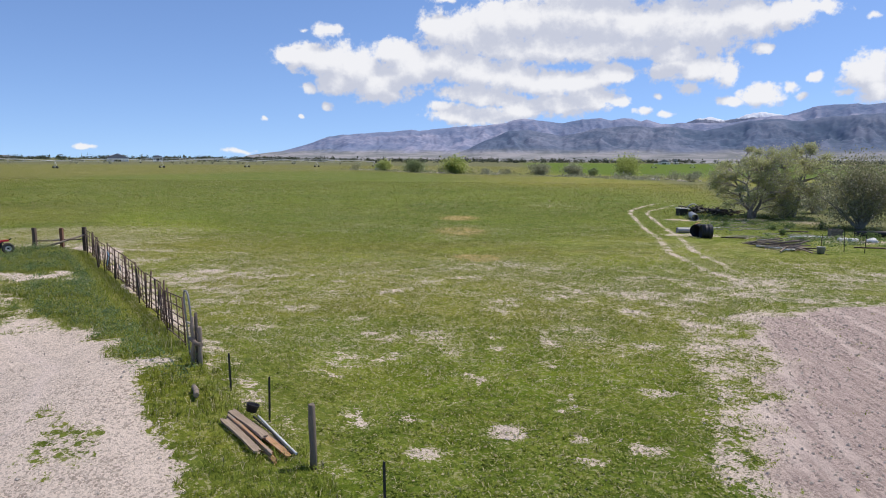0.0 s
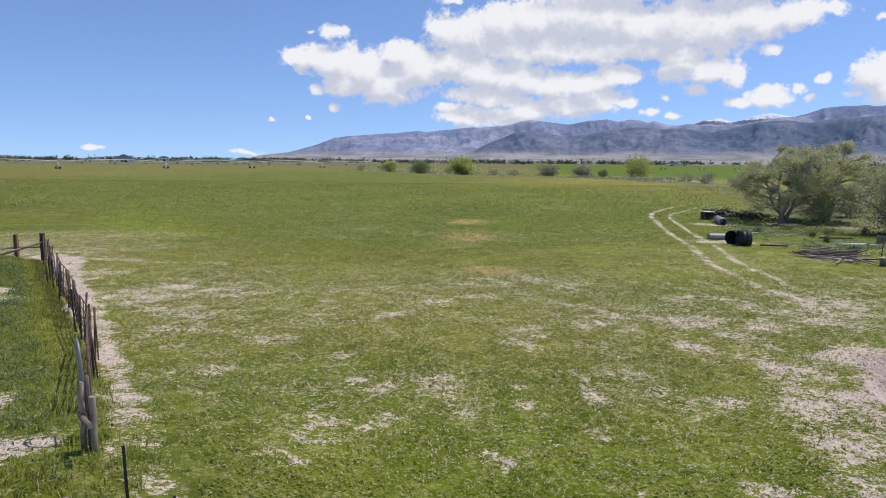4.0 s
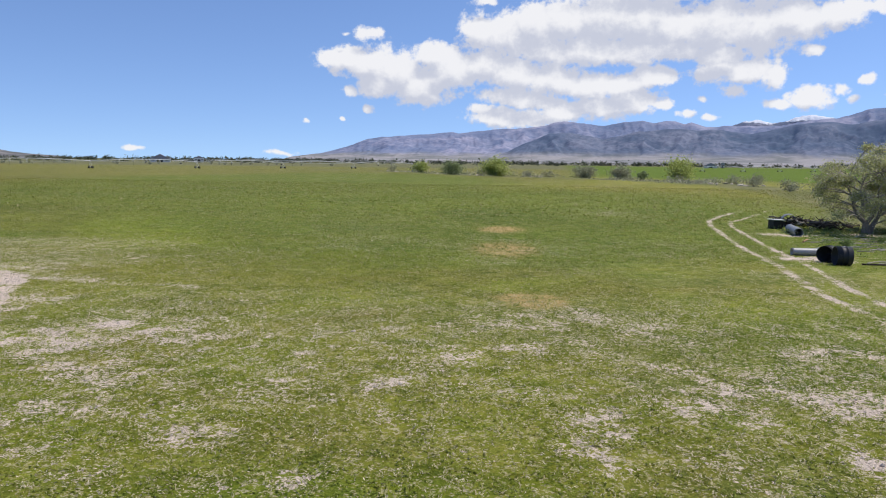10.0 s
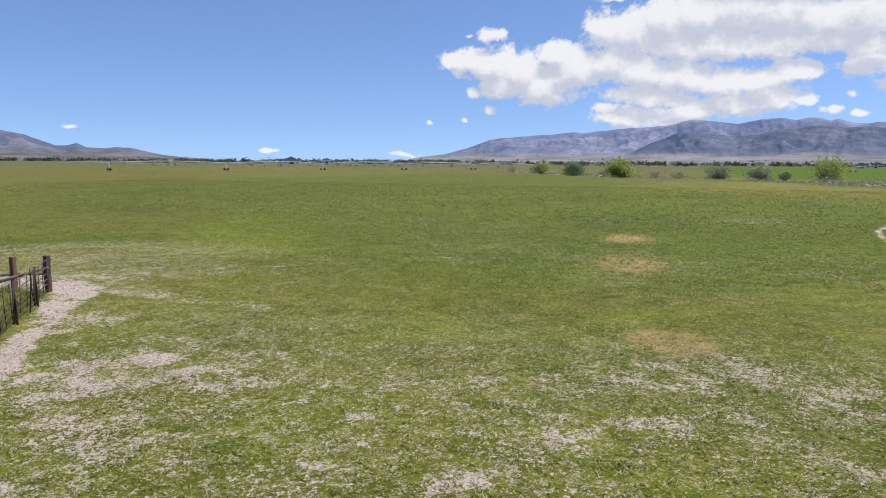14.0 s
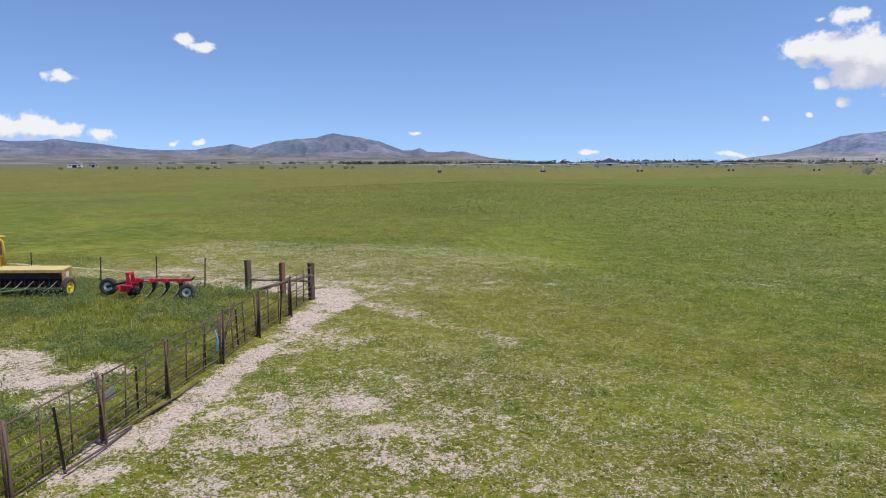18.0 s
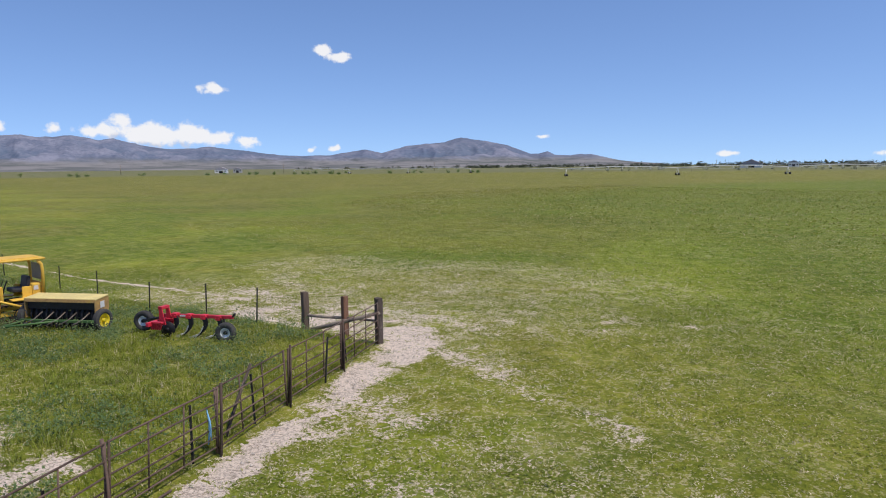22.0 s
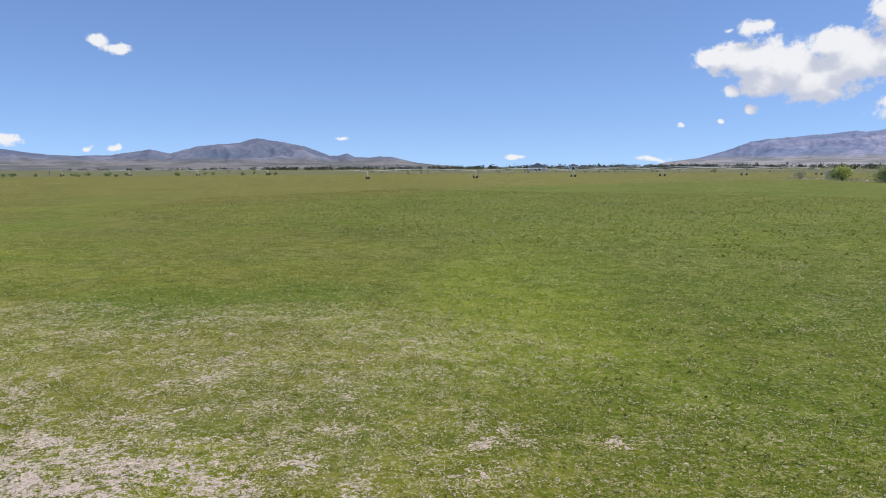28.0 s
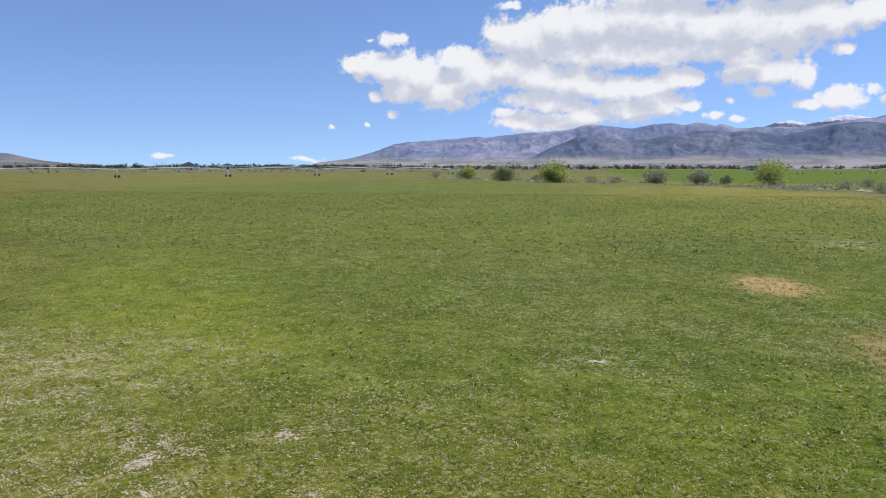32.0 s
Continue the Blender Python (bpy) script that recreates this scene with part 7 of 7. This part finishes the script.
def farm_building(x, y, wide, deep, tall, angle, wall_mat, label):
    t = thing("farm_building", turned(x, y, angle), label, "building")
    bm = bmesh.new()
    box(bm, (wide, deep, tall), pose(0, 0, tall / 2), 0.05)
    part("wall", bm, wall_mat, t)
    bm = bmesh.new()
    plate(bm, [(-wide * 0.54, 0), (wide * 0.54, 0), (0, wide * 0.24)], deep * 1.06, pose(0, 0, tall))
    part("roof", bm, ROOF, t)
    bm = bmesh.new()
    box(bm, (wide * 0.3, 0.2, tall * 0.7), pose(0, -deep / 2 - 0.1, tall * 0.35), 0.02)
    part("door", bm, BLACK, t)
    for k in (-1, 1):
        bm = bmesh.new()
        box(bm, (wide * 0.14, 0.15, tall * 0.25), pose(k * wide * 0.33, -deep / 2 - 0.07, tall * 0.6), 0.02)
        part("window", bm, STEEL_DARK, t)


def utility_pole(x, y, tall):
    t = thing("utility_pole", turned(x, y, math.degrees(math.atan2(-x, y))), "grey wooden utility pole far across the field", "utility pole", "utility poles")
    bm = bmesh.new()
    tube(bm, [(0, 0, -0.3), (0, 0, tall)], [0.22, 0.15], 8)
    part("pole", bm, WOOD_GREY, t)
    bm = bmesh.new()
    box(bm, (2.4, 0.14, 0.16), pose(0, 0, tall - 0.8), 0.01)
    part("crossarm", bm, WOOD_GREY, t)


def far_things():
    pivot_machine((-232.0, 282.0), (0.6, 0.8), 6, 55.0, "galvanised wheeled sprinkler line across the meadow")
    pivot_machine((-428.0, 391.0), (-0.85, -0.5), 4, 55.0, "distant galvanised sprinkler line at the meadow's end", False)
    pivot_machine((-330.0, 690.0), (0.97, 0.22), 5, 50.0, "distant white sprinkler line beyond the meadow", False, 4.2, 0.2)
    pivot_machine((150.0, 560.0), (0.78, 0.62), 6, 52.0, "galvanised sprinkler line over the bright green crop", False)
    farm_building(-46.0, 368.0, 5.5, 4.0, 2.6, 10, WHITE, "small white shed beyond the ditch")
    farm_building(-460.0, 900.0, 26.0, 12.0, 4.5, 25, WHITE, "long white farm shed near the knoll")
    farm_building(-420.0, 930.0, 12.0, 9.0, 6.0, 25, WHITE, "pale farmhouse near the knoll")
    farm_building(330.0, 1180.0, 20.0, 9.0, 3.6, -15, WHITE, "pale farm shed beyond the green crop")
    farm_building(352.0, 1190.0, 6.0, 6.0, 8.0, -15, CONCRETE, "narrow grey farm store beyond the green crop")
    farm_building(-800.0, 330.0, 14.0, 9.0, 4.0, 60, WHITE, "pale far farmhouse at the foot of the hills")
    farm_building(-830.0, 362.0, 10.0, 8.0, 4.0, 60, CONCRETE, "grey far barn at the foot of the hills")
    for x, y in ((-760.0, 210.0), (-700.0, 360.0), (-640.0, 520.0), (-560.0, 690.0), (-480.0, 850.0), (-430.0, 905.0), (-390.0, 1000.0)):
        utility_pole(x, y, 10.0)
    for k in range(34):
        rng = random.Random(900 + k)
        a, r = radians(rng.uniform(-84, -47)), rng.uniform(560, 680)
        bush("juniper_bush", math.sin(a) * r, math.cos(a) * r, rng.uniform(2.5, 5.5), rng.uniform(1.4, 2.8), 90, 900 + k, LEAF_WEED, 0.8, "small dark shrub at the far end of the meadow", "far shrubs", 4)
    for k in range(26):
        rng = random.Random(950 + k)
        a, r = radians(rng.uniform(-40, -14)), rng.uniform(620, 820)
        bush("juniper_bush", math.sin(a) * r, math.cos(a) * r, rng.uniform(3, 7), rng.uniform(2, 4), 90, 950 + k, LEAF_SAGE, 0.9, "small grey-green shrub at the far end of the meadow", "far shrubs", 4)


# ---------------------------------------------------------------- grass, weeds, stones
def blades(name, x, y, tall, wide, count, label, seed, lean=0.5, mat=None):
    """Grass as single bent blades: at every place a tuft of so many."""
    rng = np.random.default_rng(seed)
    n = len(x) * count
    bx = np.repeat(x, count) + rng.normal(0, 0.07, n)
    by = np.repeat(y, count) + rng.normal(0, 0.07, n)
    h = np.repeat(tall, count) * rng.uniform(0.55, 1.25, n)
    bz = height(bx, by) - 0.01
    a = rng.uniform(0, math.tau, n)
    out = h * rng.uniform(0.1, 1.0, n) * lean
    w = wide * rng.uniform(0.6, 1.4, n)
    dx, dy = np.cos(a), np.sin(a)
    foot_a = np.stack((bx - dy * w, by + dx * w, bz), 1)
    foot_b = np.stack((bx + dy * w, by - dx * w, bz), 1)
    mid_a = np.stack((bx + dx * out * 0.35 + dy * w * 0.8, by + dy * out * 0.35 - dx * w * 0.8, bz + h * 0.6), 1)
    mid_b = np.stack((bx + dx * out * 0.35 - dy * w * 0.8, by + dy * out * 0.35 + dx * w * 0.8, bz + h * 0.6), 1)
    tip = np.stack((bx + dx * out, by + dy * out, bz + h * (1 - 0.25 * lean)), 1)
    verts = np.stack((foot_a, foot_b, mid_a, mid_b, tip), 1).reshape(-1, 3)
    i = np.arange(n)[:, None] * 5
    faces = np.concatenate((i + (0, 1, 2), i + (0, 2, 3), i + (3, 2, 4)), 0)
    ob = sheet(name, verts, faces, mat or BLADES, label, "grass", "stuff", False)
    m = masks(np.repeat(x, count), np.repeat(y, count))
    for key in ("dry", "lush", "young", "dull"):
        weigh(ob, key, np.repeat(m[key], 5))


def scatter(x0, x1, y0, y1, per_metre, seed, bare_limit=1.0):
    rng = np.random.default_rng(seed)
    n = int((x1 - x0) * (y1 - y0) * per_metre)
    x, y = rng.uniform(x0, x1, n), rng.uniform(y0, y1, n)
    m = masks(x, y)
    keep = rng.uniform(0, 1, n) > np.clip(m["bare"] * 1.15 - 0.08, 0, 0.985)
    return x[keep], y[keep], {k: v[keep] for k, v in m.items()}


def leafy(name, x, y, count, size, tall, label, seed, mat, slim=0.6):
    """Low broad leaves lying every way, so many at each place."""
    rng = np.random.default_rng(seed)
    n = len(x) * count
    bx, by = np.repeat(x, count) + rng.normal(0, 0.05, n), np.repeat(y, count) + rng.normal(0, 0.05, n)
    at = np.stack((bx, by, height(bx, by) + tall * rng.uniform(0.1, 1.0, n)), 1)
    a = rng.normal(0, 1, (n, 3)) * (1, 1, 0.45)
    b = np.cross(a, rng.normal(0, 0.5, (n, 3)) + (0, 0, 1.2))
    a, b = (v / np.linalg.norm(v, axis=1)[:, None] * size * rng.uniform(0.5, 1.3, (n, 1)) for v in (a, b))
    verts = np.stack((at - a, at - b * slim, at + a, at + b * slim), 1).reshape(-1, 3)
    ob = sheet(name, verts, np.arange(4 * n).reshape(n, 4), mat, label, "plants", "stuff", False)
    m = masks(np.repeat(x, count), np.repeat(y, count))
    for key in ("dry", "lush", "young", "dull"):
        weigh(ob, key, np.repeat(m[key], 4))


def grass():
    parts = []
    for area, density in (((-46, 24, 2, 34), 26.0), ((-34, 6, 34, 46), 24.0), ((-50, 20, 46, 58), 9.0), ((-60, 30, 56, 84), 3.5)):
        x, y, m = scatter(*area, density, 100 + len(parts))
        yard = in_yard(x, y)
        clumpy = rough(x, y, 0.9, 3, 81)
        tall = (0.04 + 0.075 * clumpy ** 1.5) * (1 + 0.35 * m["lush"])
        keep = yard < 0.35
        parts.append((x[keep], y[keep], tall[keep]))
    x, y, tall = (np.concatenate(v) for v in zip(*parts))
    blades("meadow_grass", x, y, tall, 0.009, 5, "short green and straw-coloured meadow grass", 5, 2.0)
    # low leafy plants between the blades
    x, y, m = scatter(-15, 13, 3, 31, 80.0, 231)
    s, out = fence_place(x, y)
    keep = (out > 0.4) & (rough(x, y, 0.6, 3, 233) > 0.40)
    leafy("meadow_leaves", x[keep], y[keep], 4, 0.030, 0.05, "low broad green leaves in the meadow turf", 232, LEAFY)
    x, y, m = scatter(-31, -3, 31, 47, 72.0, 235)
    keep = (behind(x, y) > 0.6) & (rough(x, y, 0.6, 3, 233) > 0.40 + 0.16 * m["straw"])
    leafy("meadow_leaves", x[keep], y[keep], 4, 0.028, 0.05, "low broad green leaves in the northern turf", 236, LEAFY)
    # clumps and tussocks, farther out
    for area, density, tall, size, seed in (((-75, 36, 44, 75), 8.0, 0.07, 0.055, 221), ((-125, 62, 75, 170), 2.2, 0.10, 0.105, 223)):
        x, y, m = scatter(*area, density, seed)
        some = (np.random.default_rng(seed + 1).uniform(0, 1, len(x)) < 0.35 + 0.9 * rough(x, y, 2.0, 3, 87)) & (in_yard(x, y) < 0.3) & (np.abs(x + 12) < 30 + 0.75 * y)
        leafy("tussocks", x[some], y[some], 4, size, tall, "small green tussocks scattered over the meadow", seed, TUSSOCK_BLADES, 0.5)
    # dead pale tufts left from last year, thick where the turf is thin
    x, y, m = scatter(-44, 16, 10, 58, 30.0, 211)
    pale = (np.random.default_rng(212).uniform(0, 1, len(x)) < np.clip(m["bare"] * 2.4 - 0.06 + 0.06 * m["dry"] + 0.10 * step(26, 20, y) + 0.75 * m["straw"] * step(0.25, 0.6, rough(x, y, 0.9, 3, 217)), 0, 0.85)) & (in_yard(x, y) < 0.3) & (m["bare"] < 0.75)
    x, y = x[pale], y[pale]
    leafy("dry_tufts", x, y, 6, 0.032, 0.06, "dead pale straw stalks lying in the meadow", 7, STRAW_BLADES, 0.3)
    # thicker mats of it on the swathe beyond the corner
    x, y, m = scatter(-44, -14, 34, 56, 34.0, 241)
    mat = (np.random.default_rng(242).uniform(0, 1, len(x)) < 0.70 * m["straw"] * step(0.42, 0.58, rough(x, y, 0.9, 4, 219))) & (behind(x, y) > 0.5)
    leafy("straw_mats", x[mat], y[mat], 7, 0.042, 0.05, "matted pale dead straw on thin turf", 243, STRAW_BLADES, 0.3)
    # tall growth in the yard and along the fence's inner side
    x, y, m = scatter(-46, 3, 2, 34, 44.0, 207)
    s, out = fence_place(x, y)
    yard = in_yard(x, y)
    edge = np.interp(y, [p[0] for p in ROAD_EDGE], [p[1] for p in ROAD_EDGE])
    bank = (out < -0.1) & (behind(x, y) < -0.2) & (m["bare"] < 0.45)
    x, y = x[bank], y[bank]
    clumpy = rough(x, y, 1.3, 3, 83)
    blades("tall_grass", x, y, 0.08 + 0.27 * clumpy ** 1.5, 0.0055, 9, "tall rank green grass in the farmyard", 6, 1.3, RANK_BLADES)


def weeds():
    rng = np.random.default_rng(303)
    x, y, m = scatter(-42, -5, 8, 33, 5.0, 304)
    s, out = fence_place(x, y)
    yard = in_yard(x, y) * ((rough(x, y, 2.2, 3, 91) > 0.49) | ((out > -3.0) & (s > 13.5) & (s < 24) & (rough(x, y, 1.2, 3, 93) > 0.42))) * (m["bare"] < 0.35)
    x, y = x[yard > 0.6], y[yard > 0.6]
    per = 120
    n = len(x) * per
    r = np.repeat(rng.uniform(0.16, 0.34, len(x)), per)
    px, py = np.repeat(x, per) + rng.normal(0, 1, n) * r * 0.7, np.repeat(y, per) + rng.normal(0, 1, n) * r * 0.7
    pz = height(px, py) + np.abs(rng.normal(0, 1, n)) * r * 0.75
    pts = np.stack((px, py, pz), 1)
    a, b = rng.normal(0, 1, (n, 3)), rng.normal(0, 1, (n, 3))
    s = rng.uniform(0.012, 0.026, (n, 1))
    verts = np.stack((pts, pts + a * s, pts + (a + b) * s * 0.8, pts + b * s), 1).reshape(-1, 3)
    sheet("weeds", verts, np.arange(4 * n).reshape(n, 4), LEAF_BLUISH, "dark bluish-green leafy weeds in the yard", "weeds", "stuff", False)


def scrap_weeds():
    """Small dark tufts over the ground of the scrap heap."""
    rng = np.random.default_rng(505)
    x, y = rng.uniform(19, 38, 900), rng.uniform(40, 72, 900)
    keep = (rough(x, y, 3.5, 3, 507) > 0.52) & (x > 15.5 + 0.12 * y)
    x, y = x[keep], y[keep]
    per = 26
    n = len(x) * per
    r = np.repeat(rng.uniform(0.10, 0.34, len(x)), per)
    px, py = np.repeat(x, per) + rng.normal(0, 1, n) * r, np.repeat(y, per) + rng.normal(0, 1, n) * r
    pts = np.stack((px, py, height(px, py) + np.abs(rng.normal(0, 1, n)) * r * 0.7), 1)
    a, b = rng.normal(0, 1, (n, 3)), rng.normal(0, 1, (n, 3))
    verts = np.stack((pts, pts + a * 0.07, pts + b * 0.07), 1).reshape(-1, 3)
    sheet("scrap_weeds", verts, np.arange(3 * n).reshape(n, 3), LEAF_WEED, "dark green weed tufts over the scrap ground", "weeds", "stuff", False)


def pebbles():
    rng = np.random.default_rng(404)
    x, y = rng.uniform(-34, 16, 150000), rng.uniform(2, 40, 150000)
    m = masks(x, y)
    _, beside = fence_place(x, y)
    keep = rng.uniform(0, 1, len(x)) < np.clip(m["bare"] - 0.45, 0, 1) * np.where((beside < -1.2) & (y < 24), 0.12, 0.9)
    x, y = x[keep][:30000], y[keep][:30000]
    n = len(x)
    s = 0.010 + 0.036 * rng.uniform(0, 1, n) ** 3
    z = height(x, y)
    base = np.array([(1, 0, 0), (0, 1, 0), (-1, 0, 0), (0, -1, 0), (0, 0, 0.8), (0, 0, -0.6)], float)
    turn = rng.uniform(0, math.tau, n)
    c, si = np.cos(turn), np.sin(turn)
    shape = base[None] * rng.uniform(0.6, 1.4, (n, 6, 1)) * s[:, None, None]
    vx = shape[:, :, 0] * c[:, None] - shape[:, :, 1] * si[:, None] + x[:, None]
    vy = shape[:, :, 0] * si[:, None] + shape[:, :, 1] * c[:, None] + y[:, None]
    vz = shape[:, :, 2] + z[:, None] + 0.3 * s[:, None]
    faces = np.array([(0, 1, 4), (1, 2, 4), (2, 3, 4), (3, 0, 4), (1, 0, 5), (2, 1, 5), (3, 2, 5), (0, 3, 5)])
    sheet("pebbles", np.stack((vx, vy, vz), 2).reshape(-1, 3), (np.arange(n)[:, None, None] * 6 + faces[None]).reshape(-1, 3), STONE, "pale clods and pebbles on the bare soil", "pebbles", "stuff", False)


def sticks():
    """Bleached sticks and splinters strewn round the scrap."""
    rng = random.Random(808)
    bm = bmesh.new()
    for k in range(120):
        x = rng.uniform(19.5, 30.0)
        y = rng.choice((rng.gauss(47.5, 1.8), rng.uniform(43, 66), rng.gauss(59.0, 3.0)))
        if x < 15.5 + 0.12 * y:
            continue
        z, a, n, r = foot(x, y), rng.uniform(-0.7, 0.9), rng.uniform(0.3, 1.7), rng.uniform(0.02, 0.05)
        dx, dy = math.cos(a) * n / 2, math.sin(a) * n / 2
        tube(bm, [(x - dx, y - dy, z + 0.05), (x + rng.gauss(0, 0.04), y + rng.gauss(0, 0.04), z + 0.09), (x + dx, y + dy, z + 0.06)], [r, r * 0.9, r * 0.6], 5, wobble=0.1)
    solid("strewn_sticks", bm, BLEACHED, Matrix(), "bleached sticks and splinters strewn in the grass", "sticks", kind="stuff")


def clods():
    """Crumbled lumps lying in the furrows of the tilled lot."""
    rng = np.random.default_rng(606)
    n = 150000
    x, y = rng.uniform(5, 24, n), rng.uniform(2.5, 22, n)
    m = masks(x, y)
    across = x * math.cos(radians(9)) - y * math.sin(radians(9))
    rows = 0.5 + 0.5 * np.cos(across * math.tau / 0.21 + 2.5 * (rough(x, y, 2.5, 3, 607) - 0.5))
    keep = (m["pink"] > 0.35) & (m["rut"] < 0.3) & (rng.uniform(0, 1, n) < (0.18 + 0.45 * rows ** 3) * step(0.25, 0.65, rough(x, y, 1.7, 3, 609)))
    x, y = x[keep], y[keep]
    n = len(x)
    s = 0.009 + 0.032 * rng.uniform(0, 1, n) ** 2.5
    turn = radians(99) + rng.normal(0, 0.5, n)
    base = np.array([(1.5, 0, 0), (0, 0.8, 0.1), (-1.5, 0, 0), (0, -0.8, 0.05), (0, 0, 0.5)], float)
    shape = base[None] * rng.uniform(0.6, 1.4, (n, 5, 1)) * s[:, None, None]
    c, si = np.cos(turn)[:, None], np.sin(turn)[:, None]
    verts = np.stack((shape[:, :, 0] * c - shape[:, :, 1] * si + x[:, None], shape[:, :, 0] * si + shape[:, :, 1] * c + y[:, None], shape[:, :, 2] + height(x, y)[:, None]), 2)
    faces = np.array([(0, 1, 4), (1, 2, 4), (2, 3, 4), (3, 0, 4)])
    sheet("soil_clods", verts.reshape(-1, 3), (np.arange(n)[:, None, None] * 5 + faces[None]).reshape(-1, 3), CLOD, "crumbled pinkish soil clods in the tilled lot", "clods", "stuff", False)


corner_brace()
pipe_fence()
line_posts()
gateway()
plank_heap()
plough()
seed_drill()
crawler_tractor()
scrap()
plants()
tree_belt()
ditch_growth()
far_things()
grass()
weeds()
scrap_weeds()
pebbles()
clods()
sticks()
